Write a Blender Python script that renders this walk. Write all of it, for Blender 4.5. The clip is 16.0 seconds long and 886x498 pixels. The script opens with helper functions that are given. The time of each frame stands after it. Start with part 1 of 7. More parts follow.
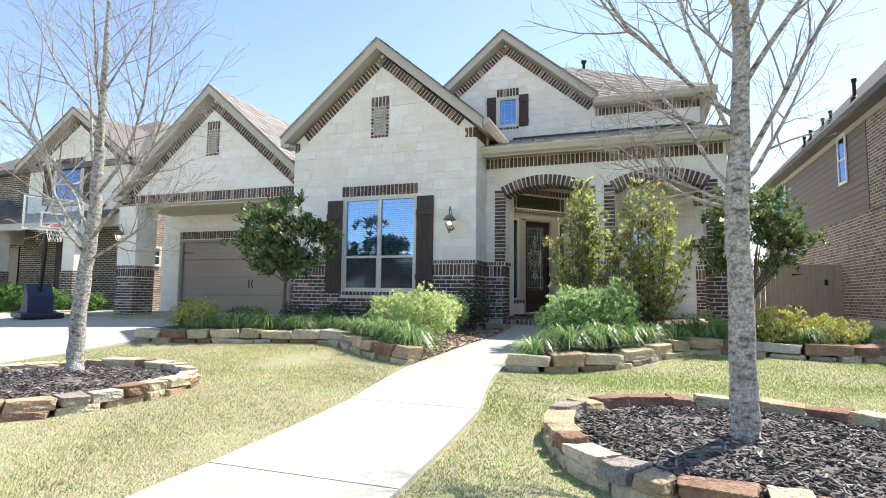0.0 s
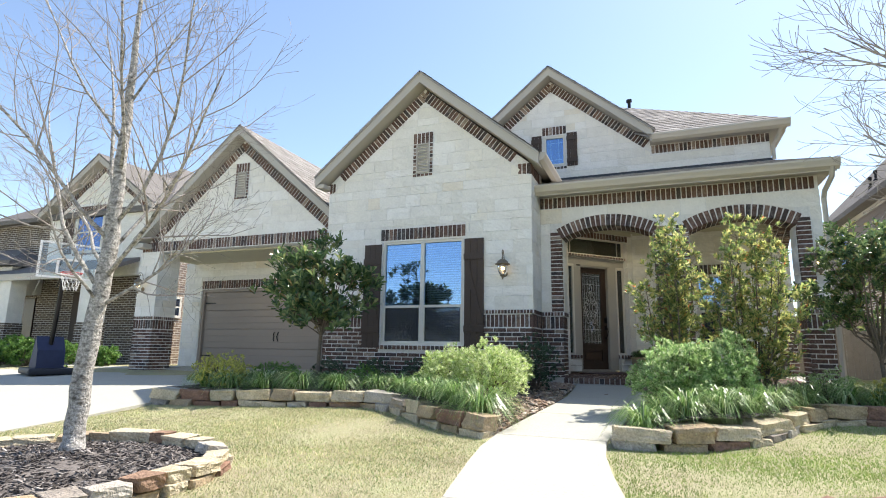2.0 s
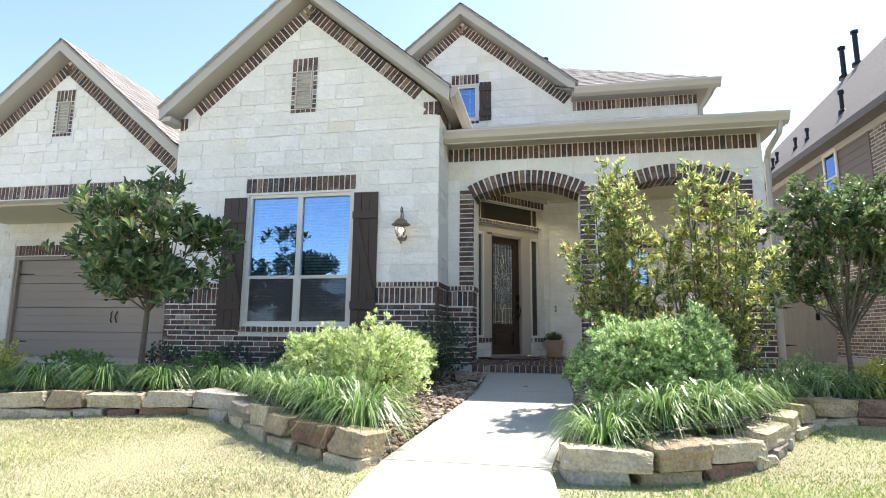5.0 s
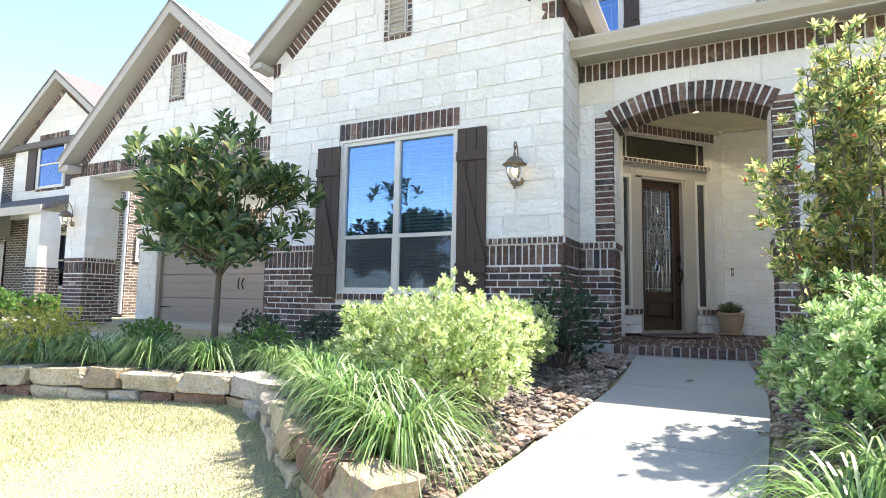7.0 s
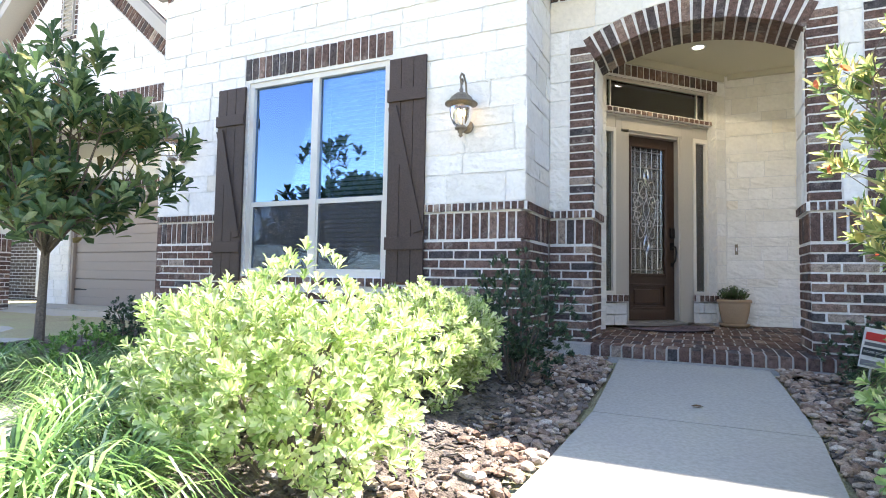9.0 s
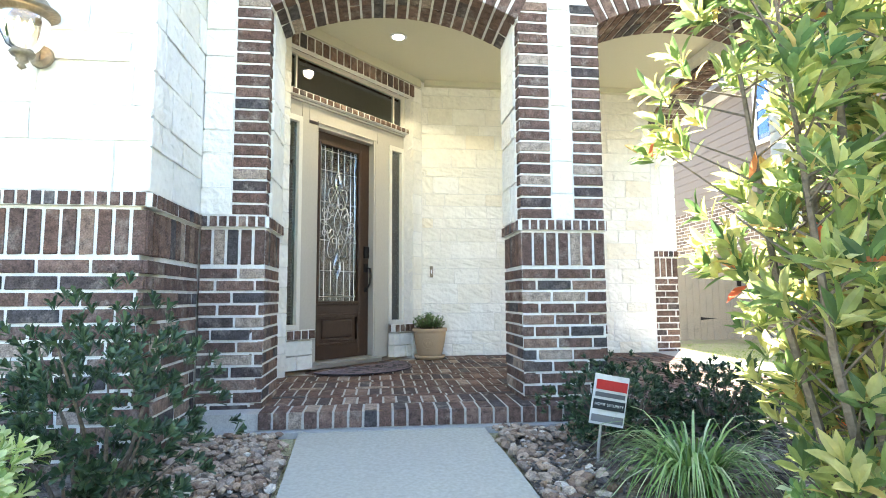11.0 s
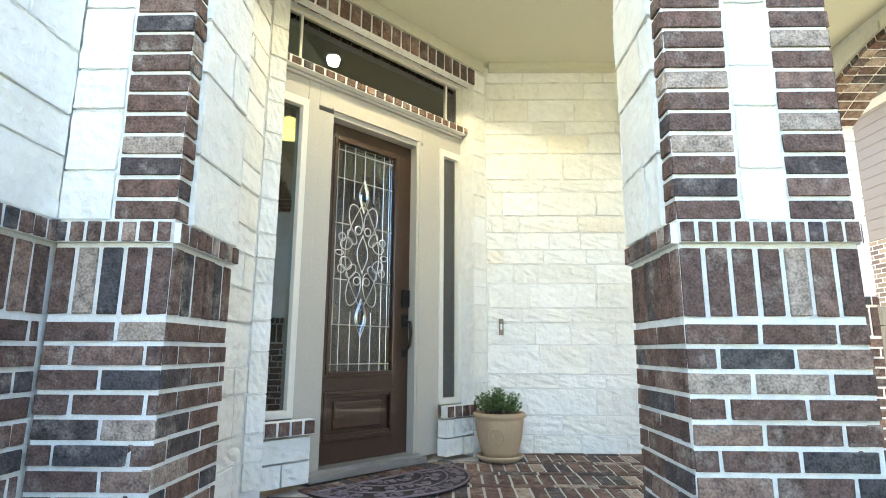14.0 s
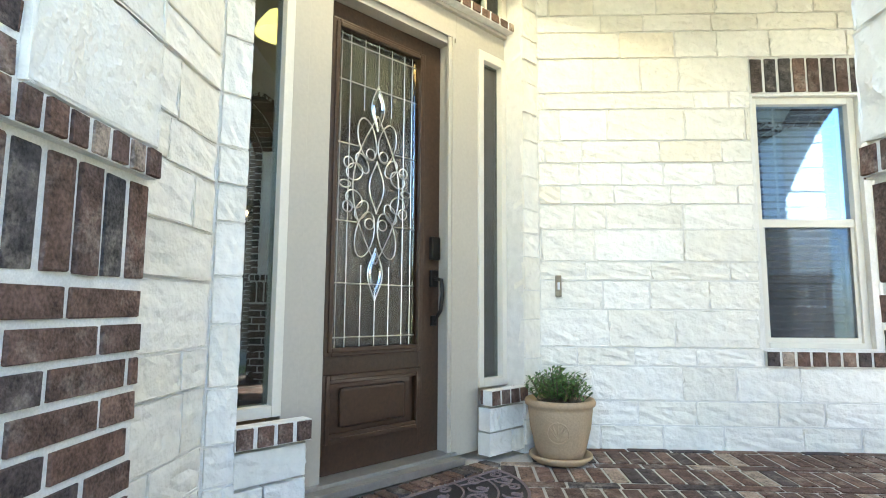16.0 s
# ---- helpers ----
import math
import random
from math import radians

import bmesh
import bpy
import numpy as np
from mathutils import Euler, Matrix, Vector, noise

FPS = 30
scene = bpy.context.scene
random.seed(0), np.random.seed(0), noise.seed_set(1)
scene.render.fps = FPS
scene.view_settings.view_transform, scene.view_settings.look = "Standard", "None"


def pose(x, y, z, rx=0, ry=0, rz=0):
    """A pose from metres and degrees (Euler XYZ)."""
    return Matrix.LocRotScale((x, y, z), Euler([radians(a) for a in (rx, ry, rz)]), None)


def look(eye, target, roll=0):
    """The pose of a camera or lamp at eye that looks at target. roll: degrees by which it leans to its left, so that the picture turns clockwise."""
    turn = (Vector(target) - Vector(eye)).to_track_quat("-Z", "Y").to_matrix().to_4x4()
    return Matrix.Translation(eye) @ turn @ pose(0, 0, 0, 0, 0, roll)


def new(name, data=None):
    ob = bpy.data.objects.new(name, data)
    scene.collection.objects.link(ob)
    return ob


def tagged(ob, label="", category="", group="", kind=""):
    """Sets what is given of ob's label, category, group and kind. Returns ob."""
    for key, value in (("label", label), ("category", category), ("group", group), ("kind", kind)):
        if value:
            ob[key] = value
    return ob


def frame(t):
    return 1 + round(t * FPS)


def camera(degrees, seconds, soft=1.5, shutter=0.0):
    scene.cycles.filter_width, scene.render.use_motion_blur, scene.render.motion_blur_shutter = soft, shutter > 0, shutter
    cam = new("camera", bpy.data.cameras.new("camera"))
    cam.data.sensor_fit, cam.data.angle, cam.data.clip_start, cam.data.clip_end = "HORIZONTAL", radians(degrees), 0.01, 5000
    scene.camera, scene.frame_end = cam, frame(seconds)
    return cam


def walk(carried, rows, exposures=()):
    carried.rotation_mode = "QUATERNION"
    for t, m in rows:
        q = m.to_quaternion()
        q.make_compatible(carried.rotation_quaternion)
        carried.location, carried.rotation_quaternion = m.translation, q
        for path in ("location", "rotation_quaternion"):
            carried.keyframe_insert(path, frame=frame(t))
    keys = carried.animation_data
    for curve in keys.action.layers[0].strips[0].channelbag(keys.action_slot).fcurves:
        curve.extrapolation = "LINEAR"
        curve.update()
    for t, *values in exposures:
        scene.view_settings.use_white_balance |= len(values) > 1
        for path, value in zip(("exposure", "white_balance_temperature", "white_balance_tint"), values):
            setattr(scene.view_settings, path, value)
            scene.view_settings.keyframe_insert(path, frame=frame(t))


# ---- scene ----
cam = camera(77.8, 16.0, soft=1.0)
PATH = [
    (0, (0.801, 0.235, 0.352), (0.131, 2.111, 0.524), 0.7),
    (0.5, (0.616, 0.377, 0.377), (-0.053, 2.25, 0.591), 0.8),
    (1, (0.341, 0.631, 0.43), (-0.326, 2.495, 0.71), 0.9),
    (1.5, (-0.015, 0.908, 0.398), (-0.705, 2.755, 0.734), 0.9),
    (2, (-0.348, 1.207, 0.372), (-1.064, 3.04, 0.732), 0.8),
    (2.5, (-0.559, 1.553, 0.413), (-1.255, 3.387, 0.8), 0.8),
    (3, (-0.807, 1.86, 0.392), (-1.325, 3.747, 0.803), 0.7),
    (3.5, (-0.857, 2.198, 0.381), (-1.187, 4.127, 0.795), 0.7),
    (6, (-0.969, 4.466, 0.323), (-1.49, 6.383, 0.549), 0.8),
    (6.5, (-0.973, 4.968, 0.374), (-1.743, 6.803, 0.578), 0.9),
    (7, (-0.977, 5.455, 0.375), (-1.869, 7.236, 0.56), 1.0),
    (7.5, (-1.06, 5.898, 0.397), (-2.026, 7.641, 0.56), 1.1),
    (8, (-1.086, 6.393, 0.427), (-2.172, 8.067, 0.566), 1.1),
    (8.5, (-1.205, 6.841, 0.462), (-2.256, 8.54, 0.56), 1.3),
    (9, (-1.223, 7.284, 0.452), (-2.067, 9.094, 0.561), 1.0),
    (9.5, (-1.182, 7.67, 0.476), (-1.657, 9.609, 0.597), 0.6),
    (10, (-1.403, 8.139, 0.487), (-1.549, 10.129, 0.623), 0.1),
    (12.5, (-1.381, 10.074, 0.759), (-1.033, 12.014, 1.102), -0.3),
    (13, (-1.373, 10.441, 0.748), (-1.117, 12.383, 1.151), -0.1),
    (13.5, (-1.215, 10.744, 0.77), (-1.166, 12.704, 1.167), -0.1),
    (14, (-1.153, 11.01, 0.709), (-1.196, 12.975, 1.078), 0.3),
    (14.5, (-1.149, 11.318, 0.736), (-1.22, 13.294, 1.036), 0.2),
    (15, (-1.193, 11.683, 0.732), (-1.258, 13.666, 0.982), 0.2),
    (15.5, (-1.234, 11.949, 0.78), (-1.31, 13.934, 1.011), 0.3),
    (16, (-1.356, 12.14, 0.77), (-1.443, 14.127, 0.987), 0.4),
]
EXPOSURES = [(0, 1.03, 6650, 12), (1.5, 1.02, 6650, 12), (2, 0.96, 6650, 12), (3.5, 0.96, 6650, 12), (6, 1.6, 6600, 15), (7, 1.72, 6600, 16), (8, 1.93, 6600, 16), (9, 2.18, 6500, 19), (9.5, 2.45, 6500, 20), (10, 2.72, 6700, 15), (12.5, 3.24, 6550, 7), (13, 3.26, 6550, 7), (13.5, 3.1, 6550, 7), (14.5, 3.37, 6550, 7), (15, 3.41, 6550, 7), (16, 3.36, 6550, 7)]
walk(cam, [(t, look(eye, target, roll)) for t, eye, target, roll in PATH], EXPOSURES)

# ---- light ----
SUN_TO = Vector((0.39, 0.556, 1.0)).normalized()
sun = new("sun", bpy.data.lights.new("sun", "SUN"))
sun.data.energy, sun.data.angle, sun.data.color = 4.9, radians(0.6), (1.0, 0.95, 0.87)
sun.matrix_world = look((0, 0, 30), Vector((0, 0, 30)) - SUN_TO)
world = bpy.data.worlds.new("sky")
scene.world = world
world.use_nodes = True
wn = world.node_tree.nodes
sky = wn.new("ShaderNodeTexSky")
sky.sky_type, sky.sun_disc = "NISHITA", False
sky.sun_elevation = math.asin(SUN_TO.z)
sky.sun_rotation = math.atan2(SUN_TO.x, SUN_TO.y)
sky.air_density, sky.dust_density, sky.ozone_density = 1.0, 0.5, 1.2
wn["Background"].inputs["Strength"].default_value = 0.137
world.node_tree.links.new(sky.outputs[0], wn["Background"].inputs["Color"])


# ---- materials ----
def mat(name, color, rough=0.7, metal=0.0, spec=0.4, vary=0.15, scale=8.0, fine=60.0, bump=0.15, bump_d=0.01,
        color2=None, random=None, island=None, sub=0.0, coat=0.0, stretch=None, smear=None, sat=1.0):
    """Two scales of noise over a base colour; random or island: ramp stops chosen per object or per island."""
    m = bpy.data.materials.new(name)
    m.use_nodes = True
    nt = m.node_tree
    N, K = nt.nodes, nt.links
    b = N["Principled BSDF"]
    co = N.new("ShaderNodeTexCoord")
    src = co.outputs["Object"]
    big = N.new("ShaderNodeTexNoise")
    big.inputs["Scale"].default_value, big.inputs["Detail"].default_value = scale, 5
    sm = N.new("ShaderNodeTexNoise")
    sm.inputs["Scale"].default_value, sm.inputs["Detail"].default_value = fine, 3
    geo = N.new("ShaderNodeNewGeometry")
    if stretch:
        mp = N.new("ShaderNodeMapping")
        mp.inputs["Scale"].default_value = stretch
        K.new(geo.outputs["Position"], mp.inputs["Vector"])
        K.new(mp.outputs[0], big.inputs["Vector"])
    else:
        K.new(geo.outputs["Position"], big.inputs["Vector"])
    K.new(geo.outputs["Position"], sm.inputs["Vector"])
    if random or island:
        ramp = N.new("ShaderNodeValToRGB")
        ramp.color_ramp.interpolation = "CONSTANT" if random else "LINEAR"
        stops = random or island
        while len(ramp.color_ramp.elements) < len(stops):
            ramp.color_ramp.elements.new(0.5)
        for e, (p, c) in zip(ramp.color_ramp.elements, stops):
            e.position, e.color = p, (*c, 1)
        if random:
            oi = N.new("ShaderNodeObjectInfo")
            K.new(oi.outputs["Random"], ramp.inputs[0])
        else:
            K.new(geo.outputs["Random Per Island"], ramp.inputs[0])
        base = ramp.outputs[0]
    else:
        mixc = N.new("ShaderNodeMix")
        mixc.data_type = "RGBA"
        mixc.inputs[6].default_value = (*color, 1)
        mixc.inputs[7].default_value = (*(color2 or [c * 0.75 for c in color]), 1)
        rr = N.new("ShaderNodeMapRange")
        rr.inputs[1].default_value, rr.inputs[2].default_value = 0.35, 0.68
        K.new(big.outputs[0], rr.inputs[0])
        K.new(rr.outputs[0], mixc.inputs[0])
        base = mixc.outputs[2]
    if smear:
        sn_ = N.new("ShaderNodeTexNoise")
        sn_.inputs["Scale"].default_value, sn_.inputs["Detail"].default_value, sn_.inputs["Roughness"].default_value = 6.0, 8, 0.72
        sr_ = N.new("ShaderNodeMapRange")
        sr_.inputs[1].default_value, sr_.inputs[2].default_value, sr_.inputs[4].default_value = 0.52, 0.74, 0.75
        sx_ = N.new("ShaderNodeMix")
        sx_.data_type = "RGBA"
        sx_.inputs[7].default_value = (*smear, 1)
        K.new(geo.outputs["Position"], sn_.inputs["Vector"])
        K.new(sn_.outputs[0], sr_.inputs[0])
        K.new(sr_.outputs[0], sx_.inputs[0])
        K.new(base, sx_.inputs[6])
        base = sx_.outputs[2]
    hsv = N.new("ShaderNodeHueSaturation")
    hsv.inputs["Saturation"].default_value = sat
    K.new(base, hsv.inputs["Color"])
    add = N.new("ShaderNodeMath")
    add.operation = "ADD"
    K.new(sm.outputs[0], add.inputs[0])
    K.new(big.outputs[0], add.inputs[1])
    rng = N.new("ShaderNodeMapRange")
    rng.inputs[1].default_value, rng.inputs[2].default_value = 0.7, 1.3
    rng.inputs[3].default_value, rng.inputs[4].default_value = 1 - vary, 1 + vary
    K.new(add.outputs[0], rng.inputs[0])
    K.new(rng.outputs[0], hsv.inputs["Value"])
    K.new(hsv.outputs[0], b.inputs["Base Color"])
    b.inputs["Roughness"].default_value, b.inputs["Metallic"].default_value = rough, metal
    b.inputs["Specular IOR Level"].default_value = spec
    if coat:
        b.inputs["Coat Weight"].default_value = coat
    if bump:
        bp = N.new("ShaderNodeBump")
        bp.inputs["Strength"].default_value, bp.inputs["Distance"].default_value = bump, bump_d
        K.new(add.outputs[0], bp.inputs["Height"])
        K.new(bp.outputs[0], b.inputs["Normal"])
    if sub:
        tr = N.new("ShaderNodeBsdfTranslucent")
        mx = N.new("ShaderNodeMixShader")
        mx.inputs[0].default_value = sub
        K.new(hsv.outputs[0], tr.inputs["Color"])
        K.new(b.outputs[0], mx.inputs[1])
        K.new(tr.outputs[0], mx.inputs[2])
        K.new(mx.outputs[0], N["Material Output"].inputs[0])
    return m


BR = [(0.0, (0.125, 0.078, 0.062)), (0.26, (0.110, 0.070, 0.058)), (0.46, (0.132, 0.078, 0.060)), (0.60, (0.075, 0.058, 0.055)),
      (0.70, (0.181, 0.115, 0.091)), (0.80, (0.072, 0.064, 0.064)), (0.88, (0.325, 0.256, 0.206)), (0.95, (0.225, 0.15, 0.115))]
M_BRICK = mat("dark_brick", (0.05, 0.03, 0.025), 0.85, vary=0.6, scale=22, fine=110, bump=0.55, bump_d=0.012, random=BR, spec=0.25, smear=(0.36, 0.31, 0.265))
M_BRICK_J = mat("dark_brick_joined", (0.05, 0.03, 0.025), 0.85, vary=0.4, scale=14, fine=130, bump=0.4, island=BR, spec=0.25)
M_STONE = mat("white_limestone", (0.80, 0.77, 0.70), 0.9, vary=0.06, scale=5, fine=24, bump=0.62, bump_d=0.022, spec=0.2,
              random=[(0, (0.80, 0.775, 0.715)), (0.3, (0.83, 0.81, 0.76)), (0.6, (0.77, 0.745, 0.68)), (0.82, (0.80, 0.77, 0.695)), (0.965, (0.78, 0.725, 0.62))])
M_STONE_J = mat("white_limestone_joined", (0.8, 0.77, 0.7), 0.9, vary=0.08, scale=5, fine=42, bump=0.6, bump_d=0.014, spec=0.2,
                island=[(0, (0.80, 0.775, 0.715)), (0.5, (0.83, 0.81, 0.76)), (1, (0.76, 0.735, 0.67))])
M_MORTAR = mat("pale_mortar", (0.84, 0.825, 0.785), 0.95, vary=0.12, scale=20, fine=180, bump=0.5, bump_d=0.004, spec=0.1)
M_GREYMORTAR = mat("grey_mortar", (0.82, 0.80, 0.76), 0.95, vary=0.15, scale=20, fine=180, bump=0.5, bump_d=0.004, spec=0.1)
M_TRIM = mat("taupe_trim_paint", (0.465, 0.432, 0.375), 0.55, vary=0.05, scale=3, fine=50, bump=0.08, color2=(0.445, 0.413, 0.358))
M_CEIL = mat("cream_ceiling_paint", (0.58, 0.55, 0.42), 0.7, vary=0.04, scale=2, fine=60, bump=0.05, color2=(0.56, 0.53, 0.40))
M_SHINGLE = mat("grey_brown_shingle", (0.2, 0.18, 0.16), 0.95, vary=0.3, scale=3, fine=90, bump=0.7, spec=0.1,
                island=[(0, (0.25, 0.235, 0.215)), (0.4, (0.31, 0.29, 0.27)), (0.7, (0.37, 0.35, 0.325)), (1, (0.28, 0.262, 0.24))])
M_FLASH = mat("dark_flashing", (0.05, 0.055, 0.065), 0.6, vary=0.2)
M_GUTTER = mat("taupe_gutter", (0.50, 0.46, 0.39), 0.4, vary=0.04, bump=0.03, color2=(0.48, 0.44, 0.37))
M_WINFRAME = mat("almond_vinyl", (0.70, 0.67, 0.60), 0.45, vary=0.04, bump=0.03, color2=(0.68, 0.65, 0.58))
M_SHUTTER = mat("dark_stained_wood", (0.075, 0.052, 0.040), 0.65, vary=0.35, scale=5, fine=70, bump=0.5, color2=(0.055, 0.038, 0.03))
M_DOOR = mat("walnut_stained_door", (0.062, 0.034, 0.021), 0.36, vary=0.3, scale=6, fine=50, bump=0.15, color2=(0.040, 0.022, 0.014), spec=0.5, coat=0.25)
M_GARAGE = mat("taupe_garage_door", (0.29, 0.245, 0.21), 0.55, vary=0.06, scale=3, fine=70, bump=0.1, color2=(0.275, 0.23, 0.198))
M_BLACK = mat("black_iron", (0.02, 0.018, 0.017), 0.45, metal=0.4, vary=0.25, bump=0.1)
M_BRONZE = mat("aged_bronze", (0.27, 0.225, 0.165), 0.5, metal=0.6, vary=0.3, scale=20, bump=0.2)
M_CONC = mat("pale_concrete", (0.44, 0.435, 0.37), 0.9, vary=0.16, scale=1.6, fine=45, bump=0.35, bump_d=0.004, color2=(0.35, 0.343, 0.302), spec=0.2)
M_CONCDARK = mat("foundation_concrete", (0.42, 0.41, 0.39), 0.95, vary=0.15, scale=4, fine=70, bump=0.3)
M_SOIL = mat("dark_soil", (0.12, 0.097, 0.078), 1.0, vary=0.5, scale=5, fine=60, bump=1.0, bump_d=0.03, color2=(0.21, 0.185, 0.155), spec=0.1)
M_MULCH = mat("black_mulch", (0.03, 0.024, 0.021), 0.95, vary=0.5, spec=0.15, bump=0.4, fine=120,
              island=[(0, (0.045, 0.040, 0.038)), (0.5, (0.115, 0.102, 0.094)), (0.8, (0.20, 0.18, 0.163)), (1, (0.36, 0.33, 0.30))])
M_LAWN = mat("dormant_lawn_soil", (0.46, 0.41, 0.24), 1.0, vary=0.35, scale=1.6, fine=70, bump=1.0, bump_d=0.03, color2=(0.33, 0.33, 0.17), spec=0.05, sat=0.85)
M_GRASS = mat("half_dormant_grass", (0.3, 0.3, 0.12), 0.7, vary=0.3, scale=0.9, fine=6, bump=0, spec=0.2, sub=0.35, sat=0.80,
              island=[(0, (0.600, 0.510, 0.255)), (0.35, (0.540, 0.510, 0.210)), (0.55, (0.330, 0.405, 0.112)), (0.8, (0.210, 0.315, 0.068)), (1, (0.660, 0.555, 0.330))])
M_GRASS_G = mat("green_grass", (0.15, 0.22, 0.05), 0.7, vary=0.3, scale=0.9, fine=6, bump=0, spec=0.2, sub=0.35, sat=0.95,
                island=[(0, (0.40, 0.45, 0.16)), (0.3, (0.264, 0.372, 0.085)), (0.7, (0.171, 0.295, 0.054)), (1, (0.45, 0.46, 0.19))])
M_ROCK = mat("garden_boulder", (0.4, 0.33, 0.24), 0.95, vary=0.3, scale=7, fine=45, bump=0.9, bump_d=0.025, spec=0.2,
             random=[(0, (0.50, 0.43, 0.30)), (0.22, (0.40, 0.31, 0.20)), (0.40, (0.24, 0.145, 0.105)), (0.54, (0.30, 0.265, 0.225)), (0.66, (0.53, 0.45, 0.32)), (0.80, (0.27, 0.175, 0.12)), (0.90, (0.44, 0.40, 0.34))])
M_RIVER = mat("river_rock", (0.4, 0.33, 0.25), 0.95, vary=0.4, scale=24, fine=110, bump=0.5, spec=0.12,
              island=[(0, (0.18, 0.12, 0.09)), (0.3, (0.30, 0.215, 0.155)), (0.55, (0.40, 0.31, 0.23)), (0.75, (0.25, 0.20, 0.165)), (0.9, (0.46, 0.38, 0.30)), (1, (0.54, 0.49, 0.42))])
M_BARK = mat("pale_lichen_bark", (0.60, 0.575, 0.53), 0.95, vary=0.55, scale=17, fine=60, bump=0.9, bump_d=0.015, color2=(0.085, 0.08, 0.07), spec=0.1, stretch=(1, 1, 1.8))
M_TWIG = mat("grey_twig", (0.40, 0.37, 0.335), 0.95, vary=0.35, scale=14, fine=60, bump=0.4, color2=(0.20, 0.175, 0.155), spec=0.1)
M_BARK2 = mat("grey_brown_bark", (0.20, 0.165, 0.13), 0.95, vary=0.4, scale=14, fine=70, bump=0.7, color2=(0.12, 0.10, 0.08), spec=0.1)


def leafmat(name, stops, rough=0.45, sub=0.35, spec=0.5):
    return mat(name, stops[0][1], rough, vary=0.25, scale=3, fine=40, bump=0, island=stops, sub=sub, spec=spec, sat=0.94)


L_MAG = leafmat("glossy_magnolia_leaf", [(0, (0.05, 0.105, 0.045)), (0.45, (0.11, 0.19, 0.07)), (0.8, (0.22, 0.31, 0.11)), (0.93, (0.34, 0.38, 0.14)), (1, (0.2, 0.14, 0.05))], 0.25, 0.36)
L_LIME = leafmat("lime_shrub_leaf", [(0, (0.20, 0.33, 0.08)), (0.3, (0.42, 0.55, 0.17)), (0.65, (0.61, 0.70, 0.31)), (1, (0.79, 0.82, 0.55))], 0.4, 0.48)
L_VARI = leafmat("variegated_shrub_leaf", [(0, (0.15, 0.29, 0.08)), (0.4, (0.30, 0.47, 0.15)), (0.75, (0.48, 0.62, 0.27)), (1, (0.73, 0.77, 0.48))], 0.4, 0.45)
L_TALL = leafmat("red_tipped_shrub_leaf", [(0, (0.08, 0.155, 0.05)), (0.3, (0.20, 0.30, 0.09)), (0.6, (0.45, 0.49, 0.15)), (0.92, (0.72, 0.67, 0.27)), (0.985, (0.55, 0.36, 0.10)), (1, (0.68, 0.10, 0.04))], 0.3, 0.68)
L_DARK = leafmat("dark_shrub_leaf", [(0, (0.02, 0.045, 0.022)), (0.6, (0.04, 0.085, 0.038)), (1, (0.09, 0.15, 0.06))], 0.35, 0.2)
L_BOX = leafmat("boxwood_leaf", [(0, (0.07, 0.17, 0.025)), (0.6, (0.13, 0.28, 0.045)), (1, (0.24, 0.38, 0.08))], 0.45, 0.35)
L_GOLD = leafmat("gold_green_leaf", [(0, (0.24, 0.29, 0.05)), (0.5, (0.48, 0.48, 0.08)), (1, (0.70, 0.63, 0.16))], 0.45, 0.35)
L_LIRI = leafmat("liriope_blade", [(0, (0.065, 0.145, 0.03)), (0.45, (0.15, 0.29, 0.06)), (0.75, (0.28, 0.43, 0.12)), (1, (0.60, 0.66, 0.38))], 0.30, 0.30)
L_HERB = leafmat("potted_herb_leaf", [(0, (0.05, 0.12, 0.03)), (0.6, (0.09, 0.20, 0.045)), (1, (0.18, 0.27, 0.07))], 0.5, 0.3)


def glass(name, reflect=0.25, tint=(0.9, 0.95, 0.93), shine=(0.95, 0.97, 1.0)):
    m = bpy.data.materials.new(name)
    m.use_nodes = True
    N, K = m.node_tree.nodes, m.node_tree.links
    N.remove(N["Principled BSDF"])
    tr, gl, mx, fr, ad = (N.new("ShaderNodeBsdf" + k) if k in ("Transparent", "Glossy") else N.new("ShaderNode" + k) for k in ("Transparent", "Glossy", "MixShader", "Fresnel", "Math"))
    tr.inputs[0].default_value = (*tint, 1)
    gl.inputs["Roughness"].default_value = 0.0
    gl.inputs["Color"].default_value = (*shine, 1)
    ad.operation, ad.use_clamp = "ADD", True
    ad.inputs[1].default_value = reflect
    fr.inputs[0].default_value = 1.5
    K.new(fr.outputs[0], ad.inputs[0])
    K.new(ad.outputs[0], mx.inputs[0])
    K.new(tr.outputs[0], mx.inputs[1])
    K.new(gl.outputs[0], mx.inputs[2])
    K.new(mx.outputs[0], N["Material Output"].inputs[0])
    return m


# blue in the window glass reflection colour stands for a deep blue mirrored sky
M_GLASS = glass("window_glass", 0.36, (0.86, 0.92, 0.93), (0.36, 0.55, 0.84))
M_GLASS_D = glass("door_side_glass", 0.09, (0.40, 0.50, 0.47))
M_LAMPGLASS = glass("seeded_lantern_glass", 0.06, (0.95, 0.93, 0.88))


def emit(name, color, strength):
    m = bpy.data.materials.new(name)
    m.use_nodes = True
    b = m.node_tree.nodes["Principled BSDF"]
    b.inputs["Base Color"].default_value = (*color, 1)
    b.inputs["Emission Color"].default_value, b.inputs["Emission Strength"].default_value = (*color, 1), strength
    return m


M_BULB = emit("warm_bulb", (1.0, 0.72, 0.38), 4)
M_CAN = emit("recessed_lamp", (1.0, 0.85, 0.62), 5)
M_BLIND = mat("white_blind", (0.8, 0.81, 0.82), 0.6, vary=0.03, bump=0)

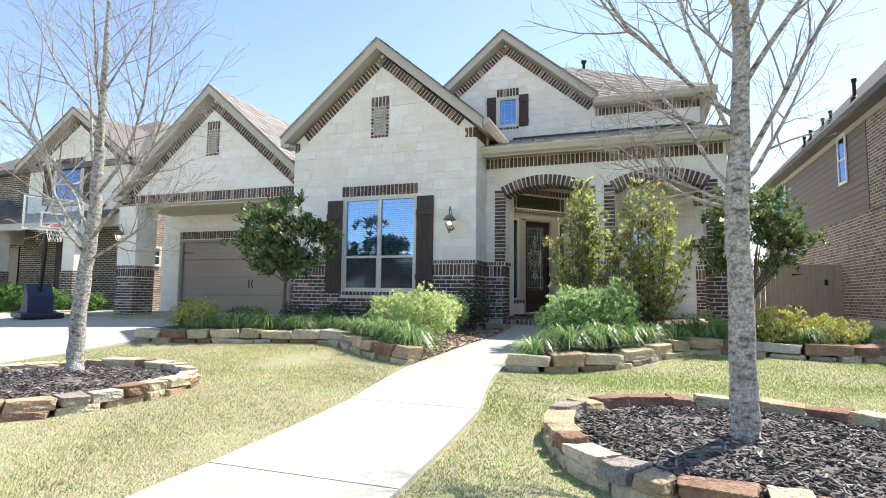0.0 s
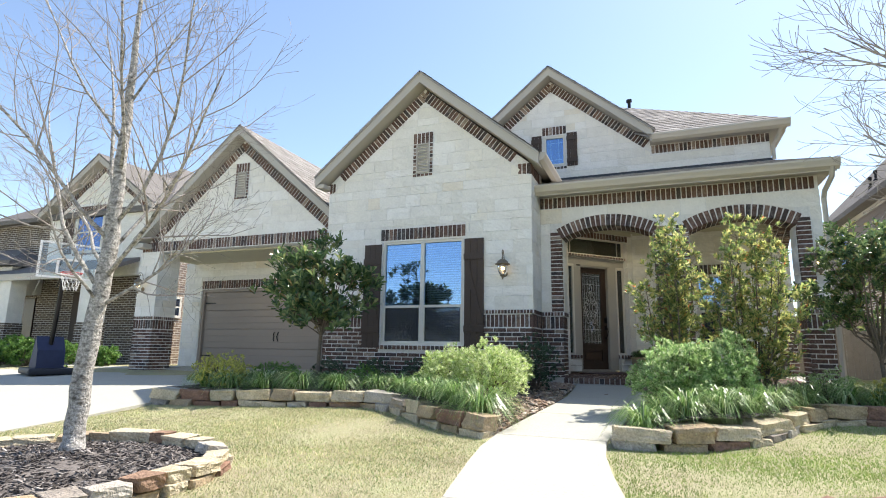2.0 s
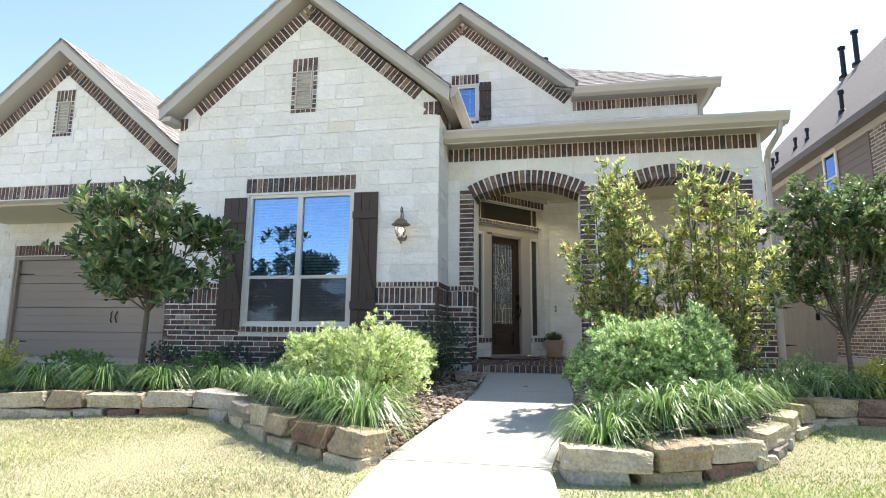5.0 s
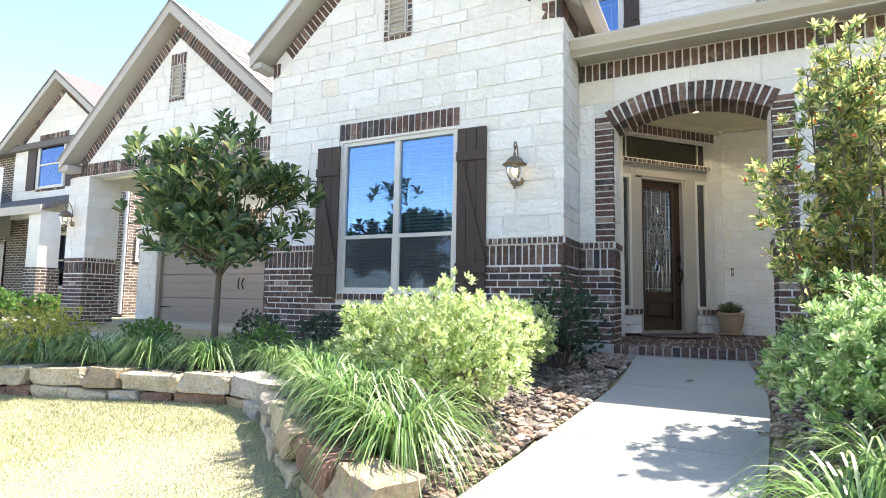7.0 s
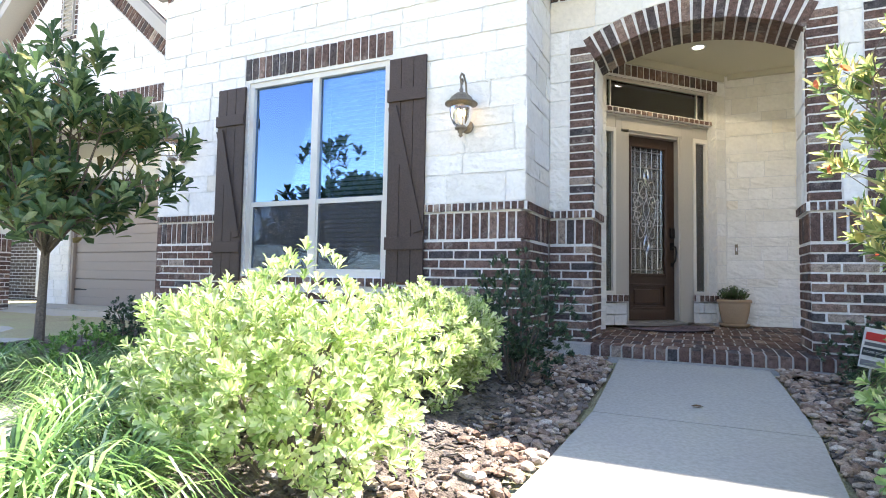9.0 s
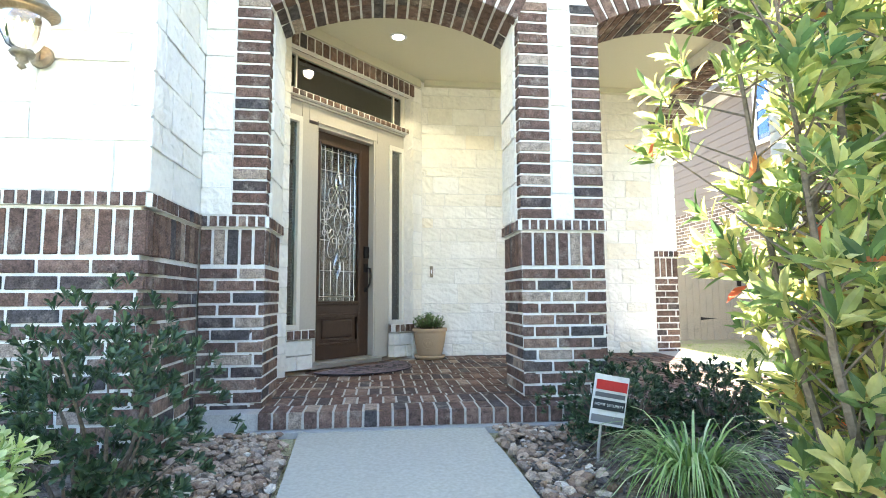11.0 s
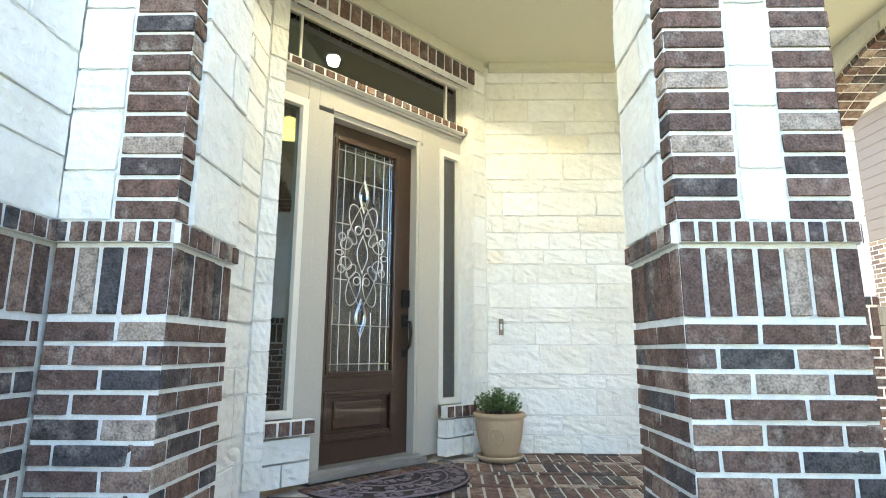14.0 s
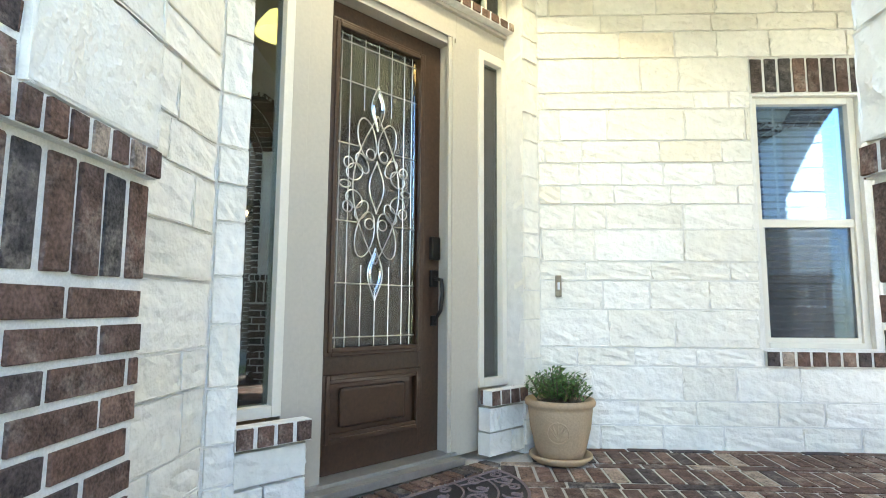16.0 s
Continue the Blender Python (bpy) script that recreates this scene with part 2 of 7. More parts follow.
# a woven insect screen: half open, half dull fibre
M_SCREEN = bpy.data.materials.new("insect_screen")
M_SCREEN.use_nodes = True
sn, sk = M_SCREEN.node_tree.nodes, M_SCREEN.node_tree.links
sn["Principled BSDF"].inputs["Base Color"].default_value = (0.07, 0.07, 0.068, 1)
sn["Principled BSDF"].inputs["Roughness"].default_value = 0.9
st_, sm_ = sn.new("ShaderNodeBsdfTransparent"), sn.new("ShaderNodeMixShader")
sm_.inputs[0].default_value = 0.42
sk.new(st_.outputs[0], sm_.inputs[1])
sk.new(sn["Principled BSDF"].outputs[0], sm_.inputs[2])
sk.new(sm_.outputs[0], sn["Material Output"].inputs[0])
# dark base colour stands in for the dimness of unlit rooms
M_ROOM = mat("unlit_room_dark", (0.17, 0.155, 0.14), 0.9, vary=0.05, bump=0)


# ---- building blocks ----
def part(name, bm, material, parent=None, label="", kind="", smooth=False):
    me = bpy.data.meshes.new(name)
    bm.to_mesh(me)
    bm.free()
    me.materials.append(material)
    if smooth:
        me.polygons.foreach_set("use_smooth", [True] * len(me.polygons))
    ob = new(name, me)
    if parent:
        ob.parent = parent
    return tagged(ob, label, kind=kind)


def raw(name, verts, faces, material, parent=None, label="", kind="", smooth=False):
    me = bpy.data.meshes.new(name)
    me.from_pydata(verts, [], faces)
    me.update()
    me.materials.append(material)
    if smooth:
        me.polygons.foreach_set("use_smooth", [True] * len(me.polygons))
    ob = new(name, me)
    if parent:
        ob.parent = parent
    return tagged(ob, label, kind=kind)


def thing(name, label, category, at=(0, 0, 0), rz=0, group=""):
    ob = new(name)
    ob.empty_display_size = 0.1
    ob.matrix_world = pose(*at, 0, 0, rz)
    return tagged(ob, label, category, group)


def box(bm, x0, x1, y0, y1, z0, z1, bevel=0.0):
    r = bmesh.ops.create_cube(bm, size=1)
    bmesh.ops.transform(bm, matrix=Matrix.Translation(((x0 + x1) / 2, (y0 + y1) / 2, (z0 + z1) / 2)) @ Matrix.Diagonal((x1 - x0, y1 - y0, z1 - z0, 1)), verts=r["verts"])
    if bevel:
        es = list({e for v in r["verts"] for e in v.link_edges})
        bmesh.ops.bevel(bm, geom=es, offset=bevel, segments=2, affect="EDGES", profile=0.6)
    return bm


def boxed(*a, bevel=0.0):
    return box(bmesh.new(), *a, bevel=bevel)


def prism(bm, pts, a, b, axis="y"):
    """A polygon in (x, z) (axis y) or (y, z) (axis x) or (x, y) (axis z), carried from a to b."""
    def at(p, d):
        return {"y": (p[0], d, p[1]), "x": (d, p[0], p[1]), "z": (p[0], p[1], d)}[axis]
    f = [bm.verts.new(at(p, a)) for p in pts]
    g = [bm.verts.new(at(p, b)) for p in pts]
    bm.faces.new(f)
    bm.faces.new(g[::-1])
    for i in range(len(pts)):
        j = (i + 1) % len(pts)
        bm.faces.new((f[j], f[i], g[i], g[j]))
    bmesh.ops.recalc_face_normals(bm, faces=bm.faces)
    return bm


def tube(bm, pts, radii, sides=8, cap=True):
    """A round bar along points."""
    rings, n = [], len(pts)
    pts = [Vector(p) for p in pts]
    side = None
    for i, p in enumerate(pts):
        d = (pts[min(i + 1, n - 1)] - pts[max(i - 1, 0)]).normalized()
        if side is None:
            side = d.orthogonal().normalized()
        side = (side - d * side.dot(d)).normalized()
        up = d.cross(side)
        r = radii[i] if hasattr(radii, "__len__") else radii
        rings.append([bm.verts.new(p + r * (math.cos(k * math.tau / sides) * side + math.sin(k * math.tau / sides) * up)) for k in range(sides)])
    for a, b in zip(rings, rings[1:]):
        for k in range(sides):
            bm.faces.new((a[k], a[(k + 1) % sides], b[(k + 1) % sides], b[k]))
    if cap:
        bm.faces.new(rings[0][::-1])
        bm.faces.new(rings[-1])
    return bm


def lathe(bm, profile, sides=24, at=(0, 0, 0)):
    rings = []
    for r, z in profile:
        rings.append([bm.verts.new((at[0] + r * math.cos(k * math.tau / sides), at[1] + r * math.sin(k * math.tau / sides), at[2] + z)) for k in range(sides)])
    for a, b in zip(rings, rings[1:]):
        for k in range(sides):
            bm.faces.new((a[k], a[(k + 1) % sides], b[(k + 1) % sides], b[k]))
    if profile[0][0] > 0.001:
        bm.faces.new(rings[0][::-1])
    if profile[-1][0] > 0.001:
        bm.faces.new(rings[-1])
    return bm


def brick_mesh(name, seed, wob, material, cuts=0, ease=0.026):
    """A block one unit long, deep and high, its arrises eased and its faces slightly uneven; local -y faces out."""
    bm = bmesh.new()
    bmesh.ops.create_cube(bm, size=1)
    bmesh.ops.bevel(bm, geom=list(bm.edges), offset=ease, segments=1, affect="EDGES")
    if cuts:
        es = [e for e in bm.edges if all(v.co.y < -0.46 for v in e.verts)]
        bmesh.ops.subdivide_edges(bm, edges=es, cuts=cuts, use_grid_fill=True)
    rnd = random.Random(seed)
    for v in bm.verts:
        inner = v.co.y < -0.49 and cuts and abs(v.co.x) < 0.44 and abs(v.co.z) < 0.44
        k = wob * (1.15 if inner else 0.8)
        v.co += Vector((rnd.uniform(-1, 1) * wob * 0.35, rnd.uniform(-1, 1) * k, rnd.uniform(-1, 1) * wob * 0.35))
    me = bpy.data.meshes.new(name)
    bm.to_mesh(me)
    bm.free()
    me.materials.append(material)
    return me


BRICKS = [brick_mesh("brick", s, 0.032, M_BRICK) for s in range(5)]
STONES = [brick_mesh("stone", 40 + s, 0.05, M_STONE, 4, 0.013) for s in range(6)]


MORTAR_BED = bpy.data.meshes.new("mortar_bed")
bm = boxed(-0.5, 0.5, -0.5, 0.5, -0.5, 0.5)
bm.to_mesh(MORTAR_BED)
bm.free()
MORTAR_BED.materials.append(M_MORTAR)


class Face:
    """A wall face: u runs to the right as seen from outside, n points out, z up."""

    def __init__(self, o, n, parent):
        self.o, self.n, self.parent = Vector((o[0], o[1], 0)), Vector((n[0], n[1], 0)).normalized(), parent
        self.u = Vector((-self.n.y, self.n.x, 0))
        self.rnd = random.Random(int(o[0] * 100 + o[1] * 7))

    def put(self, meshes, name, u0, u1, z0, z1, depth, out, turn=0.0, parent=None):
        ob = new(name, self.rnd.choice(meshes))
        c = self.o + self.u * ((u0 + u1) / 2) + self.n * (out - depth / 2) + Vector((0, 0, (z0 + z1) / 2))
        m = Matrix((self.u, -self.n, Vector((0, 0, 1)))).transposed().to_4x4()
        s = Matrix.Diagonal((u1 - u0, depth, z1 - z0, 1))
        ob.matrix_world = Matrix.Translation(c) @ m @ Matrix.Rotation(turn, 4, "Y") @ s
        ob.parent = parent or self.parent
        return ob

    def brick(self, u0, u1, z0, z1, out=0.0, joint=0.018):
        if u1 - u0 > 0.03 and z1 - z0 > 0.03:
            self.put(BRICKS, "brick", u0 + joint / 2, u1 - joint / 2, z0 + joint / 2, z1 - joint / 2, 0.10, out + self.rnd.uniform(-0.003, 0.004))

    def courses(self, u0, u1, z0, z1, holes=(), length=0.272, height=0.086, out=0.0):
        n = max(1, round((z1 - z0) / height))
        h = (z1 - z0) / n
        for k in range(n):
            a, b = z1 - (k + 1) * h, z1 - k * h
            u = u0 - (0.5 * length if k % 2 else 0.0) - 0.02 * (k % 3)
            while u < u1 - 0.02:
                for p, q in cut(max(u, u0), min(u + length, u1), a, b, holes):
                    self.brick(p, q, a, b, out)
                u += length

    def soldiers(self, u0, u1, z0, z1, width=0.097, out=0.0, joint=0.02, holes=()):
        n = max(1, round((u1 - u0) / width))
        if out > 0.005:
            for p, q in cut(u0 + 0.008, u1 - 0.008, z0, z1, holes):
                self.put([MORTAR_BED], "mortar_bed", p, q, z0 + 0.006, z1 - 0.006, 0.07, out - 0.009)
        w = (u1 - u0) / n
        for k in range(n):
            for p, q in cut(u0 + k * w, u0 + (k + 1) * w, z0, z1, holes):
                self.brick(p, q, z0, z1, out, joint)

    def wainscot(self, u0, u1, z0, top=1.19, holes=(), out=0.0):
        """Stretcher courses, a soldier course and a projecting rowlock cap."""
        self.soldiers(u0, u1, top - 0.09, top, 0.066, out + 0.026, 0.018, holes)
        self.soldiers(u0, u1, top - 0.36, top - 0.093, 0.090, out, 0.021, holes)
        self.courses(u0, u1, z0, top - 0.37, holes, out=out)

    def stones(self, u0, u1, z0, z1, holes=(), above=None, below=None, rows=(0.28, 0.20, 0.25, 0.17, 0.27), start=0, out=0.0, length=(0.30, 0.70)):
        """Coursed ashlar. above(u): keep what lies over that curve; below(u): what lies under that line."""
        z, k = z0, start
        while z < z1 - 0.02:
            h = rows[k % len(rows)]
            if z1 - (z + h) < 0.09:
                h = z1 - z
            k += 1
            u = u0 - self.rnd.uniform(0, 0.3)
            while u < u1 - 0.02:
                w = self.rnd.uniform(*length) * (0.75 + h)
                a, b = max(u, u0), min(u + w, u1)
                if u1 - b < 0.1:
                    b = u1
                for p, q in cut(a, b, z, z + h, holes):
                    self.stone(p, q, z, z + h, above, below, out)
                u = max(b, u + 0.05) if b < u1 else u1 + 1
            z += h

    def stone(self, u0, u1, z0, z1, above=None, below=None, out=0.0, joint=0.012):
        if u1 - u0 < 0.035 or z1 - z0 < 0.035:
            return
        u0, u1, z0, z1 = u0 + joint / 2, u1 - joint / 2, z0 + joint / 2, z1 - joint / 2
        out += self.rnd.uniform(-0.002, 0.005)
        if not ((above and max(above(u0), above(u1), above((u0 + u1) / 2)) > z0) or (below and min(below(u0), below(u1)) < z1)):
            self.put(STONES, "stone", u0, u1, z0, z1, 0.09, out - 0.001)
            return
        n = 14
        lo, hi = [], []
        for i in range(n + 1):
            u = u0 + (u1 - u0) * i / n
            a, b = max(z0, above(u)) if above else z0, min(z1, below(u)) if below else z1
            if b - a > 0.012:
                lo.append((u, a))
                hi.append((u, b))
        if len(lo) < 3:
            return
        poly = lo + hi[::-1]
        vs = [tuple(self.o + self.u * p[0] + self.n * out + Vector((0, 0, p[1]))) for p in poly]
        vs += [tuple(Vector(v) - self.n * 0.09) for v in vs]
        m = len(poly)
        fs = [tuple(range(m))] + [(i, m + i, m + (i + 1) % m, (i + 1) % m) for i in range(m)]
        raw("stone", vs, fs, M_STONE, self.parent)

    def slant(self, p, q, width, inward, out=0.0, step=0.097):
        """Soldier bricks set square to the line from p to q, their length lying to the side inward (+1 below the line)."""
        d = Vector((q[0] - p[0], q[1] - p[1]))
        n = max(1, round(d.length / step))
        ang = math.atan2(d.y, d.x)
        nor = Vector((d.y, -d.x)).normalized() * inward
        for k in range(n):
            c = Vector(p) + d * ((k + 0.5) / n) + nor * width / 2
            w = d.length / n - 0.02
            self.put(BRICKS, "brick", c.x - w / 2, c.x + w / 2, c.y - width / 2 + 0.008, c.y + width / 2 - 0.008, 0.10, out + self.rnd.uniform(-0.003, 0.004), -ang)

    def arch(self, c, spring, half, rise, ring, soffit, rows=3, step=0.097):
        """A segmental ring of soldier bricks on the face, and rowlock rows along the soffit behind it."""
        R = (half * half + rise * rise) / (2 * rise)
        zc, a = spring + rise - R, math.asin(half / R)
        n = round(2 * a * R / step)
        for k in range(n):
            t = -a + 2 * a * (k + 0.5) / n
            w = 2 * a * (R + 0.02) / n - 0.02
            r = R + ring / 2
            cu, cz = c + r * math.sin(t), zc + r * math.cos(t)
            self.put(BRICKS, "brick", cu - w / 2, cu + w / 2, cz - ring / 2, cz + ring / 2 - 0.01, 0.10, 0.004, t)
            cu, cz = c + (R + 0.028) * math.sin(t), zc + (R + 0.028) * math.cos(t)
            d = (soffit - 0.1) / (rows - 1)
            for j in range(rows - 1):
                self.put(BRICKS, "brick", cu - w / 2, cu + w / 2, cz - 0.026, cz + 0.03, d - 0.016, -0.108 - j * d, t)


def cut(a, b, z0, z1, holes):
    """What is left of a..b beside the holes (u0, u1, z0, z1) that meet this course."""
    spans = [(a, b)]
    for h in holes:
        if min(z1, h[3]) - max(z0, h[2]) > 0.4 * (z1 - z0):
            spans = [s for p, q in spans for s in ((p, min(q, h[0])), (max(p, h[1]), q)) if s[1] - s[0] > 0.03]
    return spans


def ramp_at(table, v):
    return float(np.interp(v, [p[0] for p in table], [p[1] for p in table]))


GROUND = [(-60, -1.1), (-6, -1.02), (0, -0.82), (3, -0.72), (5, -0.65), (7.5, -0.6), (9, -0.5), (11, -0.41), (12.8, -0.31), (16, -0.3), (90, -0.3)]


def gz(x, y):
    return ramp_at(GROUND, y)


# ---- ground ----
xs = sorted(set([-300, -120, -60, -40] + [x * 0.5 for x in range(-60, 30)] + [20, 30, 60, 120, 300]))
ys = sorted(set([-300, -120, -60, -30, -15] + [y * 0.5 for y in range(-16, 44)] + [26, 30, 40, 60, 120, 300]))
gv = [(x, y, gz(x, y) + (0.015 * noise.noise((x * 0.9, y * 0.9, 0)) if abs(x) < 30 and abs(y) < 30 else 0)) for y in ys for x in xs]
gf = [(j * len(xs) + i, j * len(xs) + i + 1, (j + 1) * len(xs) + i + 1, (j + 1) * len(xs) + i) for j in range(len(ys) - 1) for i in range(len(xs) - 1)]
raw("ground", gv, gf, M_LAWN, label="patchy half-dormant lawn ground sloping to the street", kind="structure", smooth=True)


def strip(name, left, right, lift, material, label, thick=0.14):
    """A paved strip between two edges given as (x, y) lists, laid lift above the ground."""
    bm = bmesh.new()
    rows = []
    for (a, b), (c, d) in zip(left, right):
        rows.append([bm.verts.new(p) for p in ((a, b, gz(a, b) + lift), (c, d, gz(c, d) + lift), (c, d, gz(c, d) + lift - thick), (a, b, gz(a, b) + lift - thick))])
    for p, q in zip(rows, rows[1:]):
        for k in range(4):
            bm.faces.new((p[k], p[(k + 1) % 4], q[(k + 1) % 4], q[k]))
    bm.faces.new(rows[0][::-1])
    bm.faces.new(rows[-1])
    bmesh.ops.recalc_face_normals(bm, faces=bm.faces)
    return part(name, bm, material, None, label, "structure")


WALK = [(12.78, -1.92, -0.68), (11.9, -1.88, -0.64), (10.95, -1.85, -0.62), (10.0, -1.90, -0.67), (9.05, -1.97, -0.75), (8.3, -2.05, -0.83), (7.55, -2.13, -0.92), (6.8, -2.09, -0.87), (6.0, -1.97, -0.74),
        (4.95, -1.79, -0.53), (4.0, -1.74, -0.47), (3.05, -1.73, -0.44), (1.1, -1.75, -0.45), (-1.0, -1.78, -0.48), (-3.0, -1.8, -0.5)]


def walk_edges(y):
    ys_ = [r[0] for r in WALK][::-1]
    return tuple(float(np.interp(y, ys_, [r[k] for r in WALK][::-1])) for k in (1, 2))


JOINTS = [12.78, 10.95, 9.05, 7.55, 4.95, 3.05, 1.1, -1.0, -3.0]
for a, b in zip(JOINTS, JOINTS[1:]):
    yy = np.linspace(a - 0.006, b + 0.006, 8)
    strip("walkway", [(walk_edges(y)[0], y) for y in yy], [(walk_edges(y)[1], y) for y in yy], 0.03, M_CONC, "pale brushed concrete slab of the front walk")
strip("driveway", [(-18.6, 14.0), (-18.3, 9), (-15.5, 6.5), (-13.5, 2), (-13, -6)], [(-8.2, 14.0), (-8.2, 9.0), (-7.7, 6.6), (-6.9, 3.0), (-6.6, -6)], 0.025, M_CONC, "wide pale concrete driveway")
strip("driveway", [(-14.6, 15.0), (-14.6, 14.01)], [(-7.6, 15.0), (-7.6, 14.01)], 0.045, M_CONC, "concrete garage apron")
strip("pavement", [(-60, -4.6), (-60, -6.2)], [(60, -4.6), (60, -6.2)], 0.03, M_CONC, "concrete street pavement")
M_ASPH = mat("asphalt", (0.055, 0.055, 0.055), 0.9, vary=0.3, scale=2, fine=150, bump=0.5)
strip("road", [(-200, -8.0), (-200, -16.5)], [(200, -8.0), (200, -16.5)], -0.08, M_ASPH, "grey asphalt street")

# ---- the house ----
BX0, BX1, BY, PY, PB = -7.57, -2.66, 12.135, 13.0, 13.55
STONE_BACK = 0.009


def wall(name, bm, label, material=None):
    return part(name, bm, material or M_MORTAR, None, label, "structure")


# bay with the front window
G2X, G2T, G2S = -5.115, 6.33, 0.84
WX0, WX1, WZ0, WZ1 = -6.08, -4.145, 0.46, 2.745
bm = bmesh.new()
yb = BY + STONE_BACK
box(bm, BX0 + 0.02, WX0, yb, yb + 0.2, -0.5, 4.25)
box(bm, WX1, BX1 - 0.04, yb, yb + 0.2, -0.5, 4.25)
box(bm, WX0, WX1, yb, yb + 0.2, -0.5, WZ0)
box(bm, WX0, WX1, yb, yb + 0.2, WZ1, 4.25)
prism(bm, [(BX0 + 0.02, 4.25), (BX1 - 0.04, 4.25), (BX1 - 0.04, G2T - G2S * (BX1 - G2X)), (G2X, G2T), (BX0 + 0.02, G2T - G2S * (G2X - BX0))], yb, yb + 0.2)
wall_bay = wall("wall_bay_front", bm, "white limestone bay wall over dark brick base")
f = Face((0, BY), (0, -1), wall_bay)
f.wainscot(BX0, BX1, -0.42, holes=[(WX0 - 0.03, WX1 + 0.03, WZ0 - 0.12, 3)])
f.soldiers(-6.17, -4.06, WZ0 - 0.11, WZ0 - 0.005, 0.10, 0.03, 0.02)
f.soldiers(-6.14, -4.10, WZ1 + 0.03, WZ1 + 0.30, 0.10, 0.004)
VX0, VX1, VZ0, VZ1 = -5.38, -4.89, 4.21, 5.26


def rake(u, cx, top, slope, drop=0.33):
    return top - slope * abs(u - cx) - drop


f.stones(BX0, BX1, 1.19, 6.2, holes=[(-6.14, -4.10, WZ0, WZ1 + 0.30), (VX0, VX1, VZ0, VZ1)], below=lambda u: rake(u, G2X, G2T, G2S))
for s in (-1, 1):
    end = (BX0 + 0.24, G2T - G2S * (G2X - BX0 - 0.24)) if s < 0 else (BX1 - 0.28, G2T - G2S * (BX1 - 0.28 - G2X))
    if s < 0:
        f.slant(end, (G2X - 0.05, G2T - 0.04), 0.25, 1)
    else:
        f.slant((G2X + 0.05, G2T - 0.04), end, 0.25, 1)
f.soldiers(BX1 - 0.29, BX1, 4.02, 4.27, 0.097)
f.soldiers(BX0, BX0 + 0.16, 4.02, 4.27, 0.08)

# bay side towards the porch
bm = boxed(BX1 - 0.26, BX1 - STONE_BACK, yb + 0.201, PY + 0.3, -0.5, 4.3)
wall_side = wall("wall_bay_side", bm, "white limestone bay return with dark brick base")
g = Face((BX1, BY), (1, 0), wall_side)
g.wainscot(0.0, PY - BY, -0.42)
g.stones(0.0, PY - BY, 1.19, 4.02, start=2, length=(0.3, 0.6))
g.soldiers(0.0, PY - BY, 4.02, 4.27)
# bay side towards the garage
bm = boxed(BX0 + STONE_BACK, BX0 + 0.26, yb + 0.201, 15.2, -0.5, 4.3)
wall_side2 = wall("wall_bay_garage_side", bm, "white limestone wall beside the garage recess")
g = Face((BX0, 15.1), (-1, 0), wall_side2)
g.wainscot(0.0, 15.1 - BY, -0.35)
g.stones(0.0, 15.1 - BY, 1.19, 4.0)

# porch front with two arches, and the side arch
A1C, A2C, HALF, SPR, RISE, RING = -1.27, 1.25, 0.93, 2.76, 0.24, 0.25
ARCH_R = (HALF * HALF + RISE * RISE) / (2 * RISE)
P1, P2, P3 = (-2.66, -2.20), (-0.34, 0.32), (2.18, 2.60)


def arch_curve(c, half, spring, rise, grow):
    R = (half * half + rise * rise) / (2 * rise)
    zc = spring + rise - R

    def under(u):
        t = (R + grow) ** 2 - (u - c) ** 2
        return zc + math.sqrt(t) if t > 0 and abs(u - c) <= half + grow * 0.95 else -9
    return under


def arched_beam(bm, c, half, spring, rise, u0, u1, top, d0, d1, axis):
    """Solid masonry over an opening, its underside following the arch."""
    cur = arch_curve(c, half, spring, rise, 0.012)
    us = [u0] + [c - half + 2 * half * k / 24 for k in range(25)] + [u1]
    low = [spring if abs(u - c) >= half - 1e-6 else cur(u) for u in us]
    pts = [(u, z) for u, z in zip(us, low)]
    for (a, za), (b, zb) in zip(pts, pts[1:]):
        if b - a > 1e-4:
            prism(bm, [(a, za), (b, zb), (b, top), (a, top)], d0, d1, axis)


bm = bmesh.new()
for a, b in (P1, P2, P3):
    box(bm, a + (0.01 if a == P1[0] else STONE_BACK), b - STONE_BACK, PY + STONE_BACK, PB - STONE_BACK, -0.5, SPR)
arched_beam(bm, A1C, HALF, SPR, RISE, P1[0] + 0.01, -0.01, 3.74, PY + STONE_BACK, PB - STONE_BACK, "y")
arched_beam(bm, A2C, HALF, SPR, RISE, -0.01, P3[1] - STONE_BACK, 3.74, PY + STONE_BACK, PB - STONE_BACK, "y")
wall_porch = wall("wall_porch_front", bm, "limestone porch front with two brick-trimmed arches")
f = Face((0, PY), (0, -1), wall_porch)
FOOT = -0.20
f.wainscot(P1[0], P1[1], FOOT - 0.1)
f.wainscot(P2[0], P2[1], FOOT - 0.1)
f.wainscot(P3[0], P3[1], FOOT - 0.2)
q1, q2, q3, q4 = (-2.45, -2.20), (-0.34, -0.09), (0.08, 0.32), (2.18, 2.42)
for q in (q1, q2, q3, q4):
    f.courses(q[0], q[1], 1.19, SPR + 0.16, length=0.6, height=0.086)
for c in (A1C, A2C):
    f.arch(c, SPR, HALF, RISE, RING, PB - PY)
c1, c2 = arch_curve(A1C, HALF, SPR, RISE, RING), arch_curve(A2C, HALF, SPR, RISE, RING)
over = lambda u: max(c1(u), c2(u))
f.stones(P1[0], q1[0], 1.19, SPR + 0.1, start=1)
f.stones(q2[1], q3[0], 1.19, SPR + 0.1, start=1, length=(0.5, 0.7))
f.stones(q4[1], P3[1], 1.19, SPR + 0.1, start=1)
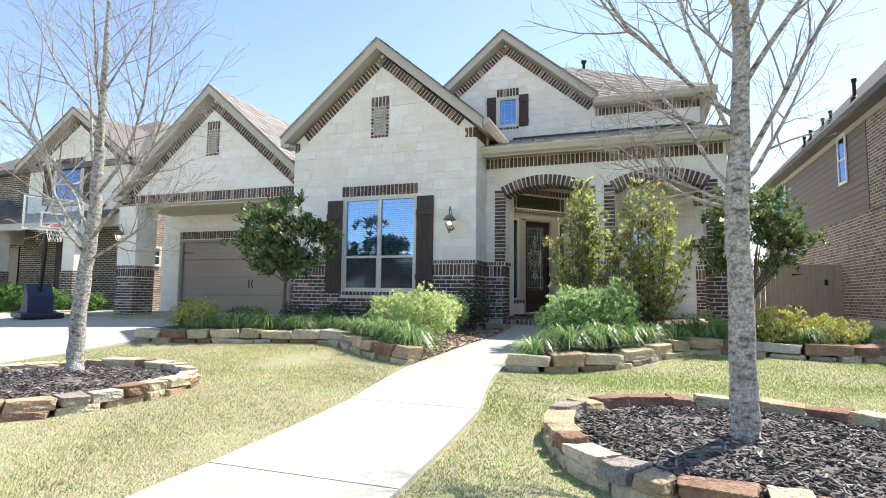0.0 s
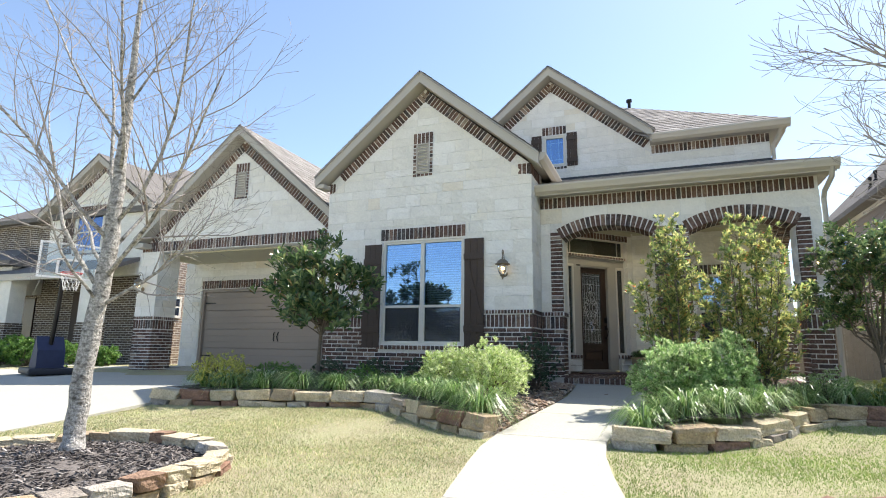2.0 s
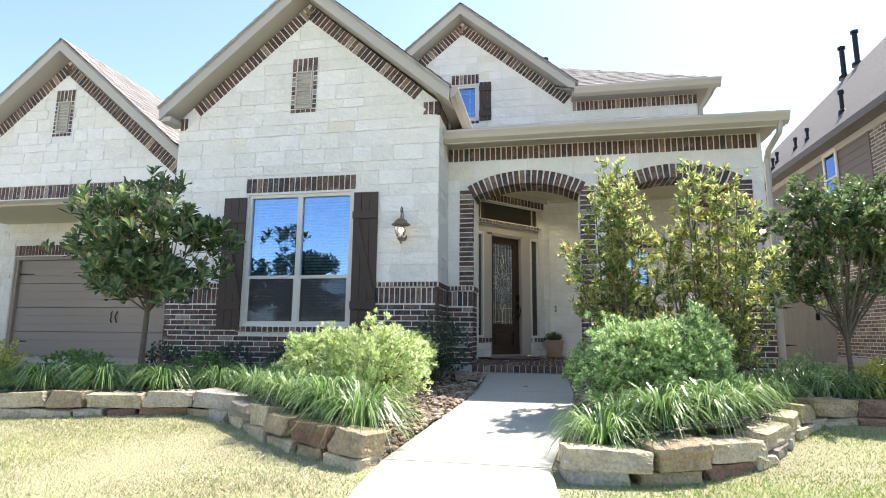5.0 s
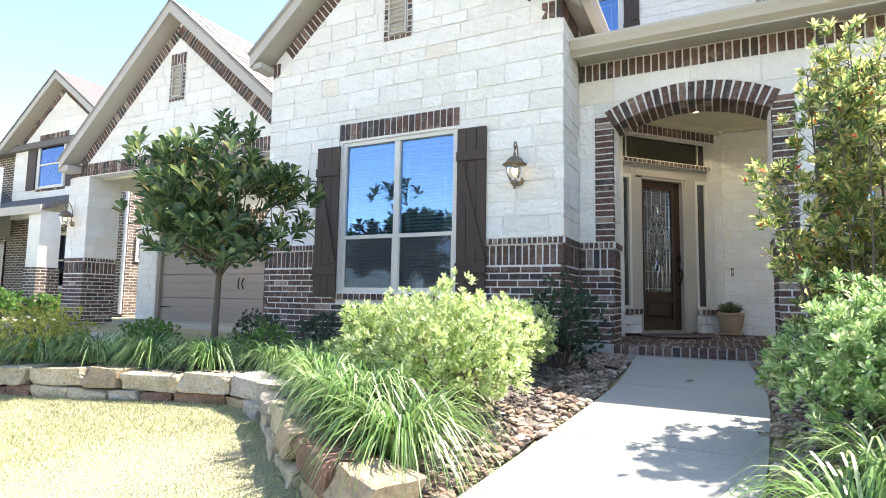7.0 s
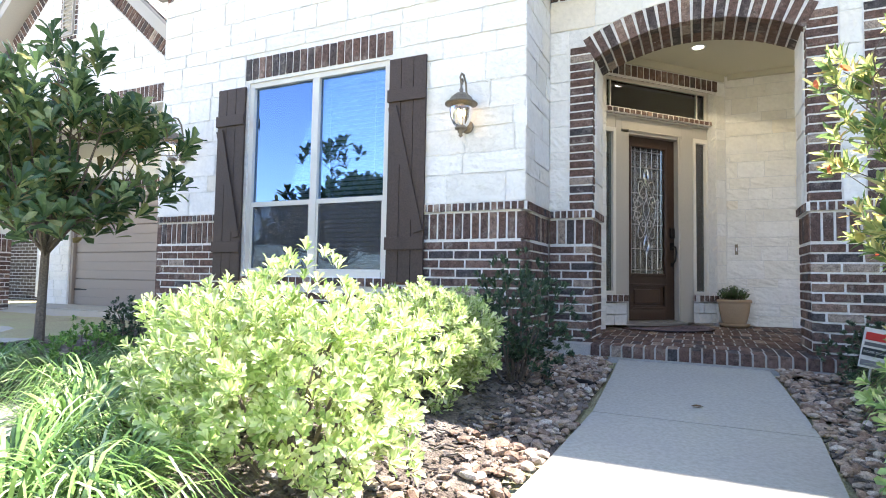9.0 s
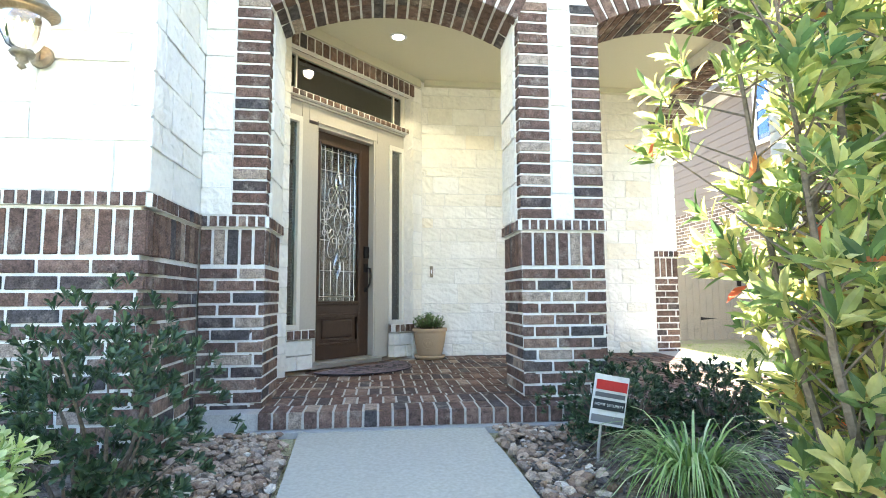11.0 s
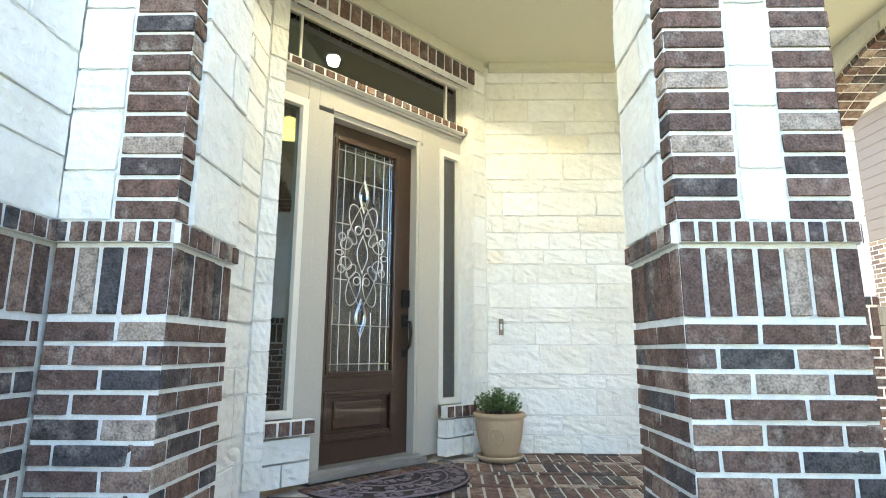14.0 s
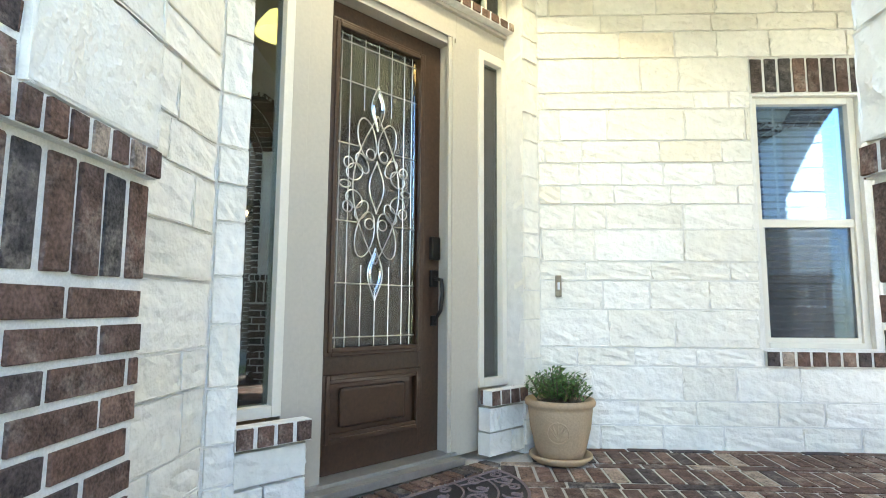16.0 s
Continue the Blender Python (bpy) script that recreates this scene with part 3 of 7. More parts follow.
f.stones(P1[0], P3[1], SPR + 0.1, 3.44, holes=[(q[0], q[1], 2.7, SPR + 0.2) for q in (q1, q2, q3, q4)], above=over, rows=(0.25, 0.29), length=(0.4, 0.8))
f.soldiers(P1[0], P3[1] - 0.06, 3.445, 3.70)
# the faces of the piers within the arches
for u, n in ((P1[1], 1), (P2[0], -1), (P2[1], 1), (P3[0], -1)):
    g = Face((u, PY if n > 0 else PB), (n, 0), wall_porch)
    w = PB - PY
    g.wainscot(0, w, FOOT)
    g.stones(0.10 if n > 0 else 0, w if n > 0 else w - 0.10, 1.19, SPR + 0.02, length=(0.5, 0.6), rows=(0.3, 0.36, 0.24), out=0.012)
    for k in range(18):
        z = 1.19 + 0.0868 * k
        g.brick(*((0, 0.10) if n > 0 else (w - 0.10, w)), z, z + 0.086)
# backs of the piers
g = Face((0, PB), (0, 1), wall_porch)
for a, b in (P2, P3):
    g.wainscot(-b, -a, FOOT)
    g.stones(-b, -a, 1.19, SPR, length=(0.5, 0.7))
cb1, cb2 = arch_curve(A1C, HALF, SPR, RISE, 0.06), arch_curve(A2C, HALF, SPR, RISE, 0.06)
g.stones(-P3[1], -P1[0], SPR, 3.3, above=lambda u: max(cb1(-u), cb2(-u)), length=(0.4, 0.8))

SX0, SX1, SB = 2.18, 2.60, 15.96
SC, SHALF = (PB + SB) / 2, (SB - PB) / 2
bm = bmesh.new()
arched_beam(bm, SC, SHALF, 2.80, 0.36, PB - STONE_BACK + 0.002, SB + 0.3, 3.74, SX0 + STONE_BACK, SX1 - STONE_BACK, "x")
box(bm, SX0 + STONE_BACK, SX1 - STONE_BACK, SB + STONE_BACK, SB + 0.5, -0.5, 2.80)
wall_arch = wall("wall_porch_side", bm, "limestone porch side arch lined with brick")
g = Face((SX0, SB), (-1, 0), wall_arch)
g.arch(SHALF, 2.80, SHALF, 0.36, 0.06, SX1 - SX0, 3)
sc = arch_curve(SHALF, SHALF, 2.80, 0.36, 0.07)
g.stones(0, SB - PB, 2.8, 3.3, above=sc, length=(0.35, 0.7))
g = Face((0, SB), (0, -1), wall_arch)
g.wainscot(SX0, SX1, -0.25, top=1.22)
g.stones(SX0, SX1, 1.22, 2.80, length=(0.3, 0.5))
g = Face((SX1, PY), (1, 0), wall_arch)
g.wainscot(0, PB - PY, -0.4)
g.stones(0, PB - PY, 1.19, 3.4)
scR = arch_curve(SC - PY, SHALF, 2.80, 0.36, 0.2)
g.stones(PB - PY, SB - PY + 0.4, 2.8, 3.7, above=scR)

# porch back wall with window, the angled door wall and the left return
BWY = 15.82
PWX0, PWX1, PWZ0, PWZ1 = 0.58, 1.275, 0.531, 2.225
bm = bmesh.new()
for a in ((-1.3, PWX0, -0.3, 3.4), (PWX1, SX0 + 0.02, -0.3, 3.4), (PWX0, PWX1, -0.3, PWZ0), (PWX0, PWX1, PWZ1, 3.4)):
    box(bm, a[0], a[1], BWY + STONE_BACK, BWY + 0.25, a[2], a[3])
wall_back = wall("wall_porch_back", bm, "cream limestone porch wall with a window", M_GREYMORTAR)
f = Face((0, BWY), (0, -1), wall_back)
f.stones(-0.90, SX0, -0.12, 3.36, holes=[(PWX0 - 0.02, PWX1 + 0.04, PWZ0 - 0.13, PWZ1 + 0.27)], rows=(0.155, 0.155, 0.22, 0.12, 0.245, 0.19, 0.125, 0.215, 0.17, 0.13), length=(0.22, 0.62))
f.soldiers(PWX0 - 0.02, PWX1 + 0.04, PWZ1 + 0.01, PWZ1 + 0.265, 0.098, 0.01)
f.soldiers(PWX0 - 0.02, PWX1 + 0.04, PWZ0 - 0.12, PWZ0 - 0.01, 0.10, 0.03)

DANG = 46.5
dn = Vector((math.sin(radians(DANG)), -math.cos(radians(DANG)), 0))
du = Vector((-dn.y, dn.x, 0))
DC = Vector((-1.757, 15.10, 0))
OPEN0, OPEN1, OPENZ = -0.90, 0.945, 3.14
face_o = DC + dn * 0.16


def door_box(bm, u0, u1, d0, d1, z0, z1, bevel=0.0):
    """A box in the entry wall's own directions: along the wall, out from the door's face, up."""
    b2 = boxed(u0, u1, -d1, -d0, z0, z1, bevel=bevel)
    m = Matrix((du, -dn, Vector((0, 0, 1)))).transposed().to_4x4()
    m.translation = DC
    b2.transform(m)
    me = bpy.data.meshes.new("t")
    b2.to_mesh(me)
    b2.free()
    bm.from_mesh(me)
    bpy.data.meshes.remove(me)
    return bm


bm = bmesh.new()
door_box(bm, -1.08, OPEN0 - 0.005, -0.10, 0.15, -0.2, 3.4)
door_box(bm, OPEN1 + 0.005, 1.2, -0.10, 0.15, -0.2, 3.4)
door_box(bm, OPEN0 - 0.005, OPEN1 + 0.005, -0.10, 0.15, OPENZ, 3.4)
wall_door = wall("wall_entry", bm, "limestone entry wall around the front door", M_GREYMORTAR)
f = Face((face_o.x, face_o.y), (dn.x, dn.y), wall_door)
f.stones(OPEN1, OPEN1 + 0.17, -0.07, 3.36, rows=(0.155, 0.155, 0.22, 0.245, 0.19, 0.215), length=(0.9, 1.0))
f.stones(OPEN0 - 0.13, OPEN0, -0.07, 3.36, rows=(0.155, 0.155, 0.22, 0.245, 0.19, 0.215), length=(0.9, 1.0))
f.soldiers(OPEN0 - 0.02, OPEN1 + 0.02, 3.10, 3.265, 0.098, 0.012)
# brick ledges on low stone plinths below the sidelights
for a, b in ((OPEN0 - 0.02, OPEN0 + 0.33), (OPEN1 - 0.34, OPEN1 + 0.01)):
    f.stones(a + 0.01, b - 0.01, -0.09, 0.195, out=-0.01, rows=(0.14, 0.15), length=(0.25, 0.3))
    f.soldiers(a, b, 0.20, 0.30, 0.085, 0.025, 0.02)

bm = boxed(-2.60, -2.35 - STONE_BACK, PB - 0.3, 14.27, -0.4, 3.4)
wall_left = wall("wall_porch_left", bm, "white limestone return beside the entry", M_GREYMORTAR)
f = Face((-2.35, PB), (1, 0), wall_left)
f.stones(0, 0.68, -0.1, 3.36, rows=(0.2, 0.155, 0.22, 0.145, 0.245, 0.19), length=(0.3, 0.6))

# porch floor: brick paving that falls towards the walk
def fz(y):
    return -0.11 - 0.05 * (16.0 - y) / 3.15


bm = bmesh.new()
prism(bm, [(12.83, -0.6), (12.83, fz(12.83) - 0.005), (16.2, fz(16.2) - 0.005), (16.2, -0.6)], P1[0] + 0.0, 2.62, "x")
floor_porch = wall("floor_porch", bm, "brown brick porch floor with pale joints", mat("paving_mortar", (0.52, 0.50, 0.46), 0.95, vary=0.25, scale=9, fine=120, bump=0.5, bump_d=0.004))
bm = boxed(-2.6, 2.7, 12.76, 12.829, -0.7, -0.275)
wall("foundation", bm, "pale concrete porch footing", M_CONCDARK)

# porch ceiling
bm = boxed(-2.6, 2.2, 13.48, 16.4, 3.37, 3.43)
box(bm, -0.84, 2.14, 15.74, 15.808, 3.30, 3.369)
door_box(bm, OPEN0 - 0.02, OPEN1 + 0.13, 0.165, 0.185, 3.268, 3.369)
ceiling = part("ceiling_porch", bm, M_CEIL, None, "flat cream-painted porch ceiling", "structure")

# upper storey
UY, G3X, G3T, G3S = 15.75, -2.84, 7.88, 0.82
bm = bmesh.new()
UW = (-3.06, -2.47, 5.36, 6.25)
for a in ((-8.0, UW[0], 3.5, 5.75), (UW[1], 2.40 - STONE_BACK, 3.5, 5.75), (UW[0], UW[1], 3.5, UW[2])):
    box(bm, a[0], a[1], UY + STONE_BACK, UY + 0.25, a[2], a[3])
prism(bm, [(-5.4, 5.75), (UW[0], 5.75), (UW[0], G3T - G3S * (G3X - UW[0])), (-5.4, G3T - G3S * (G3X + 5.4))], UY + STONE_BACK, UY + 0.25)
prism(bm, [(UW[1], 5.75), (-0.24, 5.75), (UW[1], G3T - G3S * (UW[1] - G3X))], UY + STONE_BACK, UY + 0.25)
prism(bm, [(UW[0], UW[3]), (UW[1], UW[3]), (UW[1], G3T - G3S * (UW[1] - G3X)), (G3X, G3T), (UW[0], G3T - G3S * (G3X - UW[0]))], UY + STONE_BACK, UY + 0.25)
box(bm, 2.1, 2.40 - STONE_BACK, UY + 0.251, 26, 3.0, 5.75)
box(bm, 2.2, 2.58, SB + 0.51, 26, -0.5, 3.7)
wall_up = wall("wall_upper_storey", bm, "white limestone upper storey with a gable")
f = Face((0, UY), (0, -1), wall_up)
f.stones(-5.2, 2.40, 4.9, 7.8, holes=[(UW[0] - 0.03, UW[1] + 0.03, UW[2] - 0.08, UW[3] + 0.3), (-0.3, 2.4, 5.42, 9)], below=lambda u: max(rake(u, G3X, G3T, G3S), 5.42))
f.slant((-5.0, G3T - G3S * (G3X + 5.0)), (G3X - 0.05, G3T - 0.04), 0.25, 1)
f.slant((G3X + 0.05, G3T - 0.04), (-0.30, G3T - G3S * (-0.30 - G3X)), 0.25, 1)
f.soldiers(-0.28, 2.40, 5.42, 5.65)
f.soldiers(UW[0] - 0.04, UW[1] + 0.04, UW[3] + 0.02, UW[3] + 0.27)
f.soldiers(UW[0] - 0.04, UW[1] + 0.04, UW[2] - 0.09, UW[2] - 0.005)

# garage wing
GY, G1X, G1T, G1S = 12.85, -10.93, 6.08, 0.84
GX0, GX1 = -14.45, BX0
bm = bmesh.new()
yb = GY + STONE_BACK
prism(bm, [(GX0 + 0.05, 3.04), (GX1 - 0.02, 3.04), (GX1 - 0.02, G1T - G1S * (GX1 - G1X)), (G1X, G1T), (GX0 + 0.05, max(3.1, G1T - G1S * (G1X - GX0)))], yb, yb + 0.3)
box(bm, GX0 + STONE_BACK, GX0 + 0.75 - STONE_BACK, yb, GY + 0.75 - STONE_BACK, -0.5, 3.039)
wall_garage = wall("wall_garage_front", bm, "white limestone garage gable on a brick-based column")
f = Face((0, GY), (0, -1), wall_garage)
f.wainscot(GX0, GX0 + 0.75, -0.36)
f.stones(GX0, GX0 + 0.75, 1.19, 3.04, length=(0.35, 0.6))
f.soldiers(GX0 + 0.05, GX1, 3.05, 3.34)
V1 = (-11.15, -10.68, 4.38, 5.42)
f.stones(GX0 + 0.1, GX1, 3.34, 5.9, holes=[V1], below=lambda u: rake(u, G1X, G1T, G1S))
f.slant((GX0 + 0.35, G1T - G1S * (G1X - GX0 - 0.35)), (G1X - 0.05, G1T - 0.04), 0.25, 1)
f.slant((G1X + 0.05, G1T - 0.04), (GX1 - 0.06, G1T - G1S * (GX1 - 0.06 - G1X)), 0.25, 1)
g = Face((GX0 + 0.75, GY), (1, 0), wall_garage)
g.wainscot(0, 0.75, -0.36)
g.stones(0, 0.75, 1.19, 3.0)
part("ceiling_garage", boxed(GX0 + 0.05, GX1 - 0.01, yb + 0.3, 14.95, 3.0, 3.05), M_CEIL, None, "cream soffit over the garage apron", "structure")
GBY, GDX0, GDX1, GDZ = 14.9, -13.95, -8.25, 2.08
bm = bmesh.new()
for a in ((-14.78, GDX0 - 0.09, -0.4, 3.05), (GDX1 + 0.09, GX1 + 0.05, -0.4, 3.05), (GDX0 - 0.09, GDX1 + 0.09, GDZ + 0.09, 3.05)):
    box(bm, a[0], a[1], GBY + STONE_BACK, GBY + 0.3, a[2], a[3])
box(bm, -14.78, -14.5, GBY + 0.301, 24, -0.5, 3.05)
wall_gback = wall("wall_garage_back", bm, "cream limestone wall around the garage door", M_GREYMORTAR)
f = Face((0, GBY), (0, -1), wall_gback)
f.stones(-14.78, GX1, -0.3, 3.02, holes=[(GDX0 - 0.1, GDX1 + 0.1, -0.4, GDZ + 0.38)], rows=(0.2, 0.155, 0.22))
f.soldiers(GDX0 - 0.1, GDX1 + 0.1, GDZ + 0.1, GDZ + 0.37)

# roofs, as courses of shingles with a thickness
def slope(name, a, b, c, d, label, rows=14, thick=0.013, tabs=0.33):
    """A roof plane with eave a-b and ridge c-d (c above b), laid in stepped courses of shingles."""
    a, b, c, d = map(Vector, (a, b, c, d))
    nor = (b - a).cross(d - a).normalized()
    if nor.z < 0:
        nor = -nor
    vs, fs = [], []
    rnd = random.Random(3)
    for k in range(rows):
        t0, t1 = k / rows, min(1.0, (k + 1.15) / rows)
        p0, p1, q0, q1 = a.lerp(d, t0), b.lerp(c, t0), a.lerp(d, t1), b.lerp(c, t1)
        n = max(1, int((p1 - p0).length / tabs))
        for i in range(n):
            s0, s1 = i / n + 0.003, (i + 1) / n - 0.003
            h = 0.006 + thick * rnd.uniform(0.6, 1.2)
            base = len(vs)
            for p in (p0.lerp(p1, s0) + nor * h, p0.lerp(p1, s1) + nor * h, q0.lerp(q1, s1) + nor * 0.006, q0.lerp(q1, s0) + nor * 0.006,
                      p0.lerp(p1, s0), p0.lerp(p1, s1)):
                vs.append(tuple(p))
            fs += [(base, base + 1, base + 2, base + 3), (base + 4, base + 5, base + 1, base)]
    base = len(vs)
    vs += [tuple(p - nor * 0.01) for p in (a, b, c, d)] + [tuple(p - nor * 0.05) for p in (a, b, c, d)]
    fs += [tuple(base + i for i in (0, 1, 2, 3)), tuple(base + i for i in (7, 6, 5, 4))] + [(base + i, base + 4 + i, base + 4 + (i + 1) % 4, base + (i + 1) % 4) for i in range(4)]
    return raw(name, vs, fs, M_SHINGLE, None, label, "structure")


def gable_roof(cx, top, s, half_l, half_r, y0, y1, label):
    for sgn, h in ((-1, half_l), (1, half_r)):
        slope("roof", (cx + sgn * h, y0, top - s * h), (cx + sgn * h, y1, top - s * h), (cx, y1, top), (cx, y0, top), label, rows=18)


def barge(cx, top, s, half_l, half_r, y, wall_y, parent):
    """Barge boards along a gable, the sloping soffit behind them and boxed eave returns."""
    for sgn, h in ((-1, half_l), (1, half_r)):
        bm = bmesh.new()
        prism(bm, [(cx, top), (cx + sgn * h, top - s * h), (cx + sgn * h, top - s * h - 0.25), (cx, top - 0.25)], y, y + 0.03)
        part("barge_board", bm, M_TRIM, parent)
        bm = bmesh.new()
        prism(bm, [(cx, top - 0.03), (cx + sgn * h, top - s * h - 0.03), (cx + sgn * h, top - s * h - 0.055), (cx, top - 0.055)], y - 0.012, y - 0.001)
        part("drip_edge", bm, M_GUTTER, parent)
        bm = bmesh.new()
        prism(bm, [(cx, top - 0.20), (cx + sgn * h, top - s * h - 0.20), (cx + sgn * h, top - s * h - 0.235), (cx, top - 0.235)], y + 0.031, wall_y + 0.06)
        part("soffit", bm, M_TRIM, parent)


roof_trim = part("trim", boxed(BX0 - 0.18, BX0 + 0.02, 11.83, 12.2, 4.10, 4.19), M_TRIM, None, "taupe gable barge boards and eave trim", "structure")
part("eave_return", boxed(BX1 - 0.02, BX1 + 0.22, 11.84, 12.2, 4.27, 4.36), M_TRIM, roof_trim)
barge(G2X, 6.60, 0.84, 2.66, 2.68, 11.8, BY, roof_trim)
barge(G1X + 0.06, 6.40, 0.85, 3.5, 3.24, 12.52, GY, roof_trim)
barge(G3X, 8.16, 0.83, 2.9, 2.62, 15.4, UY, roof_trim)
part("eave_return", boxed(-14.42, -14.05, 12.55, 12.95, 3.14, 3.28), M_TRIM, roof_trim)
gable_roof(G2X, 6.63, 0.84, 2.70, 2.70, 11.77, 18.5, "grey-brown shingled bay gable roof")
gable_roof(G1X + 0.06, 6.43, 0.85, 3.55, 3.3, 12.5, 19.5, "grey-brown shingled garage gable roof")
gable_roof(G3X, 8.19, 0.83, 2.95, 2.68, 15.37, 20.0, "grey-brown shingled upper gable roof")
# upper hip roof
ez, rz_ = 5.80, 8.65
slope("roof", (-0.32, 15.35, ez), (2.76, 15.35, ez), (-1.6, 19.7, rz_), (-4.3, 19.7, rz_), "grey-brown shingled main hip roof", rows=24)
slope("roof", (-9.0, 15.35, ez), (-5.6, 15.35, ez), (-4.3, 19.7, rz_), (-4.6, 19.7, rz_), "grey-brown shingled main hip roof", rows=12)
slope("roof", (2.76, 15.35, ez), (2.76, 24.05, ez), (-1.6, 19.71, rz_), (-1.6, 19.7, rz_), "grey-brown shingled main hip roof", rows=24)
slope("roof", (2.76, 24.05, ez), (-9.0, 24.05, ez), (-4.6, 19.7, rz_), (-1.6, 19.7, rz_), "grey-brown shingled main hip roof", rows=12)
slope("roof", (-9.0, 24.05, ez), (-9.0, 15.35, ez), (-4.6, 19.7, rz_), (-4.6, 19.71, rz_), "grey-brown shingled main hip roof", rows=24)
# porch shed roof
slope("roof", (-2.7, 12.5, 3.86), (2.84, 12.5, 3.86), (2.40, 15.74, 4.93), (-3.4, 15.74, 4.93), "grey-brown shingled porch roof", rows=12)
slope("roof", (2.84, 12.5, 3.86), (2.84, 16.6, 3.86), (2.41, 16.6, 4.93), (2.40, 15.74, 4.93), "grey-brown shingled porch roof", rows=6)
part("flashing", boxed(-2.6, 2.42, 15.69, 15.742, 4.90, 4.99), M_FLASH, roof_trim)


def gutter(name, a, b, axis, z, parent, out):
    """A moulded gutter with fascia from a to b along x or y; out: which way it faces."""
    bm = bmesh.new()
    d = out[2]
    prof = [(d, z - 0.19), (d, z - 0.02), (d + out[1] * 0.02, z - 0.02), (d + out[1] * 0.03, z), (d + out[1] * 0.13, z), (d + out[1] * 0.13, z - 0.035), (d + out[1] * 0.10, z - 0.09), (d + out[1] * 0.08, z - 0.14)]
    prism(bm, prof, a, b, axis)
    return part(name, bm, M_GUTTER, parent)


gutter("gutter", -2.66, 2.84, "x", 3.85, roof_trim, (0, -1, 12.56))
gutter("gutter", -0.25, 2.78, "x", 5.80, roof_trim, (0, -1, 15.40))
gutter("gutter", 11.86, 15.7, "y", 4.36, roof_trim, (0, 1, -2.43))
part("fascia", boxed(-2.64, 2.80, 12.561, 12.60, 3.64, 3.83), M_TRIM, roof_trim)
part("soffit", boxed(-2.64, 2.78, 12.60, 13.06, 3.705, 3.735), M_TRIM, roof_trim)
part("soffit", boxed(-0.3, 2.74, 15.40, 15.80, 5.655, 5.69), M_TRIM, roof_trim)
part("fascia", boxed(-0.3, 2.76, 15.401, 15.44, 5.65, 5.79), M_TRIM, roof_trim)
part("soffit", boxed(2.40, 2.76, 15.80, 24, 5.655, 5.69), M_TRIM, roof_trim)
part("soffit", boxed(2.60, 2.80, 13.06, 16.5, 3.705, 3.735), M_TRIM, roof_trim)
part("soffit", boxed(BX1, -2.43, 12.2, 15.7, 4.27, 4.30), M_TRIM, roof_trim)
bm = tube(bmesh.new(), [(2.72, 12.52, 3.72), (2.72, 12.6, 3.55), (2.66, 12.9, 3.36), (2.66, 13.0, 3.25), (2.66, 13.0, -0.1), (2.72, 12.85, -0.25)], 0.045, 6)
part("downspout", bm, M_GUTTER, roof_trim)
bm = tube(bmesh.new(), [(2.62, 15.42, 5.68), (2.56, 15.6, 5.5), (2.45, 15.7, 5.3), (2.45, 15.7, 4.95)], 0.045, 6)
part("downspout", bm, M_GUTTER, roof_trim)
vent = thing("roof_vent", "small dark roof vent pipe", "roof vent", (-0.85, 19.0, 8.15))
part("pipe", lathe(bmesh.new(), [(0.05, 0), (0.05, 0.22), (0.09, 0.24), (0.09, 0.32), (0.02, 0.35)], 12), M_BLACK, vent)


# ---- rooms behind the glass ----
# plain boxes added behind the glass, interior shade put into their dark colour
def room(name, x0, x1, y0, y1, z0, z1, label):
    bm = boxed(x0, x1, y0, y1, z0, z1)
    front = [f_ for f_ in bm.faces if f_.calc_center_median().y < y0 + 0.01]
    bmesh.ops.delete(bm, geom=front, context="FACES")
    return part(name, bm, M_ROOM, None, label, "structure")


room("wall_study", BX0 + 0.3, BX1 - 0.35, BY + 0.24, 14.3, -0.3, 3.2, "study walls coloured dark to look unlit behind the bay window")
room("wall_dining", -0.2, 2.0, BWY + 0.28, 19, -0.1, 3.2, "room coloured dark to look unlit behind the porch window")
room("wall_loft", -4.2, -1.4, UY + 0.27, 17.0, 5.0, 6.6, "loft coloured dark to look unlit behind the upper window")
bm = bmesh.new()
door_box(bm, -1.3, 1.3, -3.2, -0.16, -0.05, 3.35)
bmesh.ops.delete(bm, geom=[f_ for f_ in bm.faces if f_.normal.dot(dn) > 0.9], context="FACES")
part("wall_hall", bm, M_ROOM, None, "entrance hall coloured dark to look unlit behind the front door", "structure")


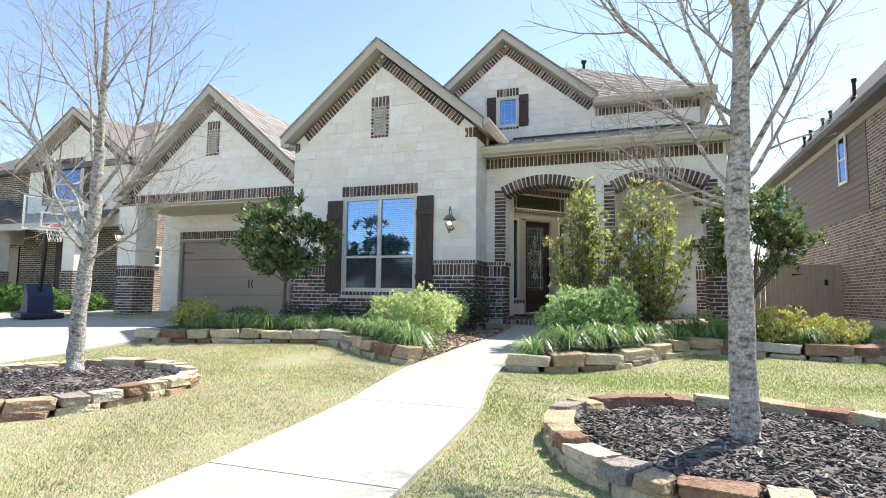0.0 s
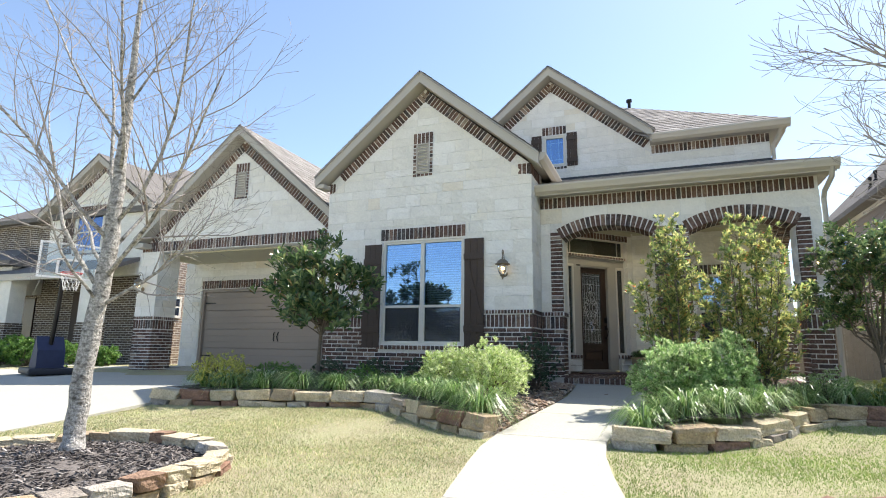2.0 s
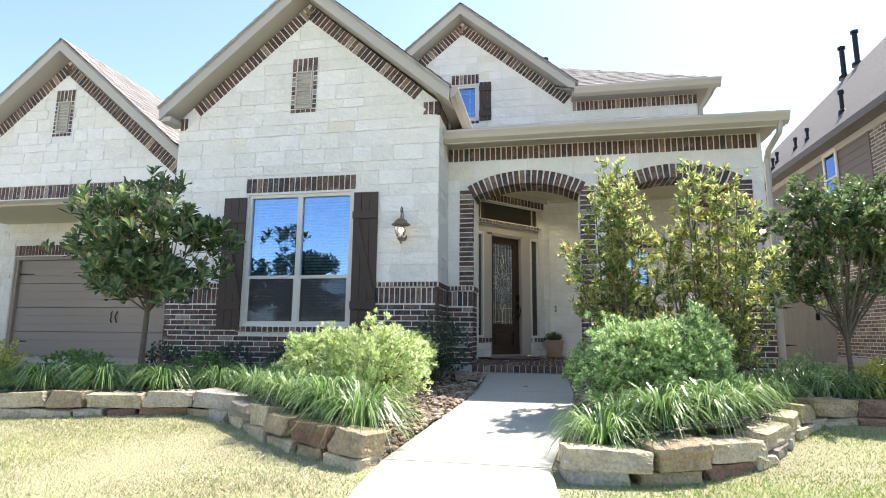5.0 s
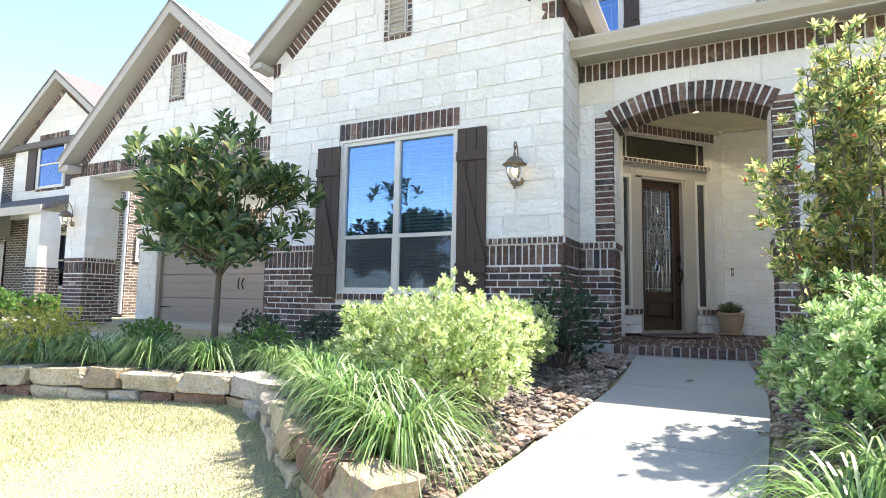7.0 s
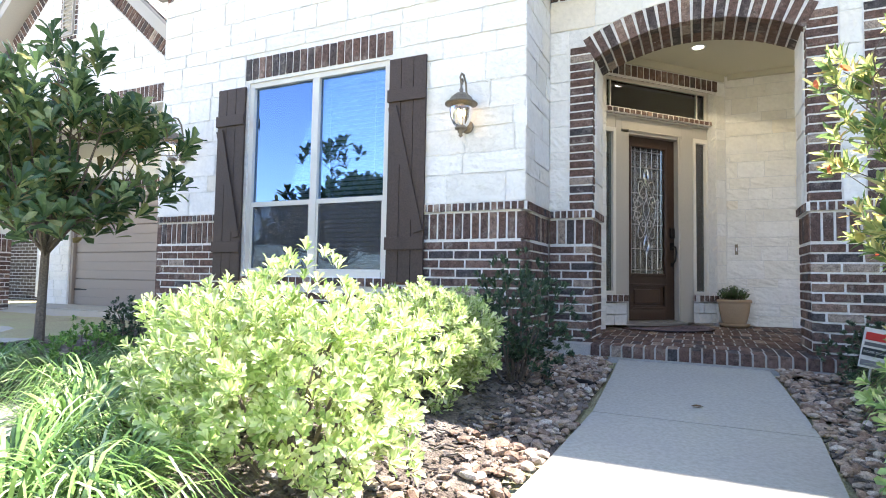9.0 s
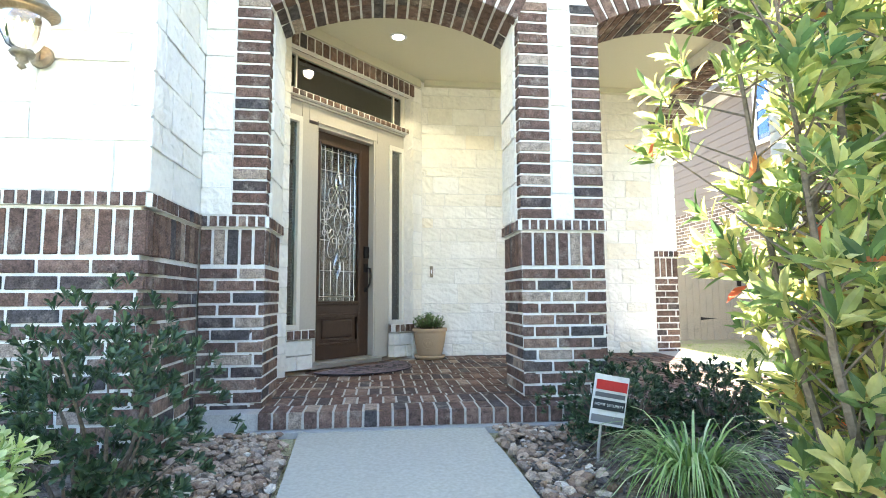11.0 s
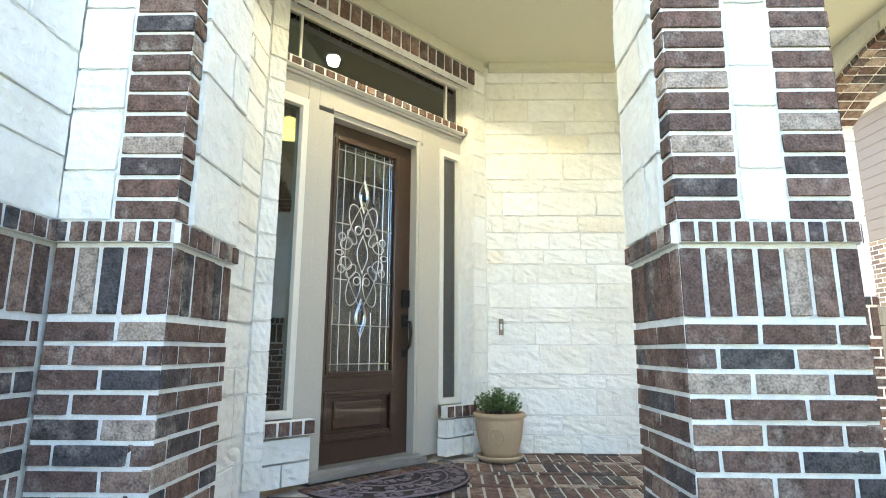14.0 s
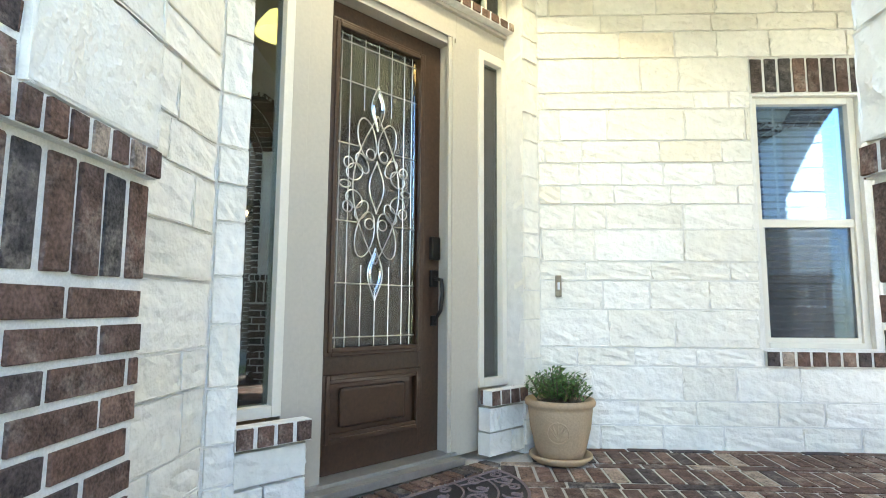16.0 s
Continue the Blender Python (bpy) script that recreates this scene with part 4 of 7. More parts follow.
# ---- windows ----
def window(name, x0, x1, z0, z1, y, lights, meet, label, screen=True, blinds=True, room_face=1, frame_w=0.06, grille=0.13):
    """Double-hung lights side by side in one frame: sashes, glass, prairie bars, and blinds behind."""
    win = part(name, bmesh.new(), M_WINFRAME, None, label, "structure")
    w = (x1 - x0) / lights
    bm = bmesh.new()
    box(bm, x0, x0 + frame_w, y, y + 0.09, z0, z1, 0.004)
    box(bm, x1 - frame_w, x1, y, y + 0.09, z0, z1, 0.004)
    box(bm, x0 + frame_w, x1 - frame_w, y, y + 0.09, z1 - frame_w, z1, 0.004)
    box(bm, x0 + frame_w, x1 - frame_w, y - 0.01, y + 0.09, z0, z0 + frame_w * 0.8, 0.004)
    for k in range(1, lights):
        box(bm, x0 + k * w - 0.045, x0 + k * w + 0.045, y + 0.001, y + 0.089, z0 + frame_w * 0.8, z1 - frame_w, 0.004)
    part("window_frame", bm, M_WINFRAME, win)
    for k in range(lights):
        a = x0 + k * w + (frame_w if k == 0 else 0.045)
        b = x0 + (k + 1) * w - (frame_w if k == lights - 1 else 0.045)
        c, d = z0 + frame_w * 0.8, z1 - frame_w
        part("meeting_rail", boxed(a, b, y + 0.012, y + 0.06, meet - 0.03, meet + 0.025, bevel=0.003), M_WINFRAME, win)
        bm = bmesh.new()
        for s in ((a, a + 0.022, c, meet - 0.03), (b - 0.022, b, c, meet - 0.03), (a + 0.022, b - 0.022, c, c + 0.03)):
            box(bm, s[0], s[1], y + 0.02, y + 0.05, s[2], s[3])
        part("sash", bm, M_WINFRAME, win)
        pn = part("pane", boxed(a, b, y + 0.045, y + 0.050, meet + 0.02, d), M_GLASS, win, "clear reflective glass")
        pn.visible_shadow = False
        pn = part("pane", boxed(a + 0.02, b - 0.02, y + 0.036, y + 0.041, c + 0.02, meet - 0.03), M_GLASS, win)
        pn.visible_shadow = False
        if screen:
            pn = part("screen", boxed(a + 0.02, b - 0.02, y + 0.022, y + 0.024, c + 0.03, meet - 0.03), M_SCREEN, win, "dark insect screen")
            pn.visible_shadow = False
        if grille:
            for s in ((a + grille, a + grille + 0.016, meet + 0.025, d), (b - grille - 0.016, b - grille, meet + 0.025, d)):
                part("glazing_bar", boxed(s[0], s[1], y + 0.052, y + 0.058, s[2], s[3]), M_WINFRAME, win)
            for z in ((d - grille - 0.016, meet + 0.025 + grille) if not screen else (d - grille - 0.016,)):
                part("glazing_bar", boxed(a, b, y + 0.0585, y + 0.064, z, z + 0.016), M_WINFRAME, win)
        if blinds:
            bl = thing("window_blind", "white slatted blind lowered behind the window glass", "blind", ((a + b) / 2, y + 0.16, d))
            me = None
            n = int((d - c) / 0.052)
            for i in range(n):
                if me is None:
                    o = part("slat", boxed(-(b - a) / 2 + 0.01, (b - a) / 2 - 0.01, -0.025, 0.025, -0.0015, 0.0015), M_BLIND, bl)
                    me = o.data
                else:
                    o = new("slat", me)
                    o.parent = bl
                o.matrix_basis = pose(0, 0, -0.05 - i * 0.052, 52, 0, 0)
            part("head_rail", boxed(-(b - a) / 2, (b - a) / 2, -0.03, 0.03, -0.045, 0.0), M_BLIND, bl)
    return win


window("window_1", WX0, WX1, WZ0, WZ1, BY + 0.03, 2, 1.29, "twin double-hung almond windows with blinds")
window("window_2", PWX0, PWX1, PWZ0, PWZ1, BWY + 0.05, 1, 1.36, "single double-hung almond porch window", frame_w=0.045)
window("window_3", UW[0], UW[1], UW[2], UW[3], UY + 0.03, 1, 5.42, "small upper gable window with bars", screen=False, blinds=False, grille=0.12)


def shutter(at, h, w, label, flip):
    sh = thing("shutter", label, "shutter", at, group="board-and-batten shutters")
    n = 3
    for k in range(n):
        part("board", boxed(k * w / n + 0.003, (k + 1) * w / n - 0.003, -0.028, 0, 0, h, bevel=0.004), M_SHUTTER, sh)
    for z in (h * 0.17, h * 0.83):
        part("batten", boxed(-0.006, w + 0.006, -0.053, -0.028, z - 0.065, z + 0.065, bevel=0.005), M_SHUTTER, sh)
    bm = bmesh.new()
    a, b = (0.04, w - 0.04) if flip else (w - 0.04, 0.04)
    d = Vector((b - a, 0, h * 0.66 - 0.13))
    box(bm, -0.05, 0.05, -0.050, -0.0285, -d.length / 2 + 0.05, d.length / 2 - 0.05, 0.004)
    bm.transform(Matrix.Translation(((a + b) / 2, 0, h * 0.5)) @ Matrix.Rotation(math.atan2(d.x, d.z), 4, "Y"))
    part("brace", bm, M_SHUTTER, sh)
    return sh


shutter((-6.525, BY - 0.012, 0.395), 2.30, 0.43, "dark brown wooden shutter with a Z brace", False)
shutter((-4.115, BY - 0.012, 0.41), 2.30, 0.43, "dark brown wooden shutter with a Z brace", False)
shutter((UW[0] - 0.33, UY - 0.01, 5.33), 0.95, 0.28, "small dark brown wooden upper shutter", False)
shutter((UW[1] + 0.05, UY - 0.01, 5.33), 0.95, 0.28, "small dark brown wooden upper shutter", False)


def gable_vent(x0, x1, z0, z1, y):
    v = thing("gable_vent", "taupe louvred gable vent framed in dark brick", "vent", ((x0 + x1) / 2, y, z0))
    w, h = (x1 - x0) / 2, z1 - z0
    top = h - 0.27
    part("backing", boxed(-w, w, 0.005, 0.03, 0, h), M_MORTAR, v)
    fa = Face((-w, -0.0), (0, -1), v)
    fa.soldiers(0, 2 * w, top, h, 0.09, 0.0)
    for a in (0, 2 * w - 0.085):
        fa.courses(a, a + 0.085, 0.08, top, length=0.3)
    fa.soldiers(0, 2 * w, 0, 0.075, 0.09, 0.01)
    bm = bmesh.new()
    for s in ((-w + 0.09, -w + 0.12, 0.08, top), (w - 0.12, w - 0.09, 0.08, top), (-w + 0.12, w - 0.12, top - 0.03, top), (-w + 0.12, w - 0.12, 0.08, 0.11)):
        box(bm, s[0], s[1], -0.03, 0.0, s[2], s[3])
    part("vent_frame", bm, M_TRIM, v)
    n = 9
    me = None
    for k in range(n):
        z = 0.14 + (top - 0.2) * k / (n - 1)
        if me is None:
            o = part("slat", boxed(-w + 0.12, w - 0.12, -0.006, 0.006, -0.035, 0.035), M_TRIM, v)
            me = o.data
        else:
            o = new("slat", me)
            o.parent = v
        o.matrix_basis = pose(0, -0.012, z, -35, 0, 0)
    for o in v.children:
        if o.name.startswith("brick"):
            o.matrix_basis = v.matrix_world.inverted() @ v.matrix_world @ o.matrix_basis
    return v


gable_vent(VX0, VX1, VZ0, VZ1, BY - 0.012)
gable_vent(V1[0], V1[1], V1[2], V1[3], GY - 0.012)


# ---- garage door ----
gd = thing("garage_door", "taupe sectional garage door with carriage hardware", "garage door", ((GDX0 + GDX1) / 2, GBY + 0.12, -0.27))
hw, gh = (GDX1 - GDX0) / 2, GDZ + 0.27
for k in range(4):
    bm = boxed(-hw, hw, 0, 0.05, k * gh / 4 + 0.004, (k + 1) * gh / 4 - 0.004, bevel=0.004)
    sec = part("door_section", bm, M_GARAGE, gd)
    z0 = k * gh / 4
    for i in range(3):
        part("plank", boxed(-hw + 0.01, hw - 0.01, -0.012, -0.001, z0 + 0.012 + i * (gh / 4 - 0.02) / 3, z0 + 0.004 + (i + 1) * (gh / 4 - 0.02) / 3, bevel=0.004), M_GARAGE, sec)
part("backing", boxed(-hw, hw, 0.051, 0.08, 0.002, gh - 0.002), M_GARAGE, gd)
for z in (0.35, gh - 0.35):
    for s in (-1, 1):
        part("strap_hinge", prism(bmesh.new(), [(s * hw * 0.995, z - 0.025), (s * hw * 0.995, z + 0.025), (s * (hw - 0.42), z + 0.012), (s * (hw - 0.46), z), (s * (hw - 0.42), z - 0.012)], -0.024, -0.0125), M_BLACK, gd, "black iron strap hinge")
for s in (-1, 1):
    part("handle", tube(bmesh.new(), [(s * 0.07, -0.013, 0.82), (s * 0.075, -0.05, 0.87), (s * 0.05, -0.055, 0.95), (s * 0.075, -0.05, 1.03), (s * 0.07, -0.013, 1.08)], 0.013, 6), M_BLACK, gd, "black iron pull handle")
bm = bmesh.new()
for s in ((GDX0 - 0.10, GDX0, -0.3, GDZ + 0.09), (GDX1, GDX1 + 0.10, -0.3, GDZ + 0.09), (GDX0, GDX1, GDZ, GDZ + 0.09)):
    box(bm, s[0], s[1], GBY + 0.04, GBY + 0.18, s[2], s[3], 0.004)
part("trim", bm, M_GARAGE, None, "taupe garage door casing", "structure")

# ---- entry ----
entry = part("door_1", bmesh.new(), M_TRIM, None, "taupe entry frame with sidelights and transom", "structure")


def dpart(name, material, parent, *boxes, bevel=0.003, label=""):
    bm = bmesh.new()
    for b in boxes:
        door_box(bm, *b, bevel)
    return part(name, bm, material, parent, label)


LZ, LH = -0.05, 2.41
dpart("jamb", M_TRIM, entry, (-0.55, -0.42, -0.12, 0.0, LZ - 0.03, LH + 0.02), (0.425, 0.47, -0.12, 0.012, LZ - 0.03, LH + 0.02), (-0.42, 0.425, -0.12, 0.0, LH + 0.002, LH + 0.05))
dpart("casing", M_TRIM, entry, (-0.64, -0.551, -0.12, 0.008, LZ - 0.03, LH + 0.21), (0.471, 0.674, -0.12, 0.008, LZ - 0.03, LH + 0.21), (-0.55, 0.47, -0.12, 0.008, LH + 0.051, LH + 0.21))
dpart("casing", M_TRIM, entry, (0.40, 0.425, 0.0, 0.02, LZ, LH + 0.04), (0.425, 0.44, 0.0125, 0.026, LZ, LH + 0.05), (-0.44, 0.425, 0.0085, 0.022, LH + 0.041, LH + 0.06))
for a, b in ((OPEN0, -0.641), (0.675, OPEN1)):
    z0, z1 = 0.29, 2.465
    dpart("sidelight_frame", M_WINFRAME, entry, (a, a + 0.045, -0.08, 0.02, z0, z1), (b - 0.045, b, -0.08, 0.02, z0, z1), (a + 0.045, b - 0.045, -0.08, 0.02, z1 - 0.06, z1), (a + 0.045, b - 0.045, -0.08, 0.02, z0, z0 + 0.05))
    o = dpart("pane", M_GLASS_D, entry, (a + 0.045, b - 0.045, -0.03, -0.024, z0 + 0.05, z1 - 0.06), bevel=0, label="narrow sidelight glass")
    o.visible_shadow = False
    dpart("panel", M_TRIM, entry, (a, b, -0.1, 0.005, z1 + 0.001, LH + 0.21))
dpart("sill", M_TRIM, entry, (OPEN0, OPEN1, -0.1, 0.03, LH + 0.211, LH + 0.235))
dpart("transom_frame", M_WINFRAME, entry, (OPEN0, OPEN0 + 0.05, -0.06, 0.03, 2.70, OPENZ), (OPEN1 - 0.05, OPEN1, -0.06, 0.03, 2.70, OPENZ), (OPEN0 + 0.05, OPEN1 - 0.05, -0.06, 0.03, OPENZ - 0.04, OPENZ), (OPEN0 + 0.05, OPEN1 - 0.05, -0.06, 0.03, 2.70, 2.74), (OPEN0 + 0.17, OPEN0 + 0.19, -0.03, 0.0, 2.74, OPENZ - 0.04), (OPEN1 - 0.19, OPEN1 - 0.17, -0.03, 0.0, 2.74, OPENZ - 0.04))
o = dpart("pane", M_GLASS_D, entry, (OPEN0 + 0.05, OPEN1 - 0.05, -0.01, -0.004, 2.74, OPENZ - 0.04), bevel=0, label="transom glass")
o.visible_shadow = False
fe = Face((face_o.x, face_o.y), (dn.x, dn.y), entry)
fe.put([MORTAR_BED], "mortar_bed", OPEN0 - 0.02, OPEN1 + 0.035, LH + 0.241, LH + 0.303, 0.06, -0.078)
fe.soldiers(OPEN0 - 0.03, OPEN1 + 0.045, LH + 0.237, LH + 0.307, 0.092, -0.07)
dpart("threshold", mat("aluminium_sill", (0.45, 0.45, 0.44), 0.4, metal=0.7, vary=0.1), entry, (-0.55, 0.47, -0.12, 0.10, LZ - 0.06, LZ - 0.02), (-0.55, 0.47, -0.12, 0.03, LZ - 0.02, LZ - 0.002))

door = thing("front_door", "walnut-stained front door with leaded glass, closed", "door", (0, 0, 0))
DL, DR, D0, D1 = -0.50, 0.42, -0.125, -0.08
GU0, GU1, GZ0, GZ1 = -0.335, 0.235, 0.57, 2.27
dpart("stile", M_DOOR, door, (DL, GU0 - 0.03, D0, D1, LZ, LH), bevel=0.004)
dpart("stile", M_DOOR, door, (GU1 + 0.03, DR, D0, D1, LZ, LH), bevel=0.004)
dpart("rail", M_DOOR, door, (GU0 - 0.03, GU1 + 0.03, D0, D1, GZ1 + 0.03, LH))
dpart("rail", M_DOOR, door, (GU0 - 0.03, GU1 + 0.03, D0, D1, 0.435, GZ0 - 0.03))
dpart("rail", M_DOOR, door, (GU0 - 0.03, GU1 + 0.03, D0, D1, LZ, 0.10))
for w_, d_ in ((0.045, 0.018), (0.025, 0.028)):
    dpart("moulding", M_DOOR, door, (GU0 - w_, GU0, D1, D1 + d_, GZ0 - w_, GZ1 + w_), (GU1, GU1 + w_, D1, D1 + d_, GZ0 - w_, GZ1 + w_), (GU0, GU1, D1, D1 + d_, GZ1, GZ1 + w_), (GU0, GU1, D1, D1 + d_, GZ0 - w_, GZ0), bevel=0.007)
    dpart("moulding", M_DOOR, door, (GU0 - w_, GU0, D1, D1 + d_ * 0.7, 0.10, 0.435), (GU1, GU1 + w_, D1, D1 + d_ * 0.7, 0.10, 0.435), (GU0, GU1, D1, D1 + d_ * 0.7, 0.435 - w_, 0.435), (GU0, GU1, D1, D1 + d_ * 0.7, 0.10, 0.10 + w_), bevel=0.005)
dpart("panel", M_DOOR, door, (GU0, GU1, D0, D1 - 0.015, 0.10, 0.435))
dpart("panel", M_DOOR, door, (GU0 + 0.07, GU1 - 0.07, D1 - 0.015, D1 + 0.004, 0.17, 0.365), bevel=0.014, label="raised lower door panel")
# leaded glass: rippled pane, came grid and a bevelled scroll ornament
M_LEADGLASS = glass("rippled_leaded_glass", 0.08, (0.75, 0.80, 0.78))
M_BEVEL = glass("bevelled_glass", 0.32, (0.8, 0.85, 0.85))
M_CAME = mat("bright_zinc_came", (0.62, 0.62, 0.60), 0.3, metal=0.9, vary=0.1, bump=0)
nt = M_LEADGLASS.node_tree
wv = nt.nodes.new("ShaderNodeTexNoise")
wv.inputs["Scale"].default_value = 60
bmp = nt.nodes.new("ShaderNodeBump")
bmp.inputs["Strength"].default_value, bmp.inputs["Distance"].default_value = 0.12, 0.01
nt.links.new(wv.outputs[0], bmp.inputs["Height"])
for nd in nt.nodes:
    if nd.type == "BSDF_GLOSSY":
        nt.links.new(bmp.outputs[0], nd.inputs["Normal"])
o = dpart("leaded_pane", M_LEADGLASS, door, (GU0, GU1, D1 - 0.03, D1 - 0.024, GZ0, GZ1), bevel=0, label="rippled leaded glass")
o.visible_shadow = False
frame_m = Matrix((du, -dn, Vector((0, 0, 1)))).transposed().to_4x4()
frame_m.translation = DC + dn * (D1 - 0.014)


def came(name, lines, r, material, label=""):
    """Lead lines drawn in the pane: lists of (u, z) points."""
    bm = bmesh.new()
    for ln in lines:
        tube(bm, [(p[0], 0, p[1]) for p in ln], r, 5)
    bm.transform(frame_m)
    return part(name, bm, material, door, label)


gu, gzc = (GU0 + GU1) / 2, 1.43
for k in range(1, 6):
    u = GU0 + (GU1 - GU0) * k / 6
    came("came", [[(u, GZ0), (u, gzc - 0.43 - 0.12 * (k == 3))], [(u, gzc + 0.43 + 0.10 * (k == 3)), (u, GZ1)]] if 1 < k < 5 else [[(u, GZ0), (u, GZ1)]], 0.003, M_CAME)
for u in (GU0 + 0.035, GU1 - 0.035):
    came("came", [[(u, GZ0), (u, GZ1)]], 0.003, M_CAME)
for z in (GZ0 + 0.05, GZ0 + 0.33, gzc - 0.20, gzc + 0.22, GZ1 - 0.27, GZ1 - 0.05):
    cutw = 0.13 if abs(z - gzc) < 0.3 else 0.0
    came("came", [[(GU0, z), (gu - cutw, z)], [(gu + cutw, z), (GU1, z)]] if cutw else [[(GU0, z), (GU1, z)]], 0.004, M_CAME)


def loop(cx, cz, a, b, turn=0.0, n=18, span=math.tau):
    out = []
    for i in range(n + 1):
        t = span * i / n
        x, z = a * math.cos(t), b * math.sin(t)
        out.append((cx + x * math.cos(turn) - z * math.sin(turn), cz + x * math.sin(turn) + z * math.cos(turn)))
    return out


def petal(cx, z0, z1, w, n=14):
    up = [(cx + w * math.sin(math.pi * i / n) ** 1.3, z0 + (z1 - z0) * i / n) for i in range(n + 1)]
    return up + [(2 * cx - p[0], p[1]) for p in up[::-1]]


orn = [loop(gu - 0.19, gzc + 0.12, 0.03, 0.03), loop(gu + 0.19, gzc + 0.12, 0.03, 0.03), loop(gu - 0.19, gzc - 0.12, 0.03, 0.03), loop(gu + 0.19, gzc - 0.12, 0.03, 0.03), loop(gu - 0.1, gzc + 0.13, 0.035, 0.06, 0.6), loop(gu + 0.1, gzc + 0.13, 0.035, 0.06, -0.6), loop(gu - 0.1, gzc - 0.13, 0.035, 0.06, -0.6), loop(gu + 0.1, gzc - 0.13, 0.035, 0.06, 0.6),
       petal(gu, gzc + 0.33, gzc + 0.60, 0.045), petal(gu, gzc - 0.62, gzc - 0.33, 0.05), petal(gu, gzc - 0.14, gzc + 0.16, 0.05),
       loop(gu - 0.07, gzc + 0.27, 0.06, 0.12, 0.25), loop(gu + 0.07, gzc + 0.27, 0.06, 0.12, -0.25),
       loop(gu - 0.075, gzc - 0.26, 0.06, 0.13, -0.25), loop(gu + 0.075, gzc - 0.26, 0.06, 0.13, 0.25),
       loop(gu - 0.15, gzc + 0.075, 0.055, 0.045, 0.5), loop(gu + 0.15, gzc + 0.075, 0.055, 0.045, -0.5),
       loop(gu - 0.15, gzc - 0.075, 0.055, 0.045, -0.5), loop(gu + 0.15, gzc - 0.075, 0.055, 0.045, 0.5),
       loop(gu - 0.21, gzc, 0.035, 0.02), loop(gu + 0.21, gzc, 0.035, 0.02),
       loop(gu - 0.045, gzc + 0.19, 0.03, 0.03), loop(gu + 0.045, gzc + 0.19, 0.03, 0.03), loop(gu - 0.045, gzc - 0.2, 0.03, 0.03), loop(gu + 0.045, gzc - 0.2, 0.03, 0.03),
       [(gu + 0.16 * s * math.sin(t * 3.14), gzc + 0.42 * (2 * t - 1)) for s in (1,) for t in np.linspace(0, 1, 20)], [(gu - 0.16 * math.sin(t * 3.14), gzc + 0.42 * (2 * t - 1)) for t in np.linspace(0, 1, 20)]]
came("ornament", orn, 0.004, M_CAME, "scrolled leaded glass ornament")
came("ornament", [petal(gu, gzc + 0.35, gzc + 0.57, 0.03), petal(gu, gzc - 0.58, gzc - 0.36, 0.035)], 0.009, M_BEVEL)
# lock set
dpart("deadbolt", M_BLACK, door, (0.335, 0.405, D1, D1 + 0.03, 1.06, 1.20), bevel=0.008, label="black keypad deadbolt")
dpart("handle_plate", M_BLACK, door, (0.34, 0.40, D1, D1 + 0.018, 0.90, 1.0), bevel=0.006)
bm = tube(bmesh.new(), [(0.37, -0.02, 0.95), (0.37, -0.075, 0.94), (0.37, -0.085, 0.86), (0.37, -0.07, 0.76), (0.37, -0.02, 0.70), (0.37, 0.0, 0.70)], 0.012, 8)
bm.transform(Matrix.Translation(dn * 0.014) @ frame_m)
part("handle", bm, M_BLACK, door, "black curved grip handle")
dpart("handle_foot", M_BLACK, door, (0.35, 0.39, D1, D1 + 0.02, 0.67, 0.73), bevel=0.006)

bell = thing("doorbell", "slim bronze doorbell with lit button on stone", "doorbell", (-0.752, BWY - 0.012, 0.925))
part("plate", boxed(-0.02, 0.02, -0.02, 0.0, -0.07, 0.07, bevel=0.005), M_BRONZE, bell)
part("button", boxed(-0.008, 0.008, -0.027, -0.02, -0.025, 0.025, bevel=0.003), M_BLIND, bell)


